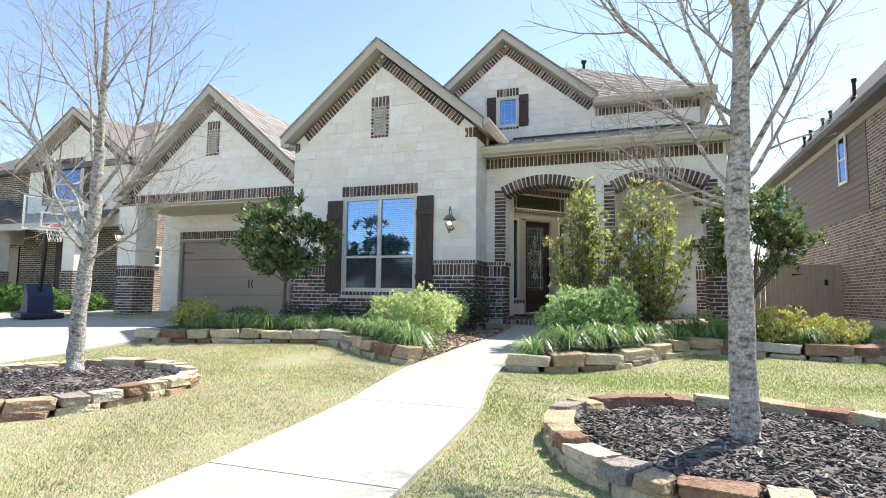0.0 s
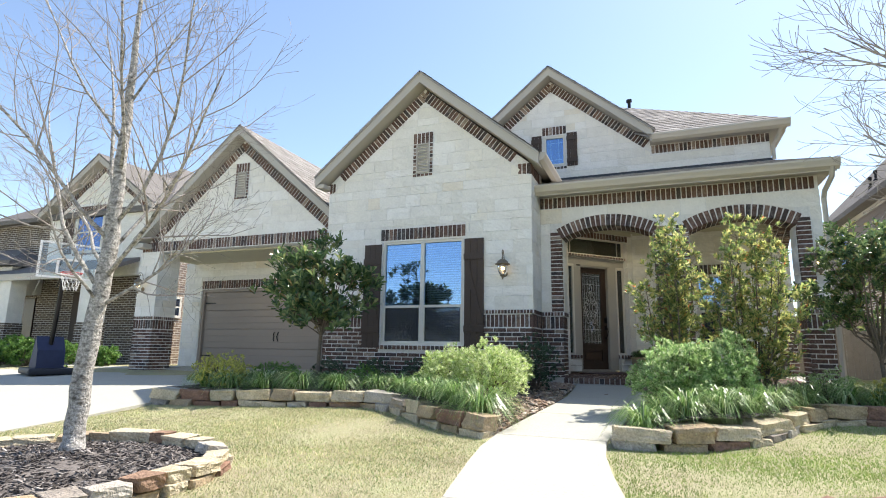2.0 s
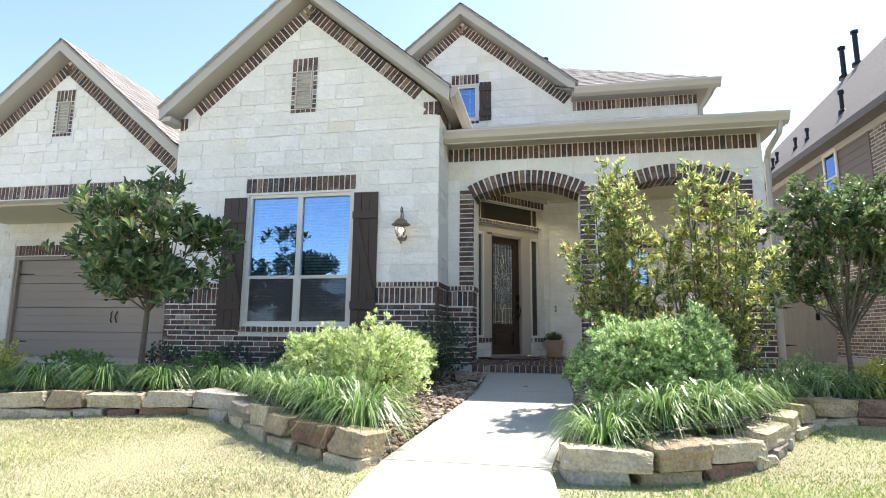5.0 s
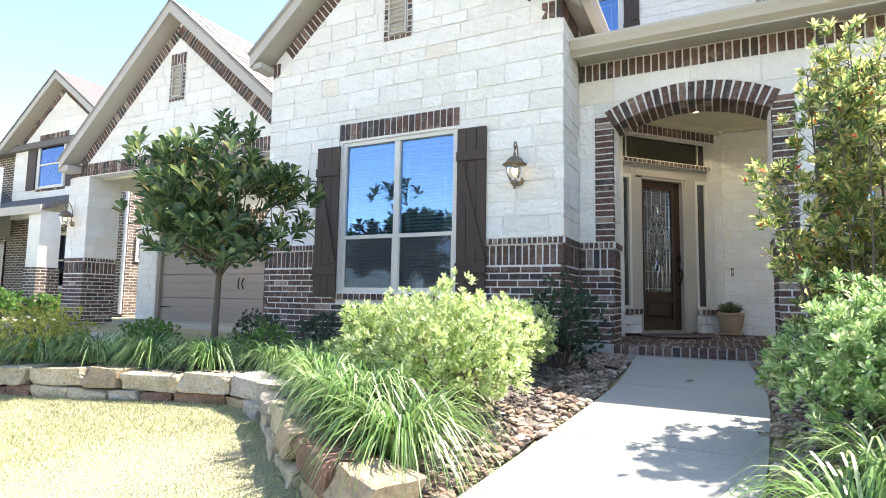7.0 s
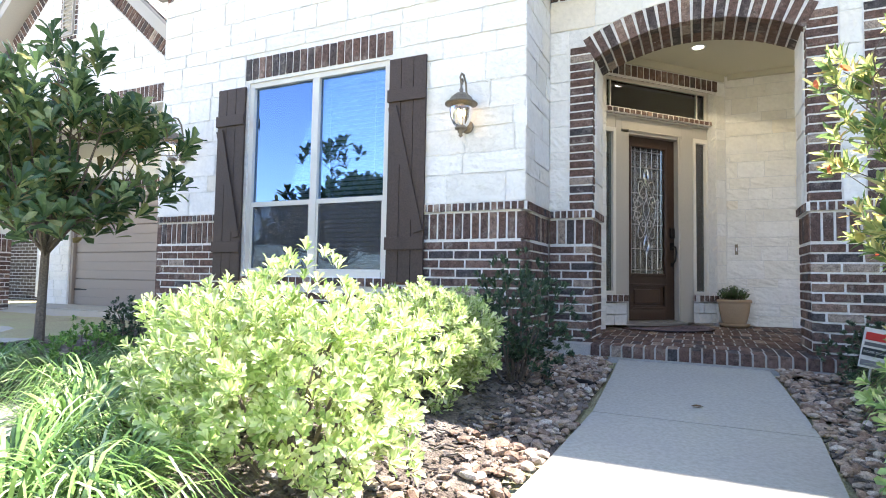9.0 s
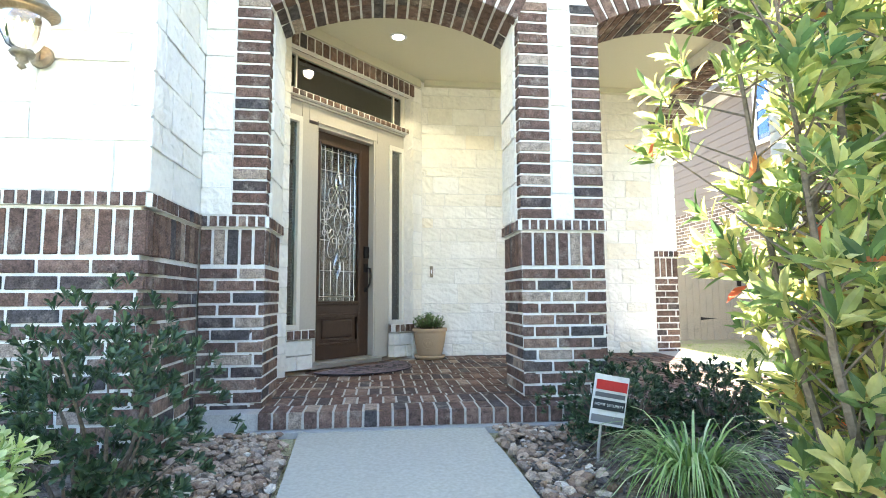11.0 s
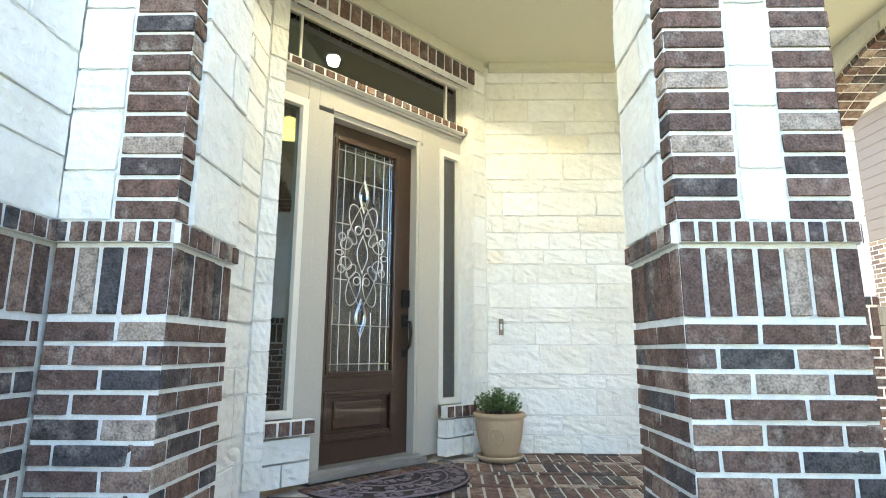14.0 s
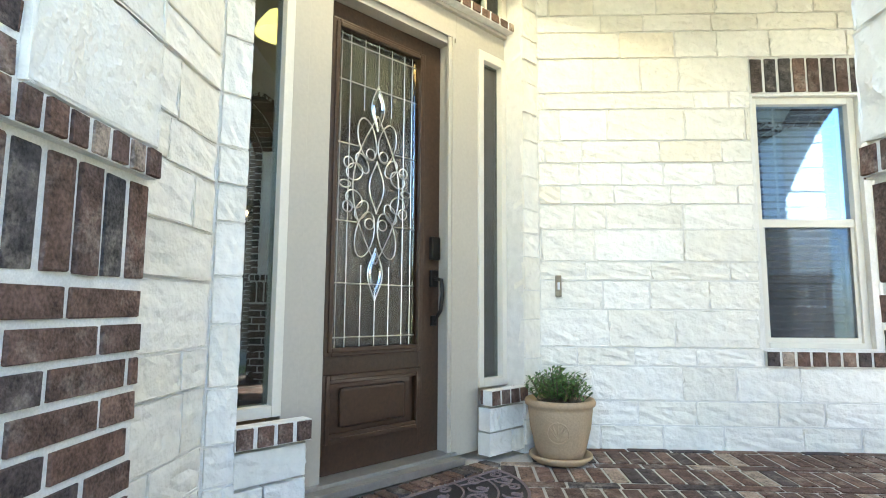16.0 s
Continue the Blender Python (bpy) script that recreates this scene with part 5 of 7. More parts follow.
def lantern(at, rz, label):
    """A wall lantern: back plate, scroll arm, domed hood, glass urn, candle bulbs and finials. The wall is at y = 0 behind it."""
    ln = thing("wall_lantern", label, "lantern", at, rz, group="coach lanterns")
    part("back_plate", lathe(bmesh.new(), [(0.0, 0), (0.065, 0.004), (0.06, 0.02), (0.03, 0.03), (0.0, 0.032)], 16), M_BRONZE, ln).matrix_basis = pose(0, 0, -0.14, 90)
    arc = [(0, -0.015, -0.14), (0, -0.05, -0.18), (0, -0.035, -0.06), (0, -0.02, 0.06), (0, -0.03, 0.16), (0, -0.06, 0.27), (0, -0.11, 0.335), (0, -0.165, 0.335), (0, -0.195, 0.29), (0, -0.18, 0.245), (0, -0.145, 0.24), (0, -0.13, 0.27), (0, -0.15, 0.29)]
    part("arm", tube(bmesh.new(), arc, 0.010, 6), M_BRONZE, ln)
    part("hood", lathe(bmesh.new(), [(0.0, 0.25), (0.010, 0.24), (0.010, 0.20), (0.02, 0.18), (0.016, 0.15), (0.05, 0.14), (0.10, 0.10), (0.125, 0.055), (0.155, 0.045), (0.155, 0.035), (0.11, 0.03), (0.0, 0.04)], 20, (0, -0.165, 0)), M_BRONZE, ln, smooth=True)
    o = part("glass", lathe(bmesh.new(), [(0.115, 0.03), (0.112, -0.03), (0.10, -0.10), (0.072, -0.16), (0.045, -0.185)], 18, (0, -0.165, 0)), M_LAMPGLASS, ln, "clear seeded glass urn", smooth=True)
    o.visible_shadow = False
    part("base", lathe(bmesh.new(), [(0.05, -0.18), (0.06, -0.19), (0.05, -0.205), (0.025, -0.215), (0.03, -0.23), (0.012, -0.245), (0.022, -0.262), (0.0, -0.28)], 14, (0, -0.165, 0)), M_BRONZE, ln, smooth=True)
    for k in range(3):
        x, y = 0.03 * math.cos(k * 2.1), -0.165 + 0.03 * math.sin(k * 2.1)
        part("candle", lathe(bmesh.new(), [(0.009, -0.18), (0.009, -0.085)], 8, (x, y, 0)), M_BLIND, ln)
        part("bulb", lathe(bmesh.new(), [(0.006, -0.085), (0.015, -0.06), (0.012, -0.035), (0.002, -0.005)], 8, (x, y, 0)), M_BULB, ln)
    return ln


lantern((-3.24, BY - 0.012, 2.06), 0, "aged bronze coach lantern lit on the bay wall")
lantern((-7.12, BY - 0.012, 2.06), 0, "aged bronze coach lantern lit on the bay wall")
lantern((2.44, PY - 0.012, 2.06), 0, "aged bronze coach lantern on the porch pier")
lantern((-14.2, GY - 0.012, 2.1), 0, "aged bronze coach lantern on the garage column")


def can_light(x, y, z, label, power=0):
    c = thing("ceiling_light", label, "downlight", (x, y, z), group="recessed lights")
    part("ring", lathe(bmesh.new(), [(0.062, 0.004), (0.062, -0.006), (0.088, -0.006), (0.09, 0.0)], 20), M_BLIND, c)
    part("lens", lathe(bmesh.new(), [(0.0, -0.004), (0.061, -0.004), (0.061, 0.0)], 20), M_CAN, c)
    if power:
        l = new("lamp", bpy.data.lights.new("lamp", "SPOT"))
        l.data.energy, l.data.color, l.data.spot_size, l.data.shadow_soft_size = power, (1.0, 0.87, 0.56), 2.4, 0.06
        l.matrix_world = look((x, y, z - 0.03), (x, y + 0.001, z - 2))
        l.parent = None


can_light(-1.21, 14.62, 3.37, "lit recessed porch ceiling light", 11)
can_light(-10.6, 13.9, 3.0, "lit recessed light over the garage", 20)


hall_lamp = thing("pendant_lamp", "amber glass pendant lamp lit in the hall", "pendant lamp", (-2.65, 15.65, 2.62))
M_AMBER = emit("amber_lamp_glass", (1.0, 0.60, 0.20), 1.2)
part("shade", lathe(bmesh.new(), [(0.03, 0.17), (0.07, 0.15), (0.13, 0.06), (0.15, 0.0), (0.142, 0.0), (0.122, 0.055), (0.06, 0.14)], 20), M_AMBER, hall_lamp, "amber glass bell shade", smooth=True)
part("rod", tube(bmesh.new(), [(0, 0, 0.165), (0, 0, 0.72)], 0.008, 6), M_BRONZE, hall_lamp)

# ---- things on the porch ----
pot = thing("plant_pot", "tan terracotta pot with leaf relief and saucer", "plant pot", (-0.80, 15.52, fz(15.52) + 0.004))
M_TERRA = mat("tan_terracotta", (0.46, 0.33, 0.21), 0.85, vary=0.12, scale=6, fine=80, bump=0.25, color2=(0.41, 0.29, 0.18))
part("saucer", lathe(bmesh.new(), [(0.0, 0), (0.15, 0), (0.185, 0.03), (0.185, 0.045), (0.17, 0.045), (0.14, 0.02), (0.0, 0.02)], 32), M_TERRA, pot, smooth=True)
body = part("pot_body", lathe(bmesh.new(), [(0.0, 0.02), (0.125, 0.02), (0.15, 0.08), (0.178, 0.20), (0.19, 0.30), (0.188, 0.315), (0.205, 0.325), (0.21, 0.345), (0.20, 0.36), (0.178, 0.36), (0.175, 0.32), (0.0, 0.31)], 36), M_TERRA, pot, smooth=True)
bm = bmesh.new()
tube(bm, [(0.06 * math.cos(t), 0, 0.06 * math.sin(t)) for t in np.linspace(0, math.tau, 20)], 0.004, 5, False)
for a in (-60, -35, 0, 35, 60):
    tube(bm, [(0, 0, -0.04), (0.03 * math.sin(radians(a)), 0, -0.01 + 0.02 * math.cos(radians(a))), (0.05 * math.sin(radians(a)), 0, 0.005 + 0.042 * math.cos(radians(a)))], [0.003, 0.007, 0.002], 5)
bm.transform(pose(-0.04, -0.172, 0.19, 8, 0, -13))
part("leaf_relief", bm, M_TERRA, body)
part("soil", lathe(bmesh.new(), [(0.0, 0.335), (0.174, 0.33)], 20), M_SOIL, pot)

mat_o = thing("doormat", "half-round dark rubber doormat with scroll relief", "doormat", tuple(DC + dn * 0.27 + du * -0.06 + Vector((0, 0, fz(14.9) + 0.004))), DANG)
M_RUB = mat("black_rubber", (0.028, 0.024, 0.028), 0.7, vary=0.3, fine=200)
M_RUB2 = mat("worn_mauve_relief", (0.20, 0.155, 0.165), 0.8, vary=0.25, fine=120, bump=0.2)
arc = [(0.60 * math.cos(t), -0.52 * math.sin(t)) for t in np.linspace(0, math.pi, 40)]
bm = bmesh.new()
prism(bm, arc, 0.0, 0.010, "z")
part("base", bm, M_RUB, mat_o)
bm = bmesh.new()
for k in (0.985, 0.72, 0.42):
    tube(bm, [(p[0] * k, p[1] * k, 0.010) for p in arc], 0.009 if k > 0.9 else 0.006, 5)
tube(bm, [(-0.59, -0.008, 0.010), (0.59, -0.008, 0.010)], 0.008, 5)
for t in np.linspace(0.25, math.pi - 0.25, 3):
    tube(bm, [(0.25 * math.cos(t), -0.22 * math.sin(t), 0.010), (0.58 * math.cos(t), -0.50 * math.sin(t), 0.010)], 0.006, 5)


def curl(cx, cy, r, turn, sgn=1):
    return [(cx + r * (1 - 0.85 * i / 12) * math.cos(turn + sgn * i * 0.52), cy + r * (1 - 0.85 * i / 12) * math.sin(turn + sgn * i * 0.52), 0.011) for i in range(13)]


rm = random.Random(5)
for k, (f0, n, r) in enumerate(((0.86, 13, 0.058), (0.57, 8, 0.06), (0.25, 4, 0.055))):
    for i in range(n):
        t = math.pi * (i + 0.5) / n
        cx, cy = 0.60 * f0 * math.cos(t), -0.52 * f0 * math.sin(t)
        tube(bm, curl(cx, cy, r, t + math.pi / 2, 1 if i % 2 else -1), 0.0065, 5)
        tube(bm, curl(cx + 0.02, cy + 0.012, r * 0.62, t - 1.2, -1 if i % 2 else 1), 0.005, 5)
part("scroll_relief", bm, M_RUB2, mat_o, "mauve scroll relief")

# ---- yard sign ----
sign = thing("yard_sign", "small white yard sign on a metal stake", "sign", (-0.17, 12.06, -0.46), -6)
M_WHITE = mat("white_plastic", (0.72, 0.72, 0.70), 0.5, vary=0.05)
part("stake", tube(bmesh.new(), [(0, 0, -0.1), (0.01, 0, 0.2), (0.06, 0.0, 0.55)], 0.009, 8), mat("zinc_stake", (0.5, 0.5, 0.5), 0.4, metal=0.8), sign)
pl = pose(0.075, -0.012, 0.475, 0, 10, 0)


def plate(name, x0, x1, z0, z1, y, color, mname, label=""):
    bm = boxed(x0, x1, y, y + 0.006, z0, z1)
    bm.transform(pl)
    return part(name, bm, mat(mname, color, 0.5, vary=0.05), sign, label)


plate("panel", -0.098, 0.098, -0.14, 0.14, -0.012, (0.72, 0.72, 0.70), "sign_white")
plate("red_band", -0.085, 0.09, 0.055, 0.11, -0.019, (0.5, 0.03, 0.03), "sign_red", "red band")
plate("dark_band", -0.09, 0.09, -0.055, 0.0, -0.019, (0.03, 0.035, 0.04), "sign_dark", "dark band")
plate("text_bar", -0.085, 0.085, 0.015, 0.04, -0.019, (0.12, 0.12, 0.13), "sign_grey", "unreadable lettering")
plate("text_bar", -0.09, 0.09, -0.125, -0.085, -0.019, (0.2, 0.2, 0.21), "sign_grey2", "unreadable lettering")
cu = bpy.data.curves.new("lettering", "FONT")
cu.body, cu.size, cu.align_x, cu.align_y, cu.extrude = "HOME SECURITY", 0.022, "CENTER", "CENTER", 0.0006
cu.materials.append(M_WHITE)
tx = new("lettering", cu)
tx.parent = sign
tx.matrix_basis = pl @ pose(0, -0.0205, -0.027, 90, 0, 0)

# ---- planting tools ----
class Leaves:
    def __init__(self, blunt=False):
        self.v, self.f = [], []
        self.a, self.b, self.k1, self.k2 = (0.45, 0.82, 0.66, 1.0) if blunt else (0.35, 0.72, 1.0, 0.8)

    def leaf(self, p, d, n, length, width, droop=0.15):
        d = d.normalized()
        s = d.cross(n)
        if s.length < 1e-4:
            s = d.orthogonal()
        s.normalize()
        n = s.cross(d)
        b = len(self.v)
        w = width / 2
        m1, m2 = p + d * length * self.a, p + d * length * self.b - n * length * droop * 0.4
        w1, w2 = w * self.k1, w * self.k2
        tip = p + d * length - n * length * droop
        up = n * w * 0.35
        self.v += [tuple(x) for x in (p, m1 - s * w1 + up, m2 - s * w2 + up, tip, m2 + s * w2 + up, m1 + s * w1 + up, m1, m2)]
        self.f += [(b, b + 1, b + 6), (b, b + 6, b + 5), (b + 1, b + 2, b + 7, b + 6), (b + 6, b + 7, b + 4, b + 5), (b + 2, b + 3, b + 7), (b + 7, b + 3, b + 4)]

    def blade(self, p, d, up, length, width, bend, seg=5):
        b = len(self.v)
        s = d.cross(Vector((0, 0, 1))).normalized()
        for i in range(seg + 1):
            t = i / seg
            q = p + d * (length * (t * 0.55 + t * t * bend * 0.45)) + Vector((0, 0, length * (up * t - (up * 0.5 + 0.55 * bend) * t * t * t)))
            w = width / 2 * (1 - t ** 2.2)
            self.v += [tuple(q - s * w), tuple(q + s * w)]
        self.f += [(b + 2 * i, b + 2 * i + 1, b + 2 * i + 3, b + 2 * i + 2) for i in range(seg)]

    def done(self, name, material, parent, label=""):
        return raw(name, self.v, self.f, material, parent, label, "stuff")


def rosette(L, rnd, p, d, k, length, width, spread):
    a0 = rnd.uniform(0, 6.3)
    o = d.orthogonal().normalized()
    q = d.cross(o)
    for i in range(k):
        a = a0 + i * 2.4
        side = o * math.cos(a) + q * math.sin(a)
        tilt = spread * rnd.uniform(0.6, 1.2) * (0.45 + 0.55 * (i / k))
        ld = d * math.cos(tilt) + side * math.sin(tilt)
        L.leaf(p + side * 0.004 - d * (length * 0.5 * i / k), ld, d, length * rnd.uniform(0.75, 1.15), width * rnd.uniform(0.8, 1.15), rnd.uniform(0.0, 0.25))


def shrub(name, label, category, at, radii, tips, k, length, width, leafm, seed, spread=1.0, lump=0.32, stems=16, fill=0.45, base=0.0, group="", barkm=None):
    """A shrub: stems from one foot, and shoots with rosettes of leaves over an uneven, partly filled crown."""
    rnd = random.Random(seed)
    sh = thing(name, label, category, at, group=group)
    L = Leaves(True)
    ends = []
    for i in range(tips):
        u = rnd.uniform(-0.8, 1)
        a = rnd.uniform(0, math.tau)
        c = math.sqrt(1 - min(1, u * u))
        d = Vector((c * math.cos(a), c * math.sin(a), u))
        r = 1 + lump * 1.6 * noise.noise(d * 1.7 + Vector((seed, 0, 0))) + lump * 0.8 * noise.noise(d * 4.5 + Vector((0, seed, 0)))
        deep = 1 - fill * rnd.random() ** 2.2
        p = Vector((d.x * radii[0], d.y * radii[1], base + radii[2] + d.z * radii[2])) * 1.0
        p = Vector((0, 0, base + radii[2])) + (p - Vector((0, 0, base + radii[2]))) * r * deep
        if p.z < 0.03:
            continue
        out = (Vector((d.x, d.y, max(d.z, -0.1) + 0.55)) + Vector((rnd.uniform(-.4, .4), rnd.uniform(-.4, .4), rnd.uniform(-.3, .3)))).normalized()
        rosette(L, rnd, p, out, k, length, width, spread)
        if i % max(1, tips // stems) == 0:
            ends.append(p)
    L.done("foliage", leafm, sh)
    bm = bmesh.new()
    for p in ends:
        f0 = Vector((p.x * 0.12, p.y * 0.12, -0.03))
        mid = f0.lerp(p, 0.5) + Vector((rnd.uniform(-.04, .04), rnd.uniform(-.04, .04), 0.05))
        tube(bm, [f0, mid, p], [0.011, 0.008, 0.003], 5)
    part("branchwork", bm, barkm or M_BARK2, sh, kind="stuff")
    return sh


def liriope(at, seed, r=0.45, h=0.40, n=170, label="arching green liriope clump", mat_=None):
    rnd = random.Random(seed)
    c = thing("liriope", label, "grass clump", at, group="liriope border")
    L = Leaves()
    for i in range(n):
        a = rnd.uniform(0, math.tau)
        d = Vector((math.cos(a), math.sin(a), 0))
        p = d * rnd.uniform(0, 0.09)
        L.blade(p, d, rnd.uniform(0.95, 1.7) * h / 0.40, r * rnd.uniform(0.7, 1.2), rnd.uniform(0.010, 0.016), rnd.uniform(0.7, 1.6), 7)
    L.done("foliage", mat_ or L_LIRI, c)
    return c


def limb(bm_list, rnd, p, d, length, r, level, maxlevel, tips, bendup=0.1, wander=0.12, sides=(9, 7, 5, 4, 3), kids=(9, 7, 6, 4), twig=None):
    n = 9 if level == 0 else 6 if level == 1 else 4
    pts, rad = [p.copy()], [r]
    cur = d.normalized()
    spots = []
    for i in range(n):
        cur = (cur + Vector((rnd.uniform(-1, 1), rnd.uniform(-1, 1), rnd.uniform(-1, 1))) * wander + Vector((0, 0, bendup * 0.35))).normalized()
        pts.append(pts[-1] + cur * length / n)
        rad.append(max(0.0016, r * (1 - 0.72 * (i + 1) / n)))
        spots.append((pts[-1], cur.copy(), rad[-1]))
    tube(bm_list[min(level, len(bm_list) - 1)], pts, rad, sides[min(level, 4)])
    tips.append((pts[-1], cur))
    if level >= maxlevel:
        return
    k = kids[min(level, len(kids) - 1)]
    for j in range(k):
        t = (j + rnd.uniform(0.3, 1.0)) / k
        t = 0.22 + 0.76 * t
        i = min(n - 1, int(t * n))
        q, cd, cr = spots[i]
        q = pts[i].lerp(pts[i + 1], t * n - i) if i + 1 < len(pts) else q
        side = cd.orthogonal().normalized()
        side.rotate(Matrix.Rotation(rnd.uniform(0, math.tau), 3, cd))
        ang = rnd.uniform(0.5, 1.0)
        limb(bm_list, rnd, q, cd * math.cos(ang) + side * math.sin(ang), length * rnd.uniform(0.38, 0.62) * (1.1 - 0.5 * t), cr * rnd.uniform(0.45, 0.68), level + 1, maxlevel, tips, bendup * 1.1, wander * 1.25, sides, kids)


# ---- beds ----
WALL_L = [(-8.1, 8.15), (-7.3, 8.25), (-6.5, 8.45), (-5.4, 8.72), (-4.6, 8.92), (-4.05, 8.75), (-3.45, 8.22), (-2.95, 7.86), (-2.5, 7.56), (-2.16, 7.42)]
WALL_R = [(-0.86, 7.40), (-0.35, 7.46), (0.15, 7.70), (0.55, 8.05), (0.85, 8.45), (1.05, 8.9), (1.5, 9.5), (2.15, 9.72), (2.85, 9.45), (3.5, 9.35), (4.1, 9.65), (4.4, 10.3)]


def inside(p, poly):
    x, y = p
    c = False
    for i in range(len(poly)):
        (x1, y1), (x2, y2) = poly[i - 1], poly[i]
        if (y1 > y) != (y2 > y) and x < (x2 - x1) * (y - y1) / (y2 - y1) + x1:
            c = not c
    return c


BED_L = WALL_L + [(walk_edges(y)[0] - 0.01, y) for y in (8.0, 9.0, 10.0, 11.0, 12.0, 12.75)] + [(-2.6, 12.75), (-2.6, 13.02), (-2.68, 13.02), (-2.68, 12.16), (-7.6, 12.16), (-7.6, 13.0), (-8.15, 13.0)]
BED_R = WALL_R + [(4.4, 12.9), (2.7, 12.95), (-0.66, 12.75)] + [(walk_edges(y)[1] + 0.01, y) for y in (12.0, 11.0, 10.0, 9.0, 8.0)]


def bedz(x, y):
    l, r = walk_edges(y)
    d = l - x if x < -1.3 else x - r
    if x > -1.3 and y > 12.5:
        d = 0.5
    t = max(0.0, min(1.0, (d - 0.12) / 0.7))
    top = max(-0.30, gz(x, y) + 0.06)
    return (gz(x, y) + 0.02) * (1 - t) + top * t + 0.03 * noise.noise((x * 2.2, y * 2.2, 3))


def bed(name, poly, label, material):
    x0, x1 = min(p[0] for p in poly), max(p[0] for p in poly)
    y0, y1 = min(p[1] for p in poly), max(p[1] for p in poly)
    st = 0.12
    nx, ny = int((x1 - x0) / st) + 2, int((y1 - y0) / st) + 2
    idx, vs, fs = {}, [], []
    for j in range(ny):
        for i in range(nx):
            x, y = x0 + i * st, y0 + j * st
            if inside((x, y), poly):
                idx[i, j] = len(vs)
                vs.append((x, y, bedz(x, y)))
    for (i, j) in list(idx):
        q = [(i, j), (i + 1, j), (i + 1, j + 1), (i, j + 1)]
        if all(k in idx for k in q):
            fs.append(tuple(idx[k] for k in q))
    return raw(name, vs, fs, material, None, label, "structure", True)


bed("ground_bed", BED_L, "dark soil planting bed beside the walk", M_SOIL)
bed("ground_bed", BED_R, "dark mulched planting bed beside the walk", M_SOIL)


def rock_mesh(seed):
    """A rough quarried block: flat bedding planes, split faces, chipped corners."""
    rnd = random.Random(seed + 200)
    bm = bmesh.new()
    bmesh.ops.create_cube(bm, size=1)
    for v in bm.verts:
        v.co += Vector((rnd.uniform(-0.10, 0.03) * (1 if v.co.x > 0 else -1), rnd.uniform(-0.13, 0.05) * (1 if v.co.y > 0 else -1), rnd.uniform(-0.10, 0.04) * (1 if v.co.z > 0 else -1)))
    bmesh.ops.bevel(bm, geom=list(bm.edges), offset=0.035, segments=1, affect="EDGES")
    bmesh.ops.subdivide_edges(bm, edges=[e for e in bm.edges if e.calc_length() > 0.4], cuts=3, use_grid_fill=True)
    for v in bm.verts:
        n = noise.noise_vector(v.co * 2.2 + Vector((seed * 7.3, 0, 0))) * 0.075 + noise.noise_vector(v.co * 6 + Vector((0, seed * 3.1, 0))) * 0.045
        v.co += Vector((n.x * 0.4, n.y, n.z * 0.8))
    me = bpy.data.meshes.new("stone")
    bm.to_mesh(me)
    bm.free()
    me.materials.append(M_ROCK)
    return me


ROCKS = [rock_mesh(s) for s in range(12)]


def stone_row(parent, line, z, h, depth, seed, w=(0.28, 0.62), closed=False, out=0.0):
    """Stones laid end to end along a line; z(x, y) gives the height of their feet."""
    rnd = random.Random(seed)
    pts = [Vector((*p, 0)) for p in line]
    if closed:
        pts.append(pts[0])
    total = sum((b - a).length for a, b in zip(pts, pts[1:]))
    s = -rnd.uniform(0, 0.1)

    def at(t):
        t = max(0.0, min(total - 1e-4, t))
        for a, b in zip(pts, pts[1:]):
            if t <= (b - a).length:
                return a.lerp(b, t / (b - a).length)
            t -= (b - a).length
        return pts[-1]
    while s < total - 0.12:
        l = rnd.uniform(*w)
        a, b = at(s), at(s + l)
        c, d = (a + b) / 2, b - a
        hh = h * rnd.uniform(0.85, 1.15)
        ob = new("stone", rnd.choice(ROCKS))
        ob.matrix_world = pose(c.x, c.y, z(c.x, c.y) + hh / 2 - 0.01, rnd.uniform(-4, 4), rnd.uniform(-3, 3), math.degrees(math.atan2(d.y, d.x)) + rnd.uniform(-4, 4)) @ pose(0, out, 0) @ Matrix.Diagonal((d.length * 1.02, depth * rnd.uniform(0.85, 1.2), hh * 1.06, 1))
        ob.parent = parent
        s += l + 0.006


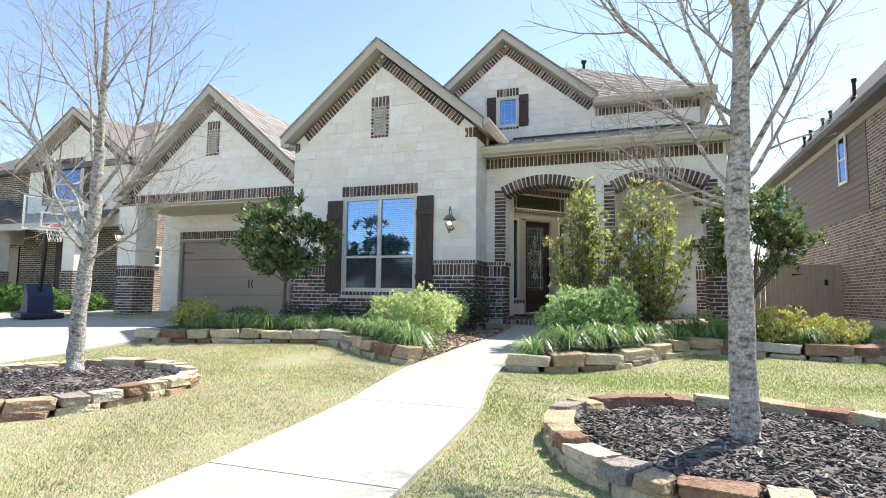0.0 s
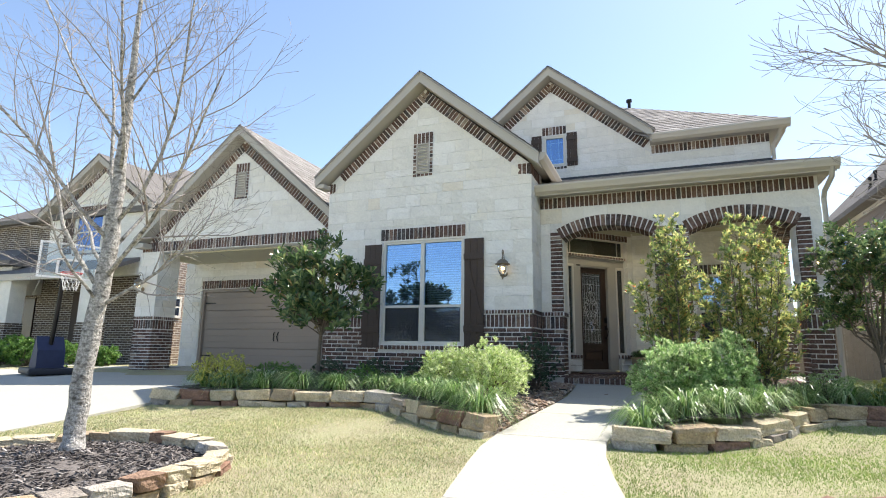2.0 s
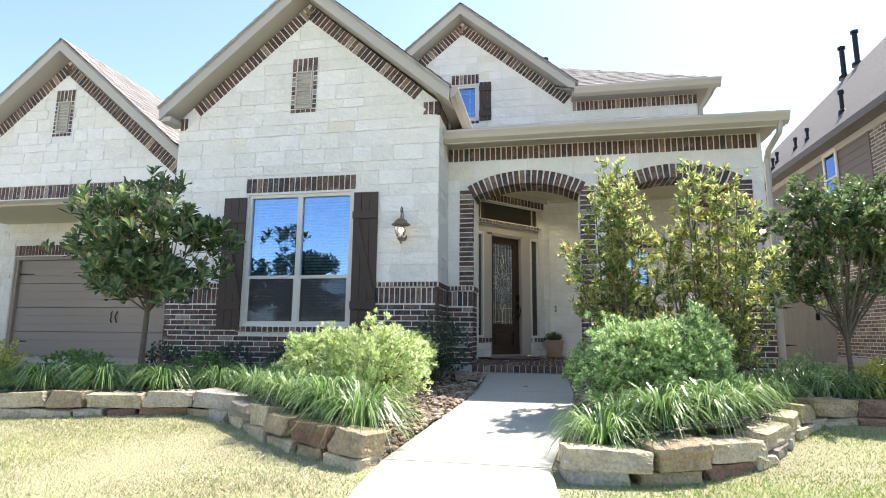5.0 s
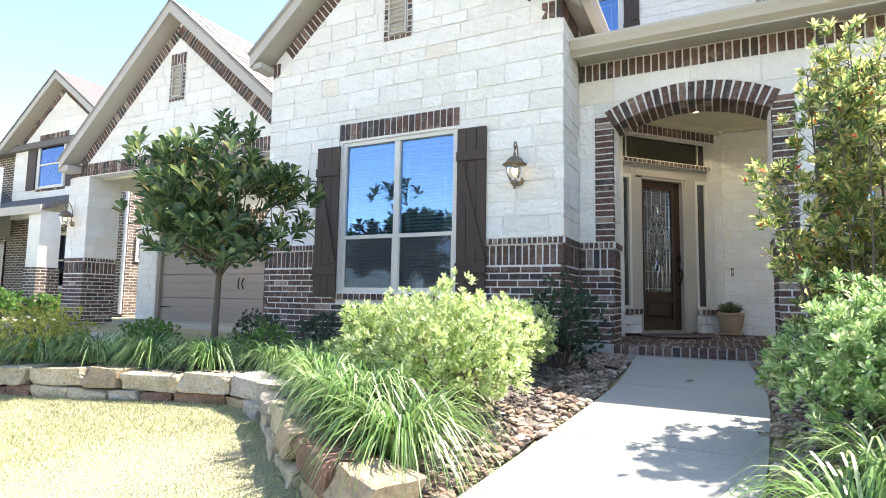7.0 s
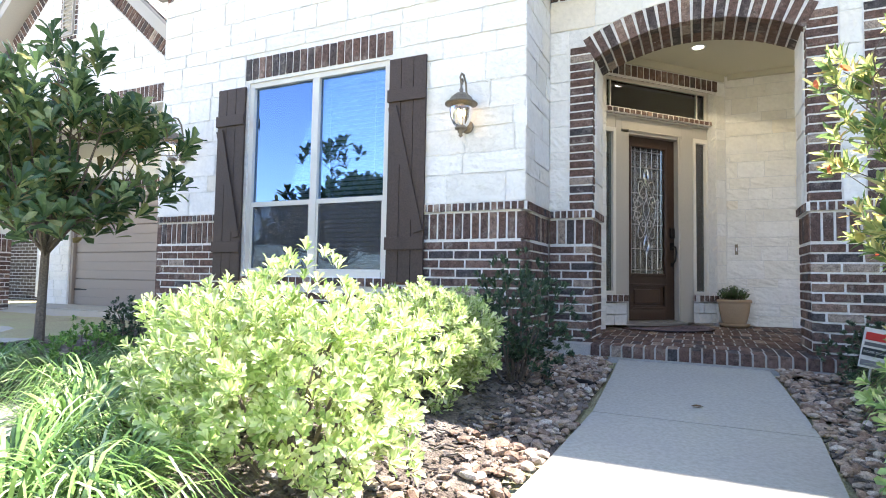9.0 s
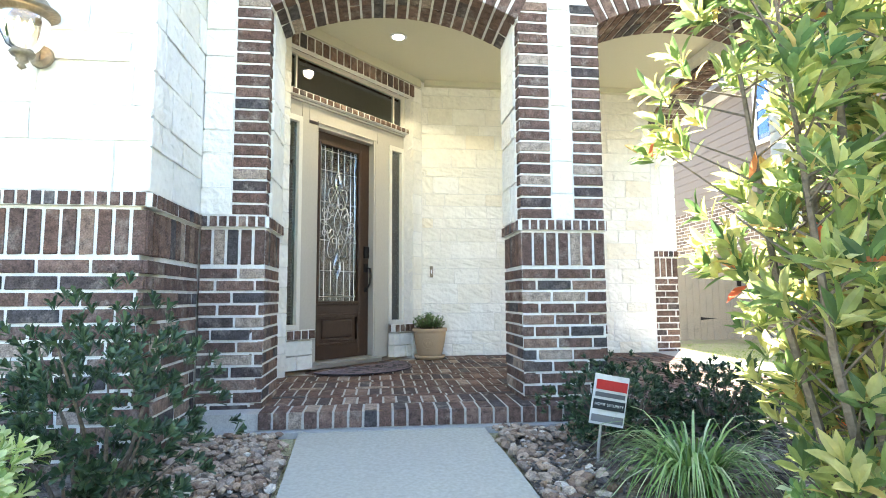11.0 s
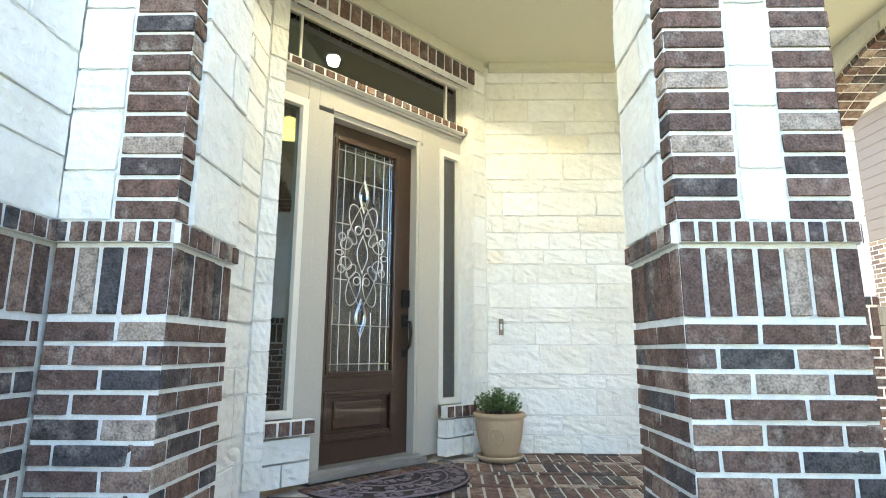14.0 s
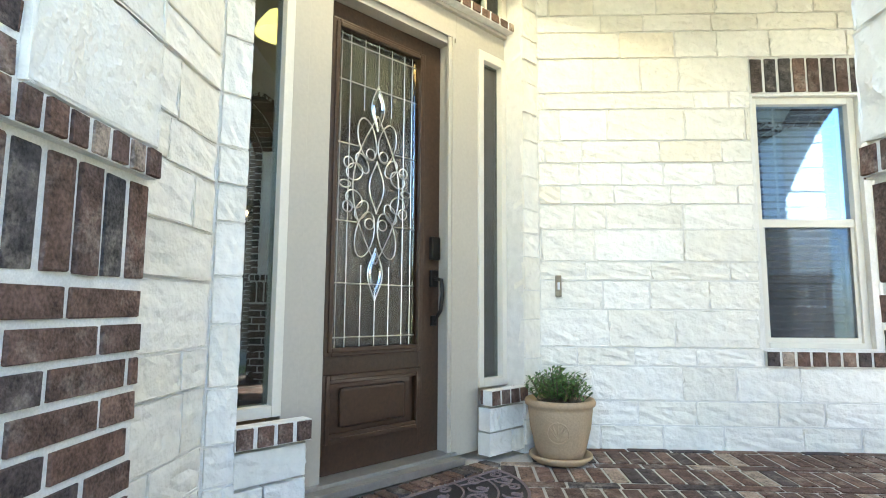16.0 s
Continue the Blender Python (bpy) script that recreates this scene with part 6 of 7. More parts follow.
for nm, line, seed in (("left", WALL_L, 11), ("right", WALL_R, 23)):
    rw = thing("retaining_wall", "low dry-stacked wall of tan and brown sandstone blocks", "stone wall", (0, 0, 0))
    stone_row(rw, line, lambda x, y: gz(x, y) - 0.04, 0.13, 0.26, seed, (0.28, 0.55))
    stone_row(rw, line, lambda x, y: gz(x, y) + 0.085, 0.15, 0.30, seed + 1, (0.36, 0.70), out=0.03)
RING_R, RING_L = (1.47, 4.42, 1.24), (-4.92, 4.32, 1.26)
for (cx, cy, r), seed in ((RING_R, 31), (RING_L, 37)):
    rw = thing("tree_ring", "ring of rough tan and grey stones around the tree", "stone edging", (0, 0, 0))
    circle = [(cx + r * math.cos(t) * (1 + 0.05 * math.sin(3 * t + seed)), cy + r * math.sin(t) * (1 + 0.05 * math.cos(2 * t))) for t in np.linspace(0, math.tau, 28, endpoint=False)]
    stone_row(rw, circle, lambda x, y: gz(x, y) - 0.03, 0.115, 0.21, seed, (0.22, 0.44), True)
    stone_row(rw, circle, lambda x, y: gz(x, y) + 0.075, 0.095, 0.20, seed + 1, (0.18, 0.42), True, 0.012)
    vs, fs = [(cx, cy, gz(cx, cy) + 0.17)], []
    for k, rr in enumerate((0.35, 0.65, 0.95)):
        for i in range(28):
            t = math.tau * i / 28
            x, y = cx + rr * r * math.cos(t), cy + rr * r * math.sin(t)
            vs.append((x, y, gz(cx, cy) + 0.15 - 0.035 * k + 0.03 * noise.noise((x * 3, y * 3, 0))))
    fs += [(0, 1 + i, 1 + (i + 1) % 28) for i in range(28)]
    fs += [(1 + k * 28 + i, 29 + k * 28 + i, 29 + k * 28 + (i + 1) % 28, 1 + k * 28 + (i + 1) % 28) for k in range(2) for i in range(28)]
    raw("ground_mulch", vs, fs, M_MULCH, None, "mound of dark mulch under the tree", "structure", True)


def chips(name, spots, material, label, size=(0.025, 0.075)):
    rnd = random.Random(9)
    vs, fs = [], []
    for x, y, z in spots:
        a, l, w = rnd.uniform(0, 6.3), rnd.uniform(*size), rnd.uniform(0.008, 0.02)
        m = pose(x, y, z + 0.006, rnd.uniform(-25, 25), rnd.uniform(-25, 25), math.degrees(a))
        b = len(vs)
        for p in ((-l / 2, -w / 2, 0), (l / 2, -w / 3, 0), (l / 2, w / 2, 0), (-l / 2, w / 3, 0), (-l / 2, -w / 2, 0.008), (l / 2, -w / 3, 0.006), (l / 2, w / 2, 0.007), (-l / 2, w / 3, 0.009)):
            vs.append(tuple(m @ Vector(p)))
        fs += [(b, b + 1, b + 5, b + 4), (b + 1, b + 2, b + 6, b + 5), (b + 2, b + 3, b + 7, b + 6), (b + 3, b, b + 4, b + 7), (b + 4, b + 5, b + 6, b + 7)]
    return raw(name, vs, fs, material, None, label, "stuff")


rc = random.Random(4)
for cx, cy, r in (RING_R, RING_L):
    spots = []
    for i in range(5200 if cx > 0 else 3800):
        t, rr = rc.uniform(0, math.tau), math.sqrt(rc.random()) * 0.93
        spots.append((cx + rr * r * math.cos(t), cy + rr * r * math.sin(t), gz(cx, cy) + 0.165 - 0.09 * rr + rc.uniform(-0.005, 0.02)))
    chips("mulch", spots, M_MULCH, "loose dark wood mulch")
spots = []
while len(spots) < 5000:
    x, y = rc.uniform(-0.6, 3.5), rc.uniform(7.6, 12.7)
    if inside((x, y), BED_R):
        spots.append((x, y, bedz(x, y) + 0.004))
while len(spots) < 8000:
    x, y = rc.uniform(-5.5, -2.2), rc.uniform(7.8, 12.0)
    if inside((x, y), BED_L):
        spots.append((x, y, bedz(x, y) + 0.004))
chips("mulch", spots, M_MULCH, "loose dark wood mulch on the beds")


def pebbles(name, spots, material, label, kind="stuff"):
    bm0 = bmesh.new()
    bmesh.ops.create_icosphere(bm0, subdivisions=1, radius=1)
    base_v = [v.co.copy() for v in bm0.verts]
    base_f = [tuple(v.index for v in f_.verts) for f_ in bm0.faces]
    bm0.free()
    rnd = random.Random(6)
    vs, fs = [], []
    for k, (x, y, z, s) in enumerate(spots):
        m = pose(x, y, z, rnd.uniform(-20, 20), rnd.uniform(-20, 20), rnd.uniform(0, 360)) @ Matrix.Diagonal((s * rnd.uniform(0.9, 1.5), s * rnd.uniform(0.7, 1.1), s * rnd.uniform(0.4, 0.75), 1))
        b = len(vs)
        for c in base_v:
            vs.append(tuple(m @ (c * (1 + 0.45 * noise.noise(c * 1.5 + Vector((k * 1.7, 0, 0)))))))
        fs += [tuple(b + i for i in f_) for f_ in base_f]
    return raw(name, vs, fs, material, None, label, kind)


spots = []
for side in (-1, 1):
    for i in range(1150):
        y = rc.uniform(7.7, 12.7)
        l, r = walk_edges(y)
        w = abs(rc.gauss(0, 0.22)) + 0.03
        if side < 0 and y > 10.8:
            w *= 1.5
        if w > 0.62:
            continue
        x = l - w if side < 0 else r + w
        spots.append((x, y, bedz(x, y) + 0.012, 0.010 + 0.036 * rc.random() ** 2.2))
for i in range(170):
    x = rc.uniform(-0.6, 0.3)
    spots.append((x, 12.55 + rc.uniform(-0.2, 0.15), bedz(x, 12.55) + 0.02, rc.uniform(0.013, 0.034)))
for i in range(300):
    x = rc.uniform(-2.6, -2.0)
    y = rc.uniform(11.6, 12.7)
    spots.append((x, y, bedz(x, y) + 0.02, rc.uniform(0.013, 0.034)))
pebbles("river_rocks", spots, M_RIVER, "rounded tan and brown river rocks edging the walk")


# small things along the walk
st = thing("stake_light", "small black stake light at the porch corner", "garden light", (-0.46, 12.70, -0.40))
part("spike", tube(bmesh.new(), [(0, 0, -0.08), (0, 0, 0.05)], 0.008, 6), M_BLACK, st)
part("lamp_head", lathe(bmesh.new(), [(0.0, 0.04), (0.022, 0.045), (0.028, 0.10), (0.024, 0.14), (0.0, 0.145)], 10), M_BLACK, st)
dp = thing("drain_pipe_end", "short black drain pipe end lying on river rocks", "drain pipe", (-2.04, 11.68, -0.335), -14)
part("pipe", tube(bmesh.new(), [(-0.09, 0, 0), (0.03, 0, 0.0), (0.09, 0, -0.012)], 0.026, 12, False), M_BLACK, dp)
part("collar", tube(bmesh.new(), [(-0.095, 0, 0), (-0.06, 0, 0)], 0.032, 12), M_BLACK, dp)
M_DRY = mat("dry_leaf", (0.22, 0.14, 0.07), 0.8, vary=0.3, fine=90, bump=0.2)
rl = random.Random(15)
for x, y in ((-1.28, 11.31), (-1.95, 10.55), (-2.3, 10.2), (-0.75, 9.6)):
    L = Leaves()
    z_ = (gz(x, y) + 0.034) if walk_edges(y)[0] < x < walk_edges(y)[1] else bedz(x, y) + 0.02
    for k in range(2):
        a = rl.uniform(0, 6.28)
        L.leaf(Vector((0.01 * k, 0, 0.004)), Vector((math.cos(a), math.sin(a), 0.12)), Vector((0, 0, 1)), 0.07, 0.035, 0.1)
    lf = raw("fallen_leaf", L.v, L.f, M_DRY)
    lf.matrix_world = pose(x, y, z_)
    tagged(lf, "curled dry brown fallen leaf on the ground", "leaf")


# ---- trees and shrubs ----
def bare_tree(at, seed, trunk, limbs, label, kids=(7, 7, 5)):
    """A leafless tree: a trunk through given points, and main limbs as (height share, direction, length, radius)."""
    rnd = random.Random(seed)
    tr = thing("tree", label, "tree", at, group="leafless front trees")
    bmt = bmesh.new()
    pts = [Vector(p) for p, r in trunk]
    fine_p, fine_r = [], []
    for (a, ra), (b, rb) in zip(trunk, trunk[1:]):
        for k in range(4):
            q = Vector(a).lerp(Vector(b), k / 4)
            fine_p.append(q + Vector((rnd.uniform(-.008, .008), rnd.uniform(-.008, .008), 0)))
            fine_r.append(0.74 * (ra + (rb - ra) * k / 4) * rnd.uniform(0.96, 1.05))
    fine_p.append(pts[-1])
    fine_r.append(trunk[-1][1])
    tube(bmt, fine_p, fine_r, 14)
    part("trunk", bmt, M_BARK, tr, "pale lichen-blotched bark", smooth=True)
    tips = []
    for z, d, l, r in limbs:
        for a, b in zip(pts, pts[1:]):
            if a.z <= z <= b.z:
                p = a.lerp(b, (z - a.z) / (b.z - a.z))
        bml, bms = bmesh.new(), bmesh.new()
        limb([bml, bml, bms, bms], rnd, p, Vector(d), l, r * 0.52, 1, 3, tips, 0.20, 0.17, (14, 7, 5, 3, 3), (0, kids[0], kids[1], kids[2]))
        lm = part("limb", bml, M_BARK, tr, smooth=True)
        part("twig_spray", bms, M_TWIG, lm, kind="stuff")
    return tr, tips


bare_tree((1.42, 4.22, -0.56), 3,
          [((0, 0, 0), 0.135), ((0.0, 0, 0.12), 0.112), ((0.0, 0, 0.7), 0.102), ((-0.01, 0, 1.15), 0.10), ((-0.01, 0, 1.55), 0.10), ((0.02, 0.0, 2.0), 0.082), ((0.06, 0.02, 2.8), 0.07), ((0.10, 0.03, 3.8), 0.05), ((0.14, 0.05, 5.0), 0.02)],
          [(1.50, (-0.9, 0.25, 0.22), 0.95, 0.032), (1.55, (-0.75, -0.1, 0.12), 0.85, 0.028), (1.60, (-0.55, 0.2, 0.85), 1.5, 0.032), (1.62, (0.75, 0.3, 0.55), 1.3, 0.036), (1.7, (0.55, -0.1, 0.85), 1.8, 0.04),
           (1.9, (-0.55, -0.3, 0.7), 1.7, 0.032), (2.1, (-0.8, 0.1, 0.6), 2.0, 0.036), (2.3, (0.55, 0.2, 0.9), 2.0, 0.04), (2.5, (-0.2, 0.8, 0.7), 1.8, 0.035), (2.6, (0.4, -0.7, 0.7), 1.8, 0.035),
           (2.85, (-0.75, -0.2, 0.6), 2.1, 0.034), (3.1, (0.7, 0.4, 0.7), 1.9, 0.035), (3.5, (-0.5, 0.4, 0.8), 1.8, 0.03), (3.9, (0.4, -0.4, 0.9), 1.6, 0.03), (2.0, (-0.9, 0.0, 0.25), 1.1, 0.026)],
          "leafless tree with pale lichen-blotched trunk in mulch", (11, 9, 6))
bare_tree((-5.08, 4.66, -0.56), 8,
          [((0, 0, 0), 0.15), ((0.01, 0, 0.12), 0.118), ((0.02, 0, 0.7), 0.105), ((0.06, 0.02, 1.3), 0.10), ((0.10, 0.04, 1.75), 0.09), ((0.10, 0.05, 2.4), 0.075), ((0.09, 0.06, 3.3), 0.05), ((0.06, 0.08, 4.6), 0.018)],
          [(1.25, (0.85, 0.3, 0.45), 1.4, 0.035), (1.4, (-0.6, -0.1, 0.75), 2.3, 0.042), (1.5, (0.75, -0.2, 0.75), 2.3, 0.042), (1.6, (-0.75, 0.3, 0.6), 2.0, 0.035), (1.75, (0.2, 0.7, 0.8), 2.0, 0.035), (1.85, (-0.35, -0.6, 0.9), 2.3, 0.04),
           (2.0, (0.6, 0.1, 0.9), 2.4, 0.04), (2.2, (-0.5, 0.2, 0.95), 2.3, 0.04), (2.5, (0.5, -0.4, 0.9), 2.0, 0.035), (2.8, (-0.4, -0.2, 0.9), 1.9, 0.03), (3.2, (0.4, 0.3, 0.9), 1.6, 0.025), (1.3, (0.3, -0.8, 0.5), 1.3, 0.03)],
          "leafless tree with pale lichen-blotched trunk beside the driveway", (13, 10, 6))


def magnolia(at, crown, r, tips_n, k, length, width, seed, label, stem=((0, 0, 0.75), 0.035), fill=0.5):
    """A small evergreen tree: short trunk, forking limbs, and rosettes of leathery leaves with gaps between the boughs."""
    rnd = random.Random(seed)
    tr = thing("small_magnolia", label, "tree", at)
    bm = bmesh.new()
    fork = Vector(stem[0])
    tube(bm, [(0, 0, -0.05), (0.015, 0, fork.z * 0.5), fork], [stem[1] * 1.25, stem[1], stem[1] * 0.9], 8)
    L = Leaves(True)
    boughs = []
    c = Vector(crown)
    while len(boughs) < 26:
        d = Vector((rnd.uniform(-1, 1), rnd.uniform(-1, 1), rnd.uniform(-0.8, 1)))
        if 0.25 < d.length < 1:
            boughs.append(c + Vector((d.x * r[0], d.y * r[1], d.z * r[2])) * rnd.uniform(0.7, 1.0))
    for b in boughs:
        mid = fork.lerp(b, 0.5) + Vector((rnd.uniform(-.08, .08), rnd.uniform(-.08, .08), -0.05))
        tube(bm, [fork + Vector((0, 0, rnd.uniform(-.1, .25))), mid, b], [0.016, 0.011, 0.005], 5)
        for j in range(tips_n // 26):
            o = Vector([max(-1.5, min(1.5, rnd.gauss(0, 1))) * k_ for k_ in (0.19, 0.19, 0.10)]) * r[0]
            p = b + o
            d = (p - fork).normalized() * 0.7 + Vector((0, 0, 0.5)) + Vector((rnd.uniform(-.5, .5), rnd.uniform(-.5, .5), rnd.uniform(-.3, .3)))
            rosette(L, rnd, p, d.normalized(), k, length, width, 1.15)
            if j % 4 == 0:
                tube(bm, [mid.lerp(b, 0.7), p], [0.006, 0.003], 4)
    part("trunk", bm, M_BARK2, tr, "slim grey-brown trunk and boughs")
    L.done("crown", L_MAG, tr, "leathery dark green leaves")
    return tr


magnolia((-6.28, 10.08, -0.33), (-0.05, 0, 1.93), (1.25, 1.1, 0.98), 420, 8, 0.172, 0.066, 2, "small evergreen magnolia with leathery leaves in the bed", ((0.03, 0, 1.0), 0.036))
magnolia((2.62, 11.0, -0.34), (0.05, 0, 1.80), (0.95, 0.88, 0.95), 780, 10, 0.10, 0.040, 6, "dense evergreen magnolia beside the porch corner", ((0.0, 0, 0.7), 0.028))


def tall_shrub(at, h, seed, wide, lean, label):
    """Several leaders in a loose vase, short side shoots along them, and whorls of narrow leaves with gaps between."""
    rnd = random.Random(seed)
    sh = thing("tall_shrub", label, "shrub", at, group="tall shrubs before the porch")
    bm, L = bmesh.new(), Leaves()
    for i in range(14):
        a = i * 2.4 + rnd.uniform(-0.4, 0.4)
        rr = wide * (0.15 + 0.85 * (i / 13))
        hh = h * rnd.uniform(0.82, 1.0) * (1.02 - 0.42 * (rr / wide) ** 1.6)
        top = Vector((rr * math.cos(a) + lean, rr * math.sin(a), hh))
        foot = Vector((0.08 * math.cos(a), 0.08 * math.sin(a), -0.03))
        mid = foot.lerp(top, 0.5) + Vector((0.16 * rr * math.cos(a), 0.16 * rr * math.sin(a), 0))
        tube(bm, [foot, mid, top], [0.015, 0.010, 0.003], 5)
        for j in range(38):
            t = 0.12 + 0.88 * (j + rnd.random()) / 38
            p = foot.lerp(mid, t * 2) if t < 0.5 else mid.lerp(top, t * 2 - 1)
            b = rnd.uniform(0, math.tau)
            rad = rnd.uniform(0.06, 0.34) * (1.15 - 0.7 * t)
            q = p + Vector((rad * math.cos(b), rad * math.sin(b), rad * rnd.uniform(0.4, 1.0)))
            tube(bm, [p, q], [0.004, 0.002], 3)
            for m_ in range(rnd.choice((1, 2, 3, 3))):
                e = q + Vector((rnd.uniform(-.06, .06), rnd.uniform(-.06, .06), rnd.uniform(-.03, .06)))
                d = Vector((math.cos(b) + rnd.uniform(-.5, .5), math.sin(b) + rnd.uniform(-.5, .5), 1.0)).normalized()
                rosette(L, rnd, e, d, 9, 0.074, 0.023, 1.15)
    part("branchwork", bm, M_BARK2, sh, kind="stuff")
    L.done("foliage", L_TALL, sh, "yellow-green leaves with red tips")


tall_shrub((-0.10, 10.2, -0.32), 2.88, 5, 0.50, -0.05, "tall upright shrub with yellow-green and red-tipped leaves")
tall_shrub((0.90, 10.25, -0.32), 2.92, 9, 0.66, 0.05, "tall upright shrub with yellow-green and red-tipped leaves")

shrub("lime_shrub", "rounded lime-green shrub with pale leaf tips", "shrub", (-2.70, 9.02, -0.34), (0.53, 0.52, 0.39), 1280, 9, 0.048, 0.018, L_LIME, 1, group="lime shrubs")
shrub("lime_shrub", "rounded lime-green shrub with pale leaf tips", "shrub", (-2.84, 10.52, -0.36), (0.50, 0.48, 0.38), 1120, 9, 0.048, 0.018, L_LIME, 14, group="lime shrubs")
shrub("lime_shrub", "rounded lime-green shrub with pale leaf tips", "shrub", (-3.45, 9.35, -0.34), (0.42, 0.42, 0.36), 840, 9, 0.048, 0.018, L_LIME, 15, group="lime shrubs")
shrub("variegated_shrub", "rounded variegated green and cream shrub", "shrub", (-0.12, 9.05, -0.33), (0.52, 0.50, 0.42), 1064, 9, 0.052, 0.021, L_VARI, 2, group="variegated shrubs")
shrub("variegated_shrub", "rounded variegated green and cream shrub", "shrub", (0.40, 9.25, -0.33), (0.42, 0.44, 0.44), 912, 9, 0.052, 0.021, L_VARI, 3, group="variegated shrubs")
shrub("variegated_shrub", "low variegated green and cream shrub", "shrub", (0.02, 9.95, -0.36), (0.48, 0.46, 0.32), 722, 9, 0.052, 0.021, L_VARI, 31, group="variegated shrubs")
shrub("dark_shrub", "dark green upright shrub against the brick", "shrub", (-2.50, 11.35, -0.36), (0.38, 0.40, 0.46), 420, 8, 0.05, 0.019, L_DARK, 4, 0.8)
shrub("holly_shrub", "small dark clipped holly beside the porch pier", "shrub", (0.10, 12.40, -0.36), (0.34, 0.30, 0.27), 400, 8, 0.038, 0.018, L_DARK, 7, 0.9, group="holly shrubs")
shrub("holly_shrub", "small dark clipped holly beside the porch pier", "shrub", (0.78, 12.40, -0.36), (0.36, 0.30, 0.28), 400, 8, 0.038, 0.018, L_DARK, 17, 0.9, group="holly shrubs")
shrub("gold_shrub", "low gold and green shrub at the bed edge", "shrub", (-7.3, 8.75, -0.33), (0.48, 0.40, 0.27), 672, 8, 0.040, 0.017, L_GOLD, 8, group="gold shrubs")
shrub("gold_shrub", "low gold and green shrub at the bed edge", "shrub", (2.75, 9.95, -0.36), (0.46, 0.38, 0.30), 672, 8, 0.040, 0.017, L_GOLD, 18, group="gold shrubs")
shrub("gold_shrub", "low gold and green shrub at the bed edge", "shrub", (3.5, 9.95, -0.36), (0.40, 0.34, 0.24), 544, 8, 0.040, 0.017, L_GOLD, 19, group="gold shrubs")
for i, (x, y) in enumerate(((-6.55, 9.5), (-7.2, 9.9), (-5.1, 9.75))):
    shrub("boxwood", "small bright green boxwood in the bed", "shrub", (x, y, -0.33), (0.30, 0.28, 0.21), 260, 8, 0.034, 0.017, L_BOX, 50 + i, group="boxwoods")
for i, (x, y) in enumerate(((-6.9, 11.4), (-5.9, 11.6), (-4.9, 11.5), (-4.0, 11.6), (-3.4, 11.3))):
    shrub("dark_shrub", "low dark shrub below the bay window", "shrub", (x, y, -0.36), (0.36, 0.32, 0.26), 240, 7, 0.045, 0.018, L_DARK, 60 + i, 0.9, group="low dark shrubs")
shrub("pale_shrub", "loose grey-green shrub with pale flecks", "shrub", (1.75, 10.25, -0.34), (0.40, 0.35, 0.26), 320, 8, 0.04, 0.014, L_VARI, 71)

SPOTS = [(-7.0, 8.62), (-6.45, 8.82), (-5.85, 9.0), (-5.2, 9.12), (-4.6, 9.3), (-4.05, 9.15), (-3.6, 8.75), (-3.25, 8.35), (-2.85, 8.12), (-2.45, 7.95), (-2.85, 8.35), (-3.9, 9.7), (-4.5, 9.75), (-5.55, 9.4), (-6.2, 9.2), (-6.8, 9.1), (-7.45, 8.6), (-7.6, 9.1)]
for i, (x, y) in enumerate(SPOTS):
    liriope((x, y, bedz(x, y) - 0.01), 100 + i, 0.37 if i != 9 else 0.50, 0.42, 300 if i != 9 else 420)
SPOTS = [(-0.55, 7.78), (-0.1, 7.95), (0.3, 8.25), (-0.35, 8.3), (0.62, 8.7), (0.2, 8.65), (0.9, 9.2), (1.35, 9.75), (1.05, 9.75), (1.9, 10.05), (2.3, 10.15), (3.1, 9.85), (0.05, 11.45), (1.5, 10.6), (2.0, 10.7), (2.6, 10.4), (3.6, 10.2), (4.0, 10.4)]
for i, (x, y) in enumerate(SPOTS):
    liriope((x, y, bedz(x, y) - 0.01), 140 + i, 0.40, 0.41, 270, "arching liriope clump with pale sunlit blades")

# the herb in the pot
rh = random.Random(77)
L = Leaves()
herb = thing("potted_herb", "bushy green herb growing in the terracotta pot", "plant", (-0.80, 15.52, fz(15.52) + 0.33))
bm = bmesh.new()
for i in range(120):
    a, rr = rh.uniform(0, math.tau), rh.uniform(0, 0.20)
    top = Vector((rr * 1.15 * math.cos(a), rr * 1.15 * math.sin(a), rh.uniform(0.10, 0.20) * (1.2 - rr * 2)))
    foot = Vector((rr * 0.6 * math.cos(a), rr * 0.6 * math.sin(a), 0))
    tube(bm, [foot, top], [0.003, 0.0015], 3)
    for j in range(7):
        p = foot.lerp(top, 0.3 + 0.1 * j)
        b = rh.uniform(0, math.tau)
        L.leaf(p, Vector((math.cos(b), math.sin(b), 0.7)), Vector((0, 0, 1)), 0.046, 0.015)
part("branchwork", bm, M_BARK2, herb, kind="stuff")
L.done("foliage", L_HERB, herb)

# ---- grass ----
rg = np.random.RandomState(2)


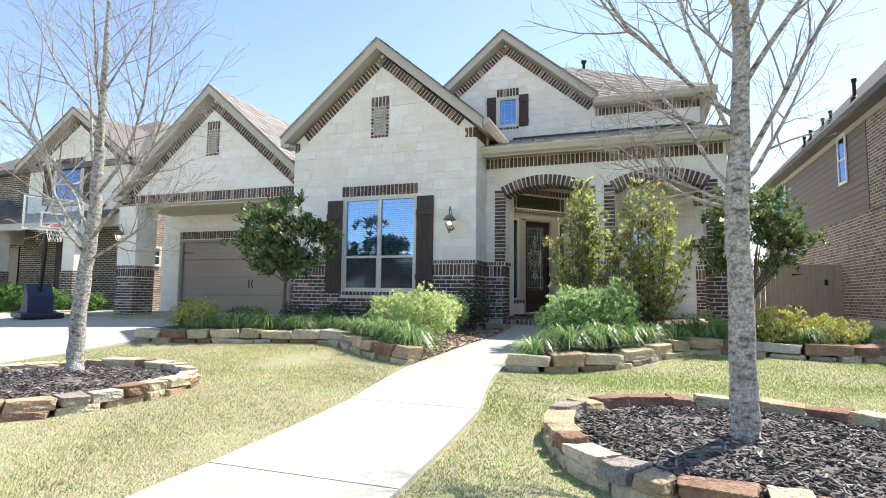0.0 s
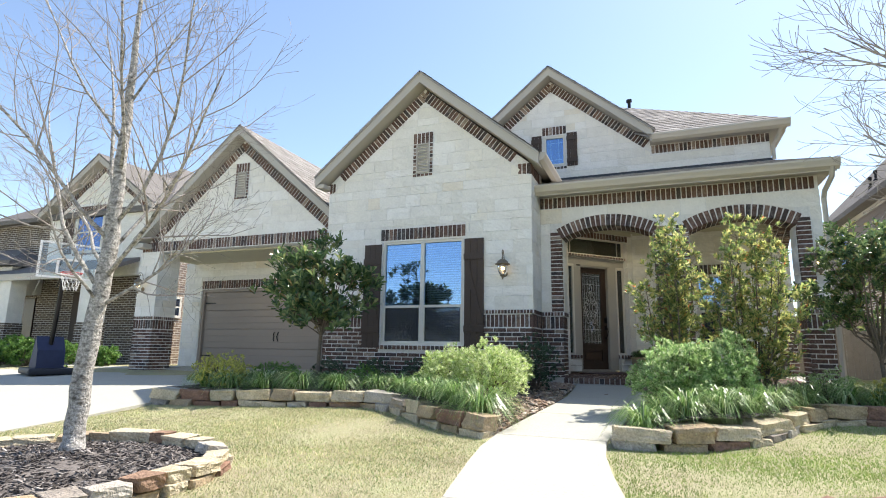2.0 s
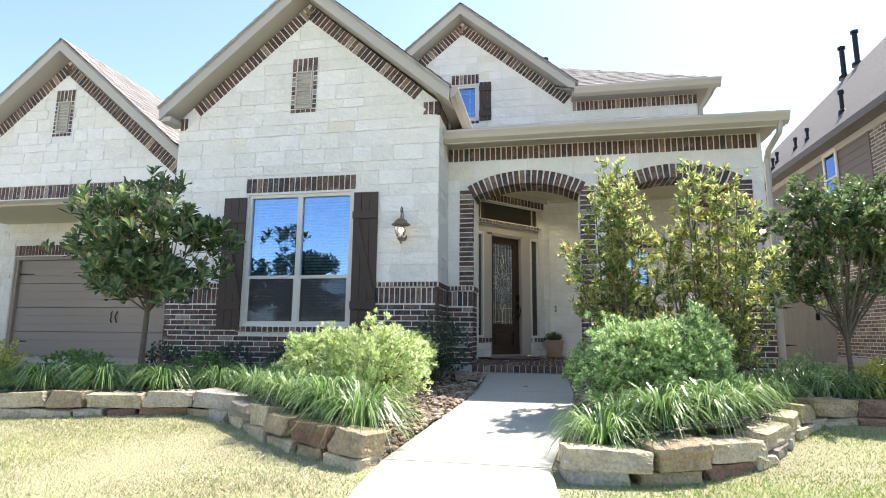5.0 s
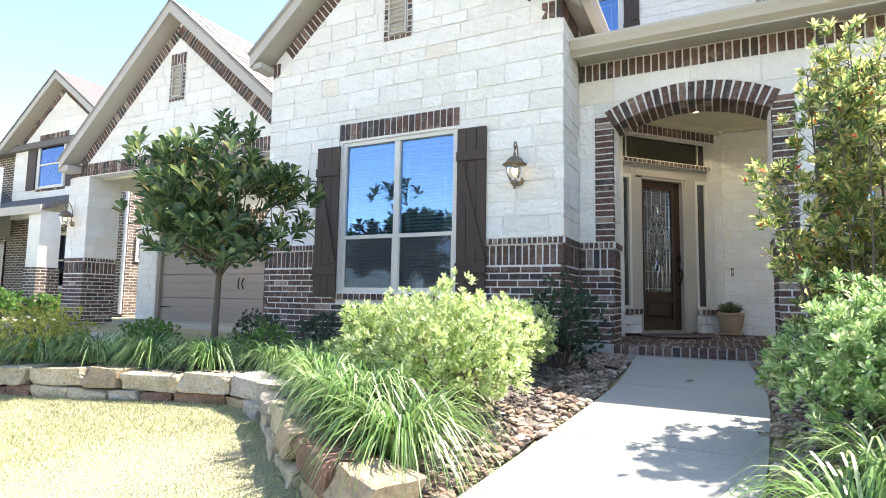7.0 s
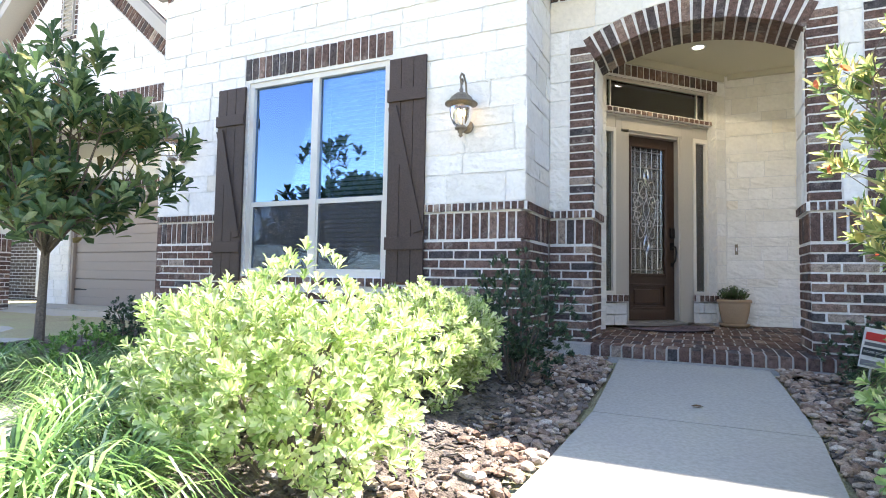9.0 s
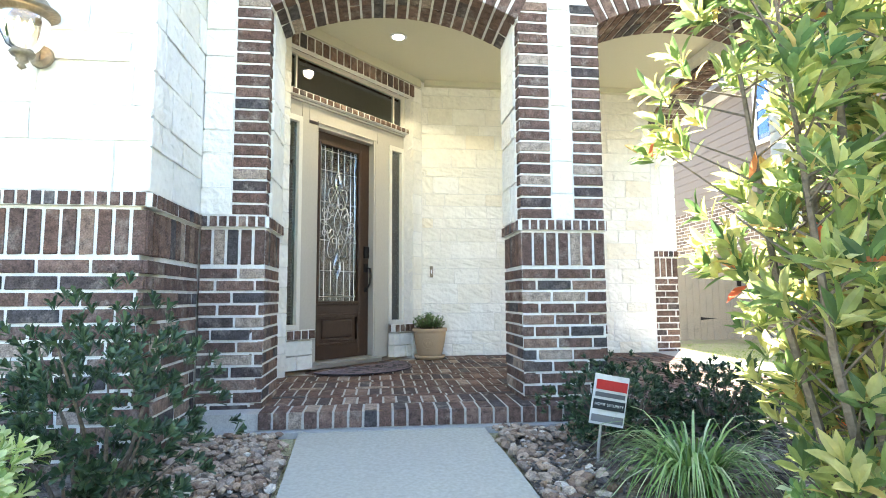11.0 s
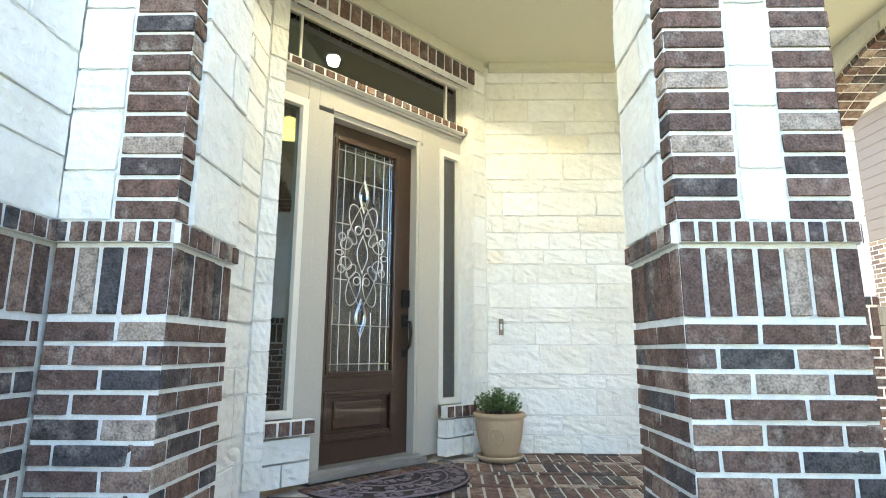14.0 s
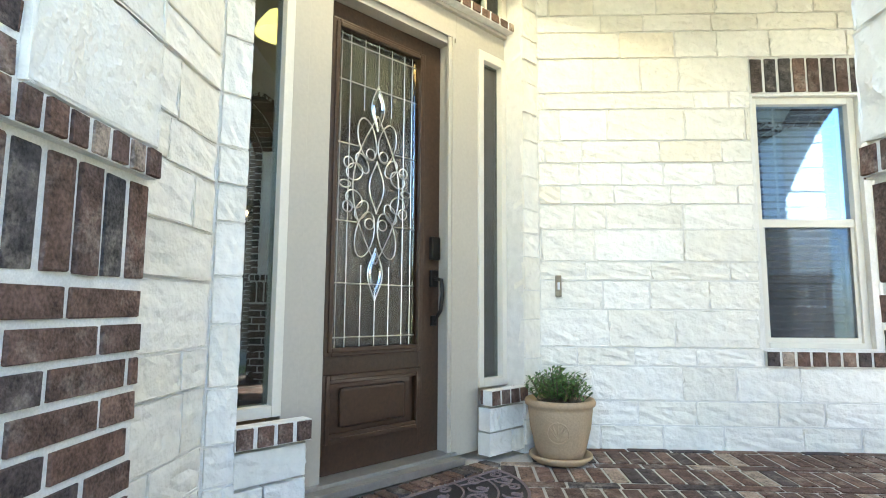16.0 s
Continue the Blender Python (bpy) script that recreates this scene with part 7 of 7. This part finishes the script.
def lawn(name, material, label, n, area, keep, h=(0.010, 0.026)):
    xs_ = rg.uniform(area[0], area[1], n)
    ys_ = rg.uniform(area[2], area[3], n)
    ok = np.array([keep(x, y) for x, y in zip(xs_, ys_)])
    xs_, ys_ = xs_[ok], ys_[ok]
    m = len(xs_)
    zs = np.interp(ys_, [p[0] for p in GROUND], [p[1] for p in GROUND])
    a = rg.uniform(0, math.tau, m)
    hh, w = rg.uniform(h[0], h[1], m), rg.uniform(0.0028, 0.0055, m)
    lx, ly = rg.normal(0, 0.014, m), rg.normal(0, 0.014, m)
    v = np.zeros((m, 3, 3), np.float32)
    v[:, 0] = np.stack([xs_ - w * np.cos(a), ys_ - w * np.sin(a), zs - 0.004], 1)
    v[:, 1] = np.stack([xs_ + w * np.cos(a), ys_ + w * np.sin(a), zs - 0.004], 1)
    v[:, 2] = np.stack([xs_ + lx, ys_ + ly, zs + hh], 1)
    me = bpy.data.meshes.new(name)
    me.from_pydata(v.reshape(-1, 3).tolist(), [], np.arange(m * 3).reshape(-1, 3).tolist())
    me.materials.append(material)
    return tagged(new(name, me), label, kind="stuff")


def ring_free(x, y):
    return all((x - c[0]) ** 2 + (y - c[1]) ** 2 > (c[2] + 0.05) ** 2 for c in (RING_R, RING_L))


WLX, WLY = [p[0] for p in WALL_L], [p[1] for p in WALL_L]
WRX, WRY = [p[0] for p in WALL_R], [p[1] for p in WALL_R]


def on_left(x, y):
    drive = np.interp(y, [-6, 3, 6.6, 9], [-6.6, -6.9, -7.7, -8.2])
    return drive < x < walk_edges(y)[0] - 0.02 and ring_free(x, y) and y < np.interp(x, WLX, WLY) - 0.12


def on_right(x, y):
    return walk_edges(y)[1] + 0.02 < x and ring_free(x, y) and (x > 4.35 or y < np.interp(x, WRX, WRY) - 0.12)


lawn("grass", M_GRASS, "short half-dormant straw and green lawn grass", 220000, (-8.2, -0.4, 1.0, 9.0), on_left)
lawn("grass", M_GRASS_G, "short greener lawn grass", 210000, (-1.0, 6.0, 1.0, 10.0), on_right)
lawn("grass", M_GRASS_G, "short green side yard grass", 30000, (2.75, 6.1, 10.0, 19.0), lambda x, y: (x > 4.35 or y > 13.0))


# ---- neighbours and yard ----
def brick_tex(name, dark=1.0):
    m = bpy.data.materials.new(name)
    m.use_nodes = True
    N, K = m.node_tree.nodes, m.node_tree.links
    b = N["Principled BSDF"]
    geo = N.new("ShaderNodeNewGeometry")
    sep, com, add = N.new("ShaderNodeSeparateXYZ"), N.new("ShaderNodeCombineXYZ"), N.new("ShaderNodeMath")
    K.new(geo.outputs["Position"], sep.inputs[0])
    K.new(sep.outputs[0], add.inputs[0])
    K.new(sep.outputs[1], add.inputs[1])
    K.new(add.outputs[0], com.inputs[0])
    K.new(sep.outputs[2], com.inputs[1])
    t = N.new("ShaderNodeTexBrick")
    t.inputs["Scale"].default_value = 1.0
    t.inputs["Brick Width"].default_value, t.inputs["Row Height"].default_value, t.inputs["Mortar Size"].default_value = 0.27, 0.086, 0.009
    t.inputs["Color1"].default_value, t.inputs["Color2"].default_value = (0.25 * dark, 0.19 * dark, 0.135 * dark, 1), (0.11 * dark, 0.075 * dark, 0.06 * dark, 1)
    t.inputs["Mortar"].default_value = (0.55, 0.52, 0.47, 1)
    K.new(com.outputs[0], t.inputs["Vector"])
    n = N.new("ShaderNodeTexNoise")
    n.inputs["Scale"].default_value = 3.5
    hs, mr = N.new("ShaderNodeHueSaturation"), N.new("ShaderNodeMapRange")
    mr.inputs[3].default_value, mr.inputs[4].default_value = 0.7, 1.35
    K.new(geo.outputs["Position"], n.inputs["Vector"])
    K.new(n.outputs[0], mr.inputs[0])
    K.new(mr.outputs[0], hs.inputs["Value"])
    K.new(t.outputs["Color"], hs.inputs["Color"])
    K.new(hs.outputs[0], b.inputs["Base Color"])
    bp = N.new("ShaderNodeBump")
    bp.inputs["Strength"].default_value, bp.inputs["Distance"].default_value = 0.6, 0.01
    bp.invert = True
    K.new(t.outputs["Fac"], bp.inputs["Height"])
    K.new(bp.outputs[0], b.inputs["Normal"])
    b.inputs["Roughness"].default_value = 0.9
    return m


M_NBRICK = brick_tex("neighbour_brick")
M_DBRICK = brick_tex("neighbour_dark_brick", 0.55)
M_SIDING = mat("taupe_lap_siding", (0.19, 0.155, 0.13), 0.7, vary=0.08, scale=4, fine=60, bump=0.15, color2=(0.17, 0.14, 0.117))
M_FENCE = mat("weathered_cedar", (0.40, 0.345, 0.27), 0.9, vary=0.35, scale=6, fine=50, bump=0.5, color2=(0.30, 0.255, 0.20))


def lap(parent, axis, d, out, a, b, z0, z1, step=0.19):
    """Lap siding boards on a wall at axis = d, facing out."""
    n = round((z1 - z0) / step)
    for k in range(n):
        z = z0 + (z1 - z0) * k / n
        h = (z1 - z0) / n
        prof = [(d, z), (d + out * 0.022, z), (d + out * 0.006, z + h + 0.02), (d, z + h + 0.02)]
        bm = bmesh.new()
        prism(bm, prof, a, b, "y" if axis == "x" else "x")
        part("board", bm, M_SIDING, parent)


def side_window(parent, axis, d, out, a, b, z0, z1):
    """A plain double-hung window on a neighbour's wall."""
    def bx(u0, u1, e0, e1, w0, w1):
        lo, hi = sorted((d + out * e0, d + out * e1))
        return (lo, hi, u0, u1, w0, w1) if axis == "x" else (u0, u1, lo, hi, w0, w1)
    # black sheet stands for the dark interior, no room is built behind it
    wn_ = part("window", boxed(*bx(a, b, -0.02, 0.012, z0, z1)), M_BLACK, parent)
    bm = bmesh.new()
    for s in ((a - 0.07, a + 0.02, z0 - 0.07, z1 + 0.07), (b - 0.02, b + 0.07, z0 - 0.07, z1 + 0.07), (a + 0.02, b - 0.02, z1 - 0.02, z1 + 0.07), (a + 0.02, b - 0.02, z0 - 0.07, z0 + 0.02), (a + 0.02, b - 0.02, (z0 + z1) / 2 - 0.025, (z0 + z1) / 2 + 0.025)):
        box(bm, *bx(s[0], s[1], 0.0125, 0.045, s[2], s[3]))
    part("frame", bm, M_WINFRAME, wn_)
    part("pane", boxed(*bx(a + 0.02, b - 0.02, 0.0125, 0.02, z0 + 0.02, z1 - 0.02)), M_GLASS_N, wn_)


# bluish reflection colour imitates sky mirrored in the neighbours' panes
M_GLASS_N = glass("neighbour_window_glass", 0.28, (0.6, 0.65, 0.7), (0.36, 0.5, 0.85))


def hip(parent, x0, x1, y0, y1, z, rise, over=0.4):
    x0, x1, y0, y1 = x0 - over, x1 + over, y0 - over, y1 + over
    h = min(x1 - x0, y1 - y0) / 2
    if x1 - x0 < y1 - y0:
        r0, r1 = ((x0 + x1) / 2, y0 + h), ((x0 + x1) / 2, y1 - h)
    else:
        r0, r1 = (x0 + h, (y0 + y1) / 2), (x1 - h, (y0 + y1) / 2)
    vs = [(x0, y0, z), (x1, y0, z), (x1, y1, z), (x0, y1, z), (*r0, z + rise), (*r1, z + rise)] + [(x0, y0, z - 0.18), (x1, y0, z - 0.18), (x1, y1, z - 0.18), (x0, y1, z - 0.18)]
    if x1 - x0 < y1 - y0:
        fs = [(0, 1, 4), (1, 2, 5, 4), (2, 3, 5), (3, 0, 4, 5)]
    else:
        fs = [(0, 1, 5, 4), (1, 2, 5), (2, 3, 4, 5), (3, 0, 4)]
    fs += [(0, 6, 7, 1), (1, 7, 8, 2), (2, 8, 9, 3), (3, 9, 6, 0), (6, 9, 8, 7)]
    roof_ = raw("roof", vs, fs, M_ROOFTEX, parent, "grey-brown shingle roof")
    return roof_


M_ROOFTEX = mat("far_shingles", (0.20, 0.187, 0.175), 0.95, vary=0.28, scale=2.5, fine=26, bump=0.8, bump_d=0.02, color2=(0.155, 0.145, 0.135), spec=0.05)

# house on the right, seen along its side
NX = 6.55
hr = thing("house", "two-storey brown brick and siding house next door", "house", (0, 0, 0), group="neighbouring houses")
part("wall", boxed(NX, 16, 9.5, 30, -0.5, 2.75), M_NBRICK, hr, "brown brick lower wall")
part("wall", boxed(NX, 16, 9.5, 17.4, 2.751, 5.36), M_NBRICK, hr)
part("wall", boxed(NX + 0.03, 16, 17.401, 30, 2.751, 5.36), M_SIDING, hr)
sid = part("siding", boxed(NX + 0.02, NX + 0.029, 17.5, 30, 2.76, 5.36), M_SIDING, hr, "taupe lap siding")
lap(sid, "x", NX + 0.02, -1, 17.5, 30, 2.76, 5.3)
part("corner_board", boxed(NX - 0.02, NX + 0.03, 17.401, 17.5, 2.751, 5.34), M_SIDING, hr)
part("frieze", boxed(NX - 0.03, NX + 0.02, 9.5, 30, 5.16, 5.32), M_TRIM, hr)
f = Face((NX, 30), (-1, 0), hr)
f.soldiers(12.6, 20.4, 2.66, 2.76, 0.2, 0.01)
hip(hr, NX, 18, 9.5, 30, 5.5, 6.7)
side_window(hr, "x", NX, -1, 18.92, 19.5, 3.85, 5.2)
side_window(hr, "x", NX, -1, 25.9, 26.9, 3.75, 5.2)
for run, y, hp, r in ((0.3, 22.6, 0.35, 0.04), (0.6, 23.0, 0.35, 0.04), (0.6, 21.6, 0.35, 0.04), (0.6, 20.8, 0.35, 0.04), (0.7, 19.0, 0.6, 0.05), (4.5, 26.2, 1.25, 0.09), (4.8, 25.8, 1.35, 0.09)):
    at_ = (NX - 0.4 + run, y, 5.5 + run * 1.1)
    part("vent_pipe", lathe(bmesh.new(), [(r * 2.2, -0.1), (r * 2.0, 0.04), (r, 0.08), (r, hp - 0.1), (r * 1.5, hp - 0.1), (r * 1.5, hp), (r * 0.5, hp + 0.01)], 10, at_), M_BLACK, hr)
part("footing", boxed(NX - 0.05, NX - 0.001, 9.5, 30, -0.5, -0.12), M_CONCDARK, hr)

# house on the left, beyond the driveway
hl = thing("house", "two-storey stone and brick house beyond the driveway", "house", (0, 0, 0), group="neighbouring houses")
NLY, NGX, NGT, NGS = 15.95, -20.3, 7.66, 0.70
part("wall", boxed(-27, -17.0, NLY, 28, -0.5, 2.9), M_DBRICK, hl, "dark brick lower wall")
part("wall", boxed(-27, -17.0, NLY, 28, 2.901, 5.4), M_DBRICK, hl)
bm = bmesh.new()
prism(bm, [(NGX - 2.75, 2.9), (NGX + 2.75, 2.9), (NGX + 2.75, NGT - 0.3 - NGS * 2.75), (NGX, NGT - 0.3), (NGX - 2.75, NGT - 0.3 - NGS * 2.75)], NLY - 0.25, NLY - 0.001)
gw = part("gable_wall", bm, M_STONE_J, hl, "white stone gable")
f = Face((0, NLY - 0.25), (0, -1), gw)
f.stones(NGX - 2.75, NGX + 2.75, 2.9, 7.4, holes=[(-21.6, -19.9, 3.75, 5.75)], below=lambda u: NGT - 0.6 - NGS * abs(u - NGX), rows=(0.3, 0.36), length=(0.6, 1.1), out=0.01)
f.slant((NGX - 2.7, NGT - 0.32 - NGS * 2.7), (NGX - 0.05, NGT - 0.35), 0.25, 1, 0.012, step=0.13)
f.slant((NGX + 0.05, NGT - 0.35), (NGX + 2.7, NGT - 0.32 - NGS * 2.7), 0.25, 1, 0.012, step=0.13)
f.soldiers(-21.6, -19.9, 5.46, 5.74, 0.12, 0.012)
f.soldiers(-21.6, -19.9, 3.76, 3.86, 0.12, 0.02)
for sgn in (-1, 1):
    bm = bmesh.new()
    prism(bm, [(NGX, NGT), (NGX + sgn * 3.1, NGT - NGS * 3.1), (NGX + sgn * 3.1, NGT - NGS * 3.1 - 0.24), (NGX, NGT - 0.24)], NLY - 0.62, NLY - 0.58)
    part("barge_board", bm, M_TRIM, hl)
    bm = bmesh.new()
    prism(bm, [(NGX, NGT - 0.18), (NGX + sgn * 3.05, NGT - 0.18 - NGS * 3.05), (NGX + sgn * 3.05, NGT - 0.21 - NGS * 3.05), (NGX, NGT - 0.21)], NLY - 0.579, NLY - 0.2)
    part("soffit", bm, M_TRIM, hl)
    bm = bmesh.new()
    prism(bm, [(NGX, NGT + 0.06), (NGX + sgn * 3.15, NGT + 0.06 - NGS * 3.15), (NGX + sgn * 3.15, NGT - 0.01 - NGS * 3.15), (NGX, NGT - 0.01)], NLY - 0.64, NLY + 5)
    part("gable_roof", bm, M_ROOFTEX, hl)
hip(hl, -27, -17, NLY, 28, 5.45, 3.6)
hip(hl, -29.5, -23.5, NLY - 1.2, 20, 3.5, 1.5, 0.3)
part("wall", boxed(-29.5, -23.5, NLY - 1.2, 20, 2.3, 3.3), M_STONE_J, hl, "white stone upper porch wall")
side_window(hl, "y", NLY - 0.25, -1, -21.45, -20.05, 3.92, 5.42)
for x in (-22.15, -19.85):
    part("shutter", boxed(x, x + 0.5, NLY - 0.31, NLY - 0.265, 3.85, 5.5), M_SHUTTER, hl)
side_window(hl, "y", NLY, -1, -20.9, -19.9, 0.6, 2.3)
part("shutter", boxed(-21.5, -21.05, NLY - 0.05, NLY - 0.001, 0.5, 2.35), M_SHUTTER, hl)
part("porch_door", boxed(-24.6, -23.7, NLY - 0.06, NLY - 0.001, -0.3, 2.2), M_DOOR, hl, "dark brown door in the porch")
bm = bmesh.new()
prism(bm, [(NLY - 1.9, 2.85), (NLY - 0.27, 3.55), (NLY - 0.27, 3.40), (NLY - 1.9, 2.70)], -26.5, -17.9, "x")
part("porch_roof", bm, M_ROOFTEX, hl)
part("porch_fascia", boxed(-26.5, -17.9, NLY - 1.94, NLY - 1.901, 2.62, 2.86), M_TRIM, hl)
for x in (-18.3, -22.6):
    part("porch_column", boxed(x - 0.3, x + 0.3, NLY - 1.85, NLY - 1.3, 1.1, 2.7), M_STONE_J, hl)
    part("column_base", boxed(x - 0.33, x + 0.33, NLY - 1.88, NLY - 1.27, -0.4, 1.099), M_DBRICK, hl)
part("downspout", tube(bmesh.new(), [(-16.95, NLY - 0.06, 5.5), (-16.95, NLY - 0.06, -0.2)], 0.05, 6), M_WHITE, hl, "white downspout")
part("wall", boxed(-17.0, -16.93, NLY + 0.02, 28, -0.5, 5.55), M_NBRICK, hl, "brown brick side wall")
side_window(hl, "x", -16.93, 1, 16.3, 16.75, 1.45, 2.1)
side_window(hl, "x", -16.93, 1, 17.2, 17.65, 1.45, 2.1)
for i in range(2):
    part("roof_vent", lathe(bmesh.new(), [(0.12, -0.5), (0.12, 0.3), (0.2, 0.32), (0.2, 0.42), (0.05, 0.5)], 10, (-18.0 - 0.45 * i, 19.2 + 0.3 * i, 6.7 + 0.3 * i)), M_BLACK, hl)
for i, (x, y, r) in enumerate(((-17.6, 13.0, 0.55), (-18.9, 12.8, 0.6), (-20.2, 13.0, 0.6), (-21.6, 12.9, 0.6), (-16.9, 13.9, 0.45), (-19.6, 11.9, 0.5))):
    shrub("boxwood", "rounded green boxwood before the neighbouring house", "shrub", (x, y, -0.33), (r, r * 0.9, r * 0.72), 330, 7, 0.09, 0.05, L_BOX, 80 + i, group="neighbour's boxwoods", lump=0.35)

# wooden fence with gate between the houses
fence = thing("fence", "weathered cedar plank fence with a gate", "fence", (2.62, 19.8, -0.3))
me = None
for i in range(27):
    x = 0.07 + i * 0.146
    hgt = 1.75
    if me is None:
        o = part("plank", boxed(-0.069, 0.069, 0, 0.02, 0, hgt, bevel=0.004), M_FENCE, fence)
        me = o.data
    else:
        o = new("plank", me)
        o.parent = fence
    o.matrix_basis = pose(x, 0, (i * 37 % 5) * 0.006, 0, 0, 0)
for z in (0.3, 1.45):
    part("rail", boxed(0, 3.93, 0.021, 0.06, z, z + 0.09), M_FENCE, fence)
for z in (0.45, 1.45):
    part("gate_hinge", prism(bmesh.new(), [(2.63, z - 0.03), (2.63, z + 0.03), (2.98, z)], -0.012, -0.001), M_BLACK, fence, "black strap hinge")
part("gate_latch", boxed(3.47, 3.56, -0.03, -0.001, 1.12, 1.3, bevel=0.006), M_BLACK, fence)

# portable basketball hoop on the driveway
hoop = thing("basketball_hoop", "portable basketball hoop with clear backboard on driveway", "basketball hoop", (-14.98, 10.96, gz(0, 10.96) + 0.026), -22.6)
bm = boxed(-0.75, 0.55, -0.5, 0.5, 0.0, 0.16, bevel=0.06)
part("base", bm, mat("black_plastic", (0.02, 0.022, 0.03), 0.5, vary=0.1), hoop)
part("pole", tube(bmesh.new(), [(-0.2, 0, 0.12), (0.15, 0, 1.4), (0.35, 0, 2.5)], 0.055, 8), M_BLACK, hoop)
part("ball_guard", prism(bmesh.new(), [(-0.62, 0.16), (0.2, 0.16), (0.15, 0.6), (-0.2, 0.95)], -0.3, 0.3), mat("navy_cover", (0.02, 0.03, 0.08), 0.6, vary=0.1), hoop, "navy pole cover")
for z in (2.55, 3.1):
    part("arm", tube(bmesh.new(), [(0.33, -0.12, z - 0.35), (0.85, -0.12, z)], 0.025, 6), M_BLACK, hoop)
bb = part("backboard", boxed(0.88, 0.90, -0.66, 0.66, 2.40, 3.25), glass("acrylic_board", 0.02, (0.88, 0.91, 0.93)), hoop, "clear acrylic backboard")
bb.visible_shadow = False
bm = bmesh.new()
for s in ((-0.69, -0.64, 2.37, 3.28), (0.64, 0.69, 2.37, 3.28), (-0.64, 0.64, 3.23, 3.28), (-0.64, 0.64, 2.37, 2.42), (-0.30, -0.25, 2.45, 2.88), (0.25, 0.30, 2.45, 2.88), (-0.25, 0.25, 2.83, 2.88), (-0.25, 0.25, 2.45, 2.50)):
    box(bm, 0.905, 0.925, s[0], s[1], s[2], s[3])
part("board_frame", bm, M_WHITE, hoop)
M_RED = mat("red_rim", (0.45, 0.03, 0.03), 0.5, vary=0.1)
part("rim", tube(bmesh.new(), [(1.17 + 0.23 * math.cos(t), 0.23 * math.sin(t), 2.50) for t in np.linspace(0, math.tau, 24)], 0.012, 6, False), M_RED, hoop)
bm = bmesh.new()
for k in range(12):
    t0 = math.tau * k / 12
    for s in (-1, 1):
        tube(bm, [(1.17 + 0.23 * (1 - 0.4 * u) * math.cos(t0 + s * u * 0.8), 0.23 * (1 - 0.4 * u) * math.sin(t0 + s * u * 0.8), 2.49 - 0.42 * u) for u in (0, 0.35, 0.7, 1)], 0.005, 3)
part("net", bm, M_WHITE, hoop)

# houses over the road, met only in the window glass
for i, (x, w, h) in enumerate(((-26, 14, 3.4), (-8, 13, 3.2), (9, 14, 5.4), (27, 14, 3.4))):
    ho = thing("house", "plain brick house across the street", "house", (0, 0, 0), group="houses across the street")
    part("wall", boxed(x - w / 2, x + w / 2, -52, -40, -1.1, h - 0.4), M_NBRICK, ho)
    hip(ho, x - w / 2, x + w / 2, -52, -40, h - 0.3, 2.4)
sl = thing("street_lamp", "tall street lamp across the street", "street lamp", (-3.6, -18, -1.0))
part("pole", tube(bmesh.new(), [(0, 0, 0), (0, 0, 7.2), (0.3, 0.1, 7.8), (1.3, 0.4, 8.0)], [0.09, 0.06, 0.05, 0.04], 8), M_WHITE, sl)
part("lamp_head", boxed(1.2, 1.8, 0.3, 0.5, 7.93, 8.05, bevel=0.03), M_WHITE, sl)

# ---- porch paving ----
rnd = random.Random(12)
slope_a = math.atan2(0.05, 3.15)


def paver(x0, x1, y0, y1):
    c = Vector(((x0 + x1) / 2, (y0 + y1) / 2, 0))
    if (c - face_o).dot(dn) < 0.03 or (c.x < -2.34 and c.y > 13.55):
        return
    ob = new("brick", rnd.choice(BRICKS))
    ob.matrix_world = Matrix.Translation((c.x, c.y, fz(c.y) - 0.024 + rnd.uniform(-0.0015, 0.0025))) @ Matrix.Rotation(slope_a, 4, "X") @ Matrix.Diagonal((x1 - x0 - 0.017, y1 - y0 - 0.017, 0.05, 1))
    ob.parent = floor_porch


y = 12.84
n = round((2.60 + 2.2) / 0.10)
for k in range(n):
    paver(-2.20 + k * 0.10, -2.10 + k * 0.10, y, y + 0.22)
    ob = new("brick", rnd.choice(BRICKS))
    ob.matrix_world = pose(-2.15 + k * 0.10, 12.845, -0.216) @ Matrix.Diagonal((0.083, 0.05, 0.105, 1))
    ob.parent = floor_porch
y += 0.22
row = 0
while y < 15.98:
    if row % 2 == 0:
        x = -2.35 + rnd.uniform(0, 0.05)
        while x < 2.18:
            paver(x, min(x + 0.096, 2.18), y, min(y + 0.262, 15.995))
            x += 0.096
        y += 0.262
    else:
        x = -2.35 - rnd.uniform(0, 0.2)
        while x < 2.18:
            paver(max(x, -2.35), min(x + 0.27, 2.18), y, min(y + 0.086, 15.995))
            x += 0.27
        y += 0.086
    row += 1
# header course along the door sill
for k in range(20):
    u = OPEN0 + 0.3 + k * 0.075
    if u > 0.66:
        break
    c = DC + du * u + dn * 0.165
    ob = new("brick", rnd.choice(BRICKS))
    ob.matrix_world = Matrix.Translation((c.x, c.y, fz(c.y) - 0.014)) @ Matrix((du, -dn, Vector((0, 0, 1)))).transposed().to_4x4() @ Matrix.Diagonal((0.062, 0.12, 0.05, 1))
    ob.parent = floor_porch
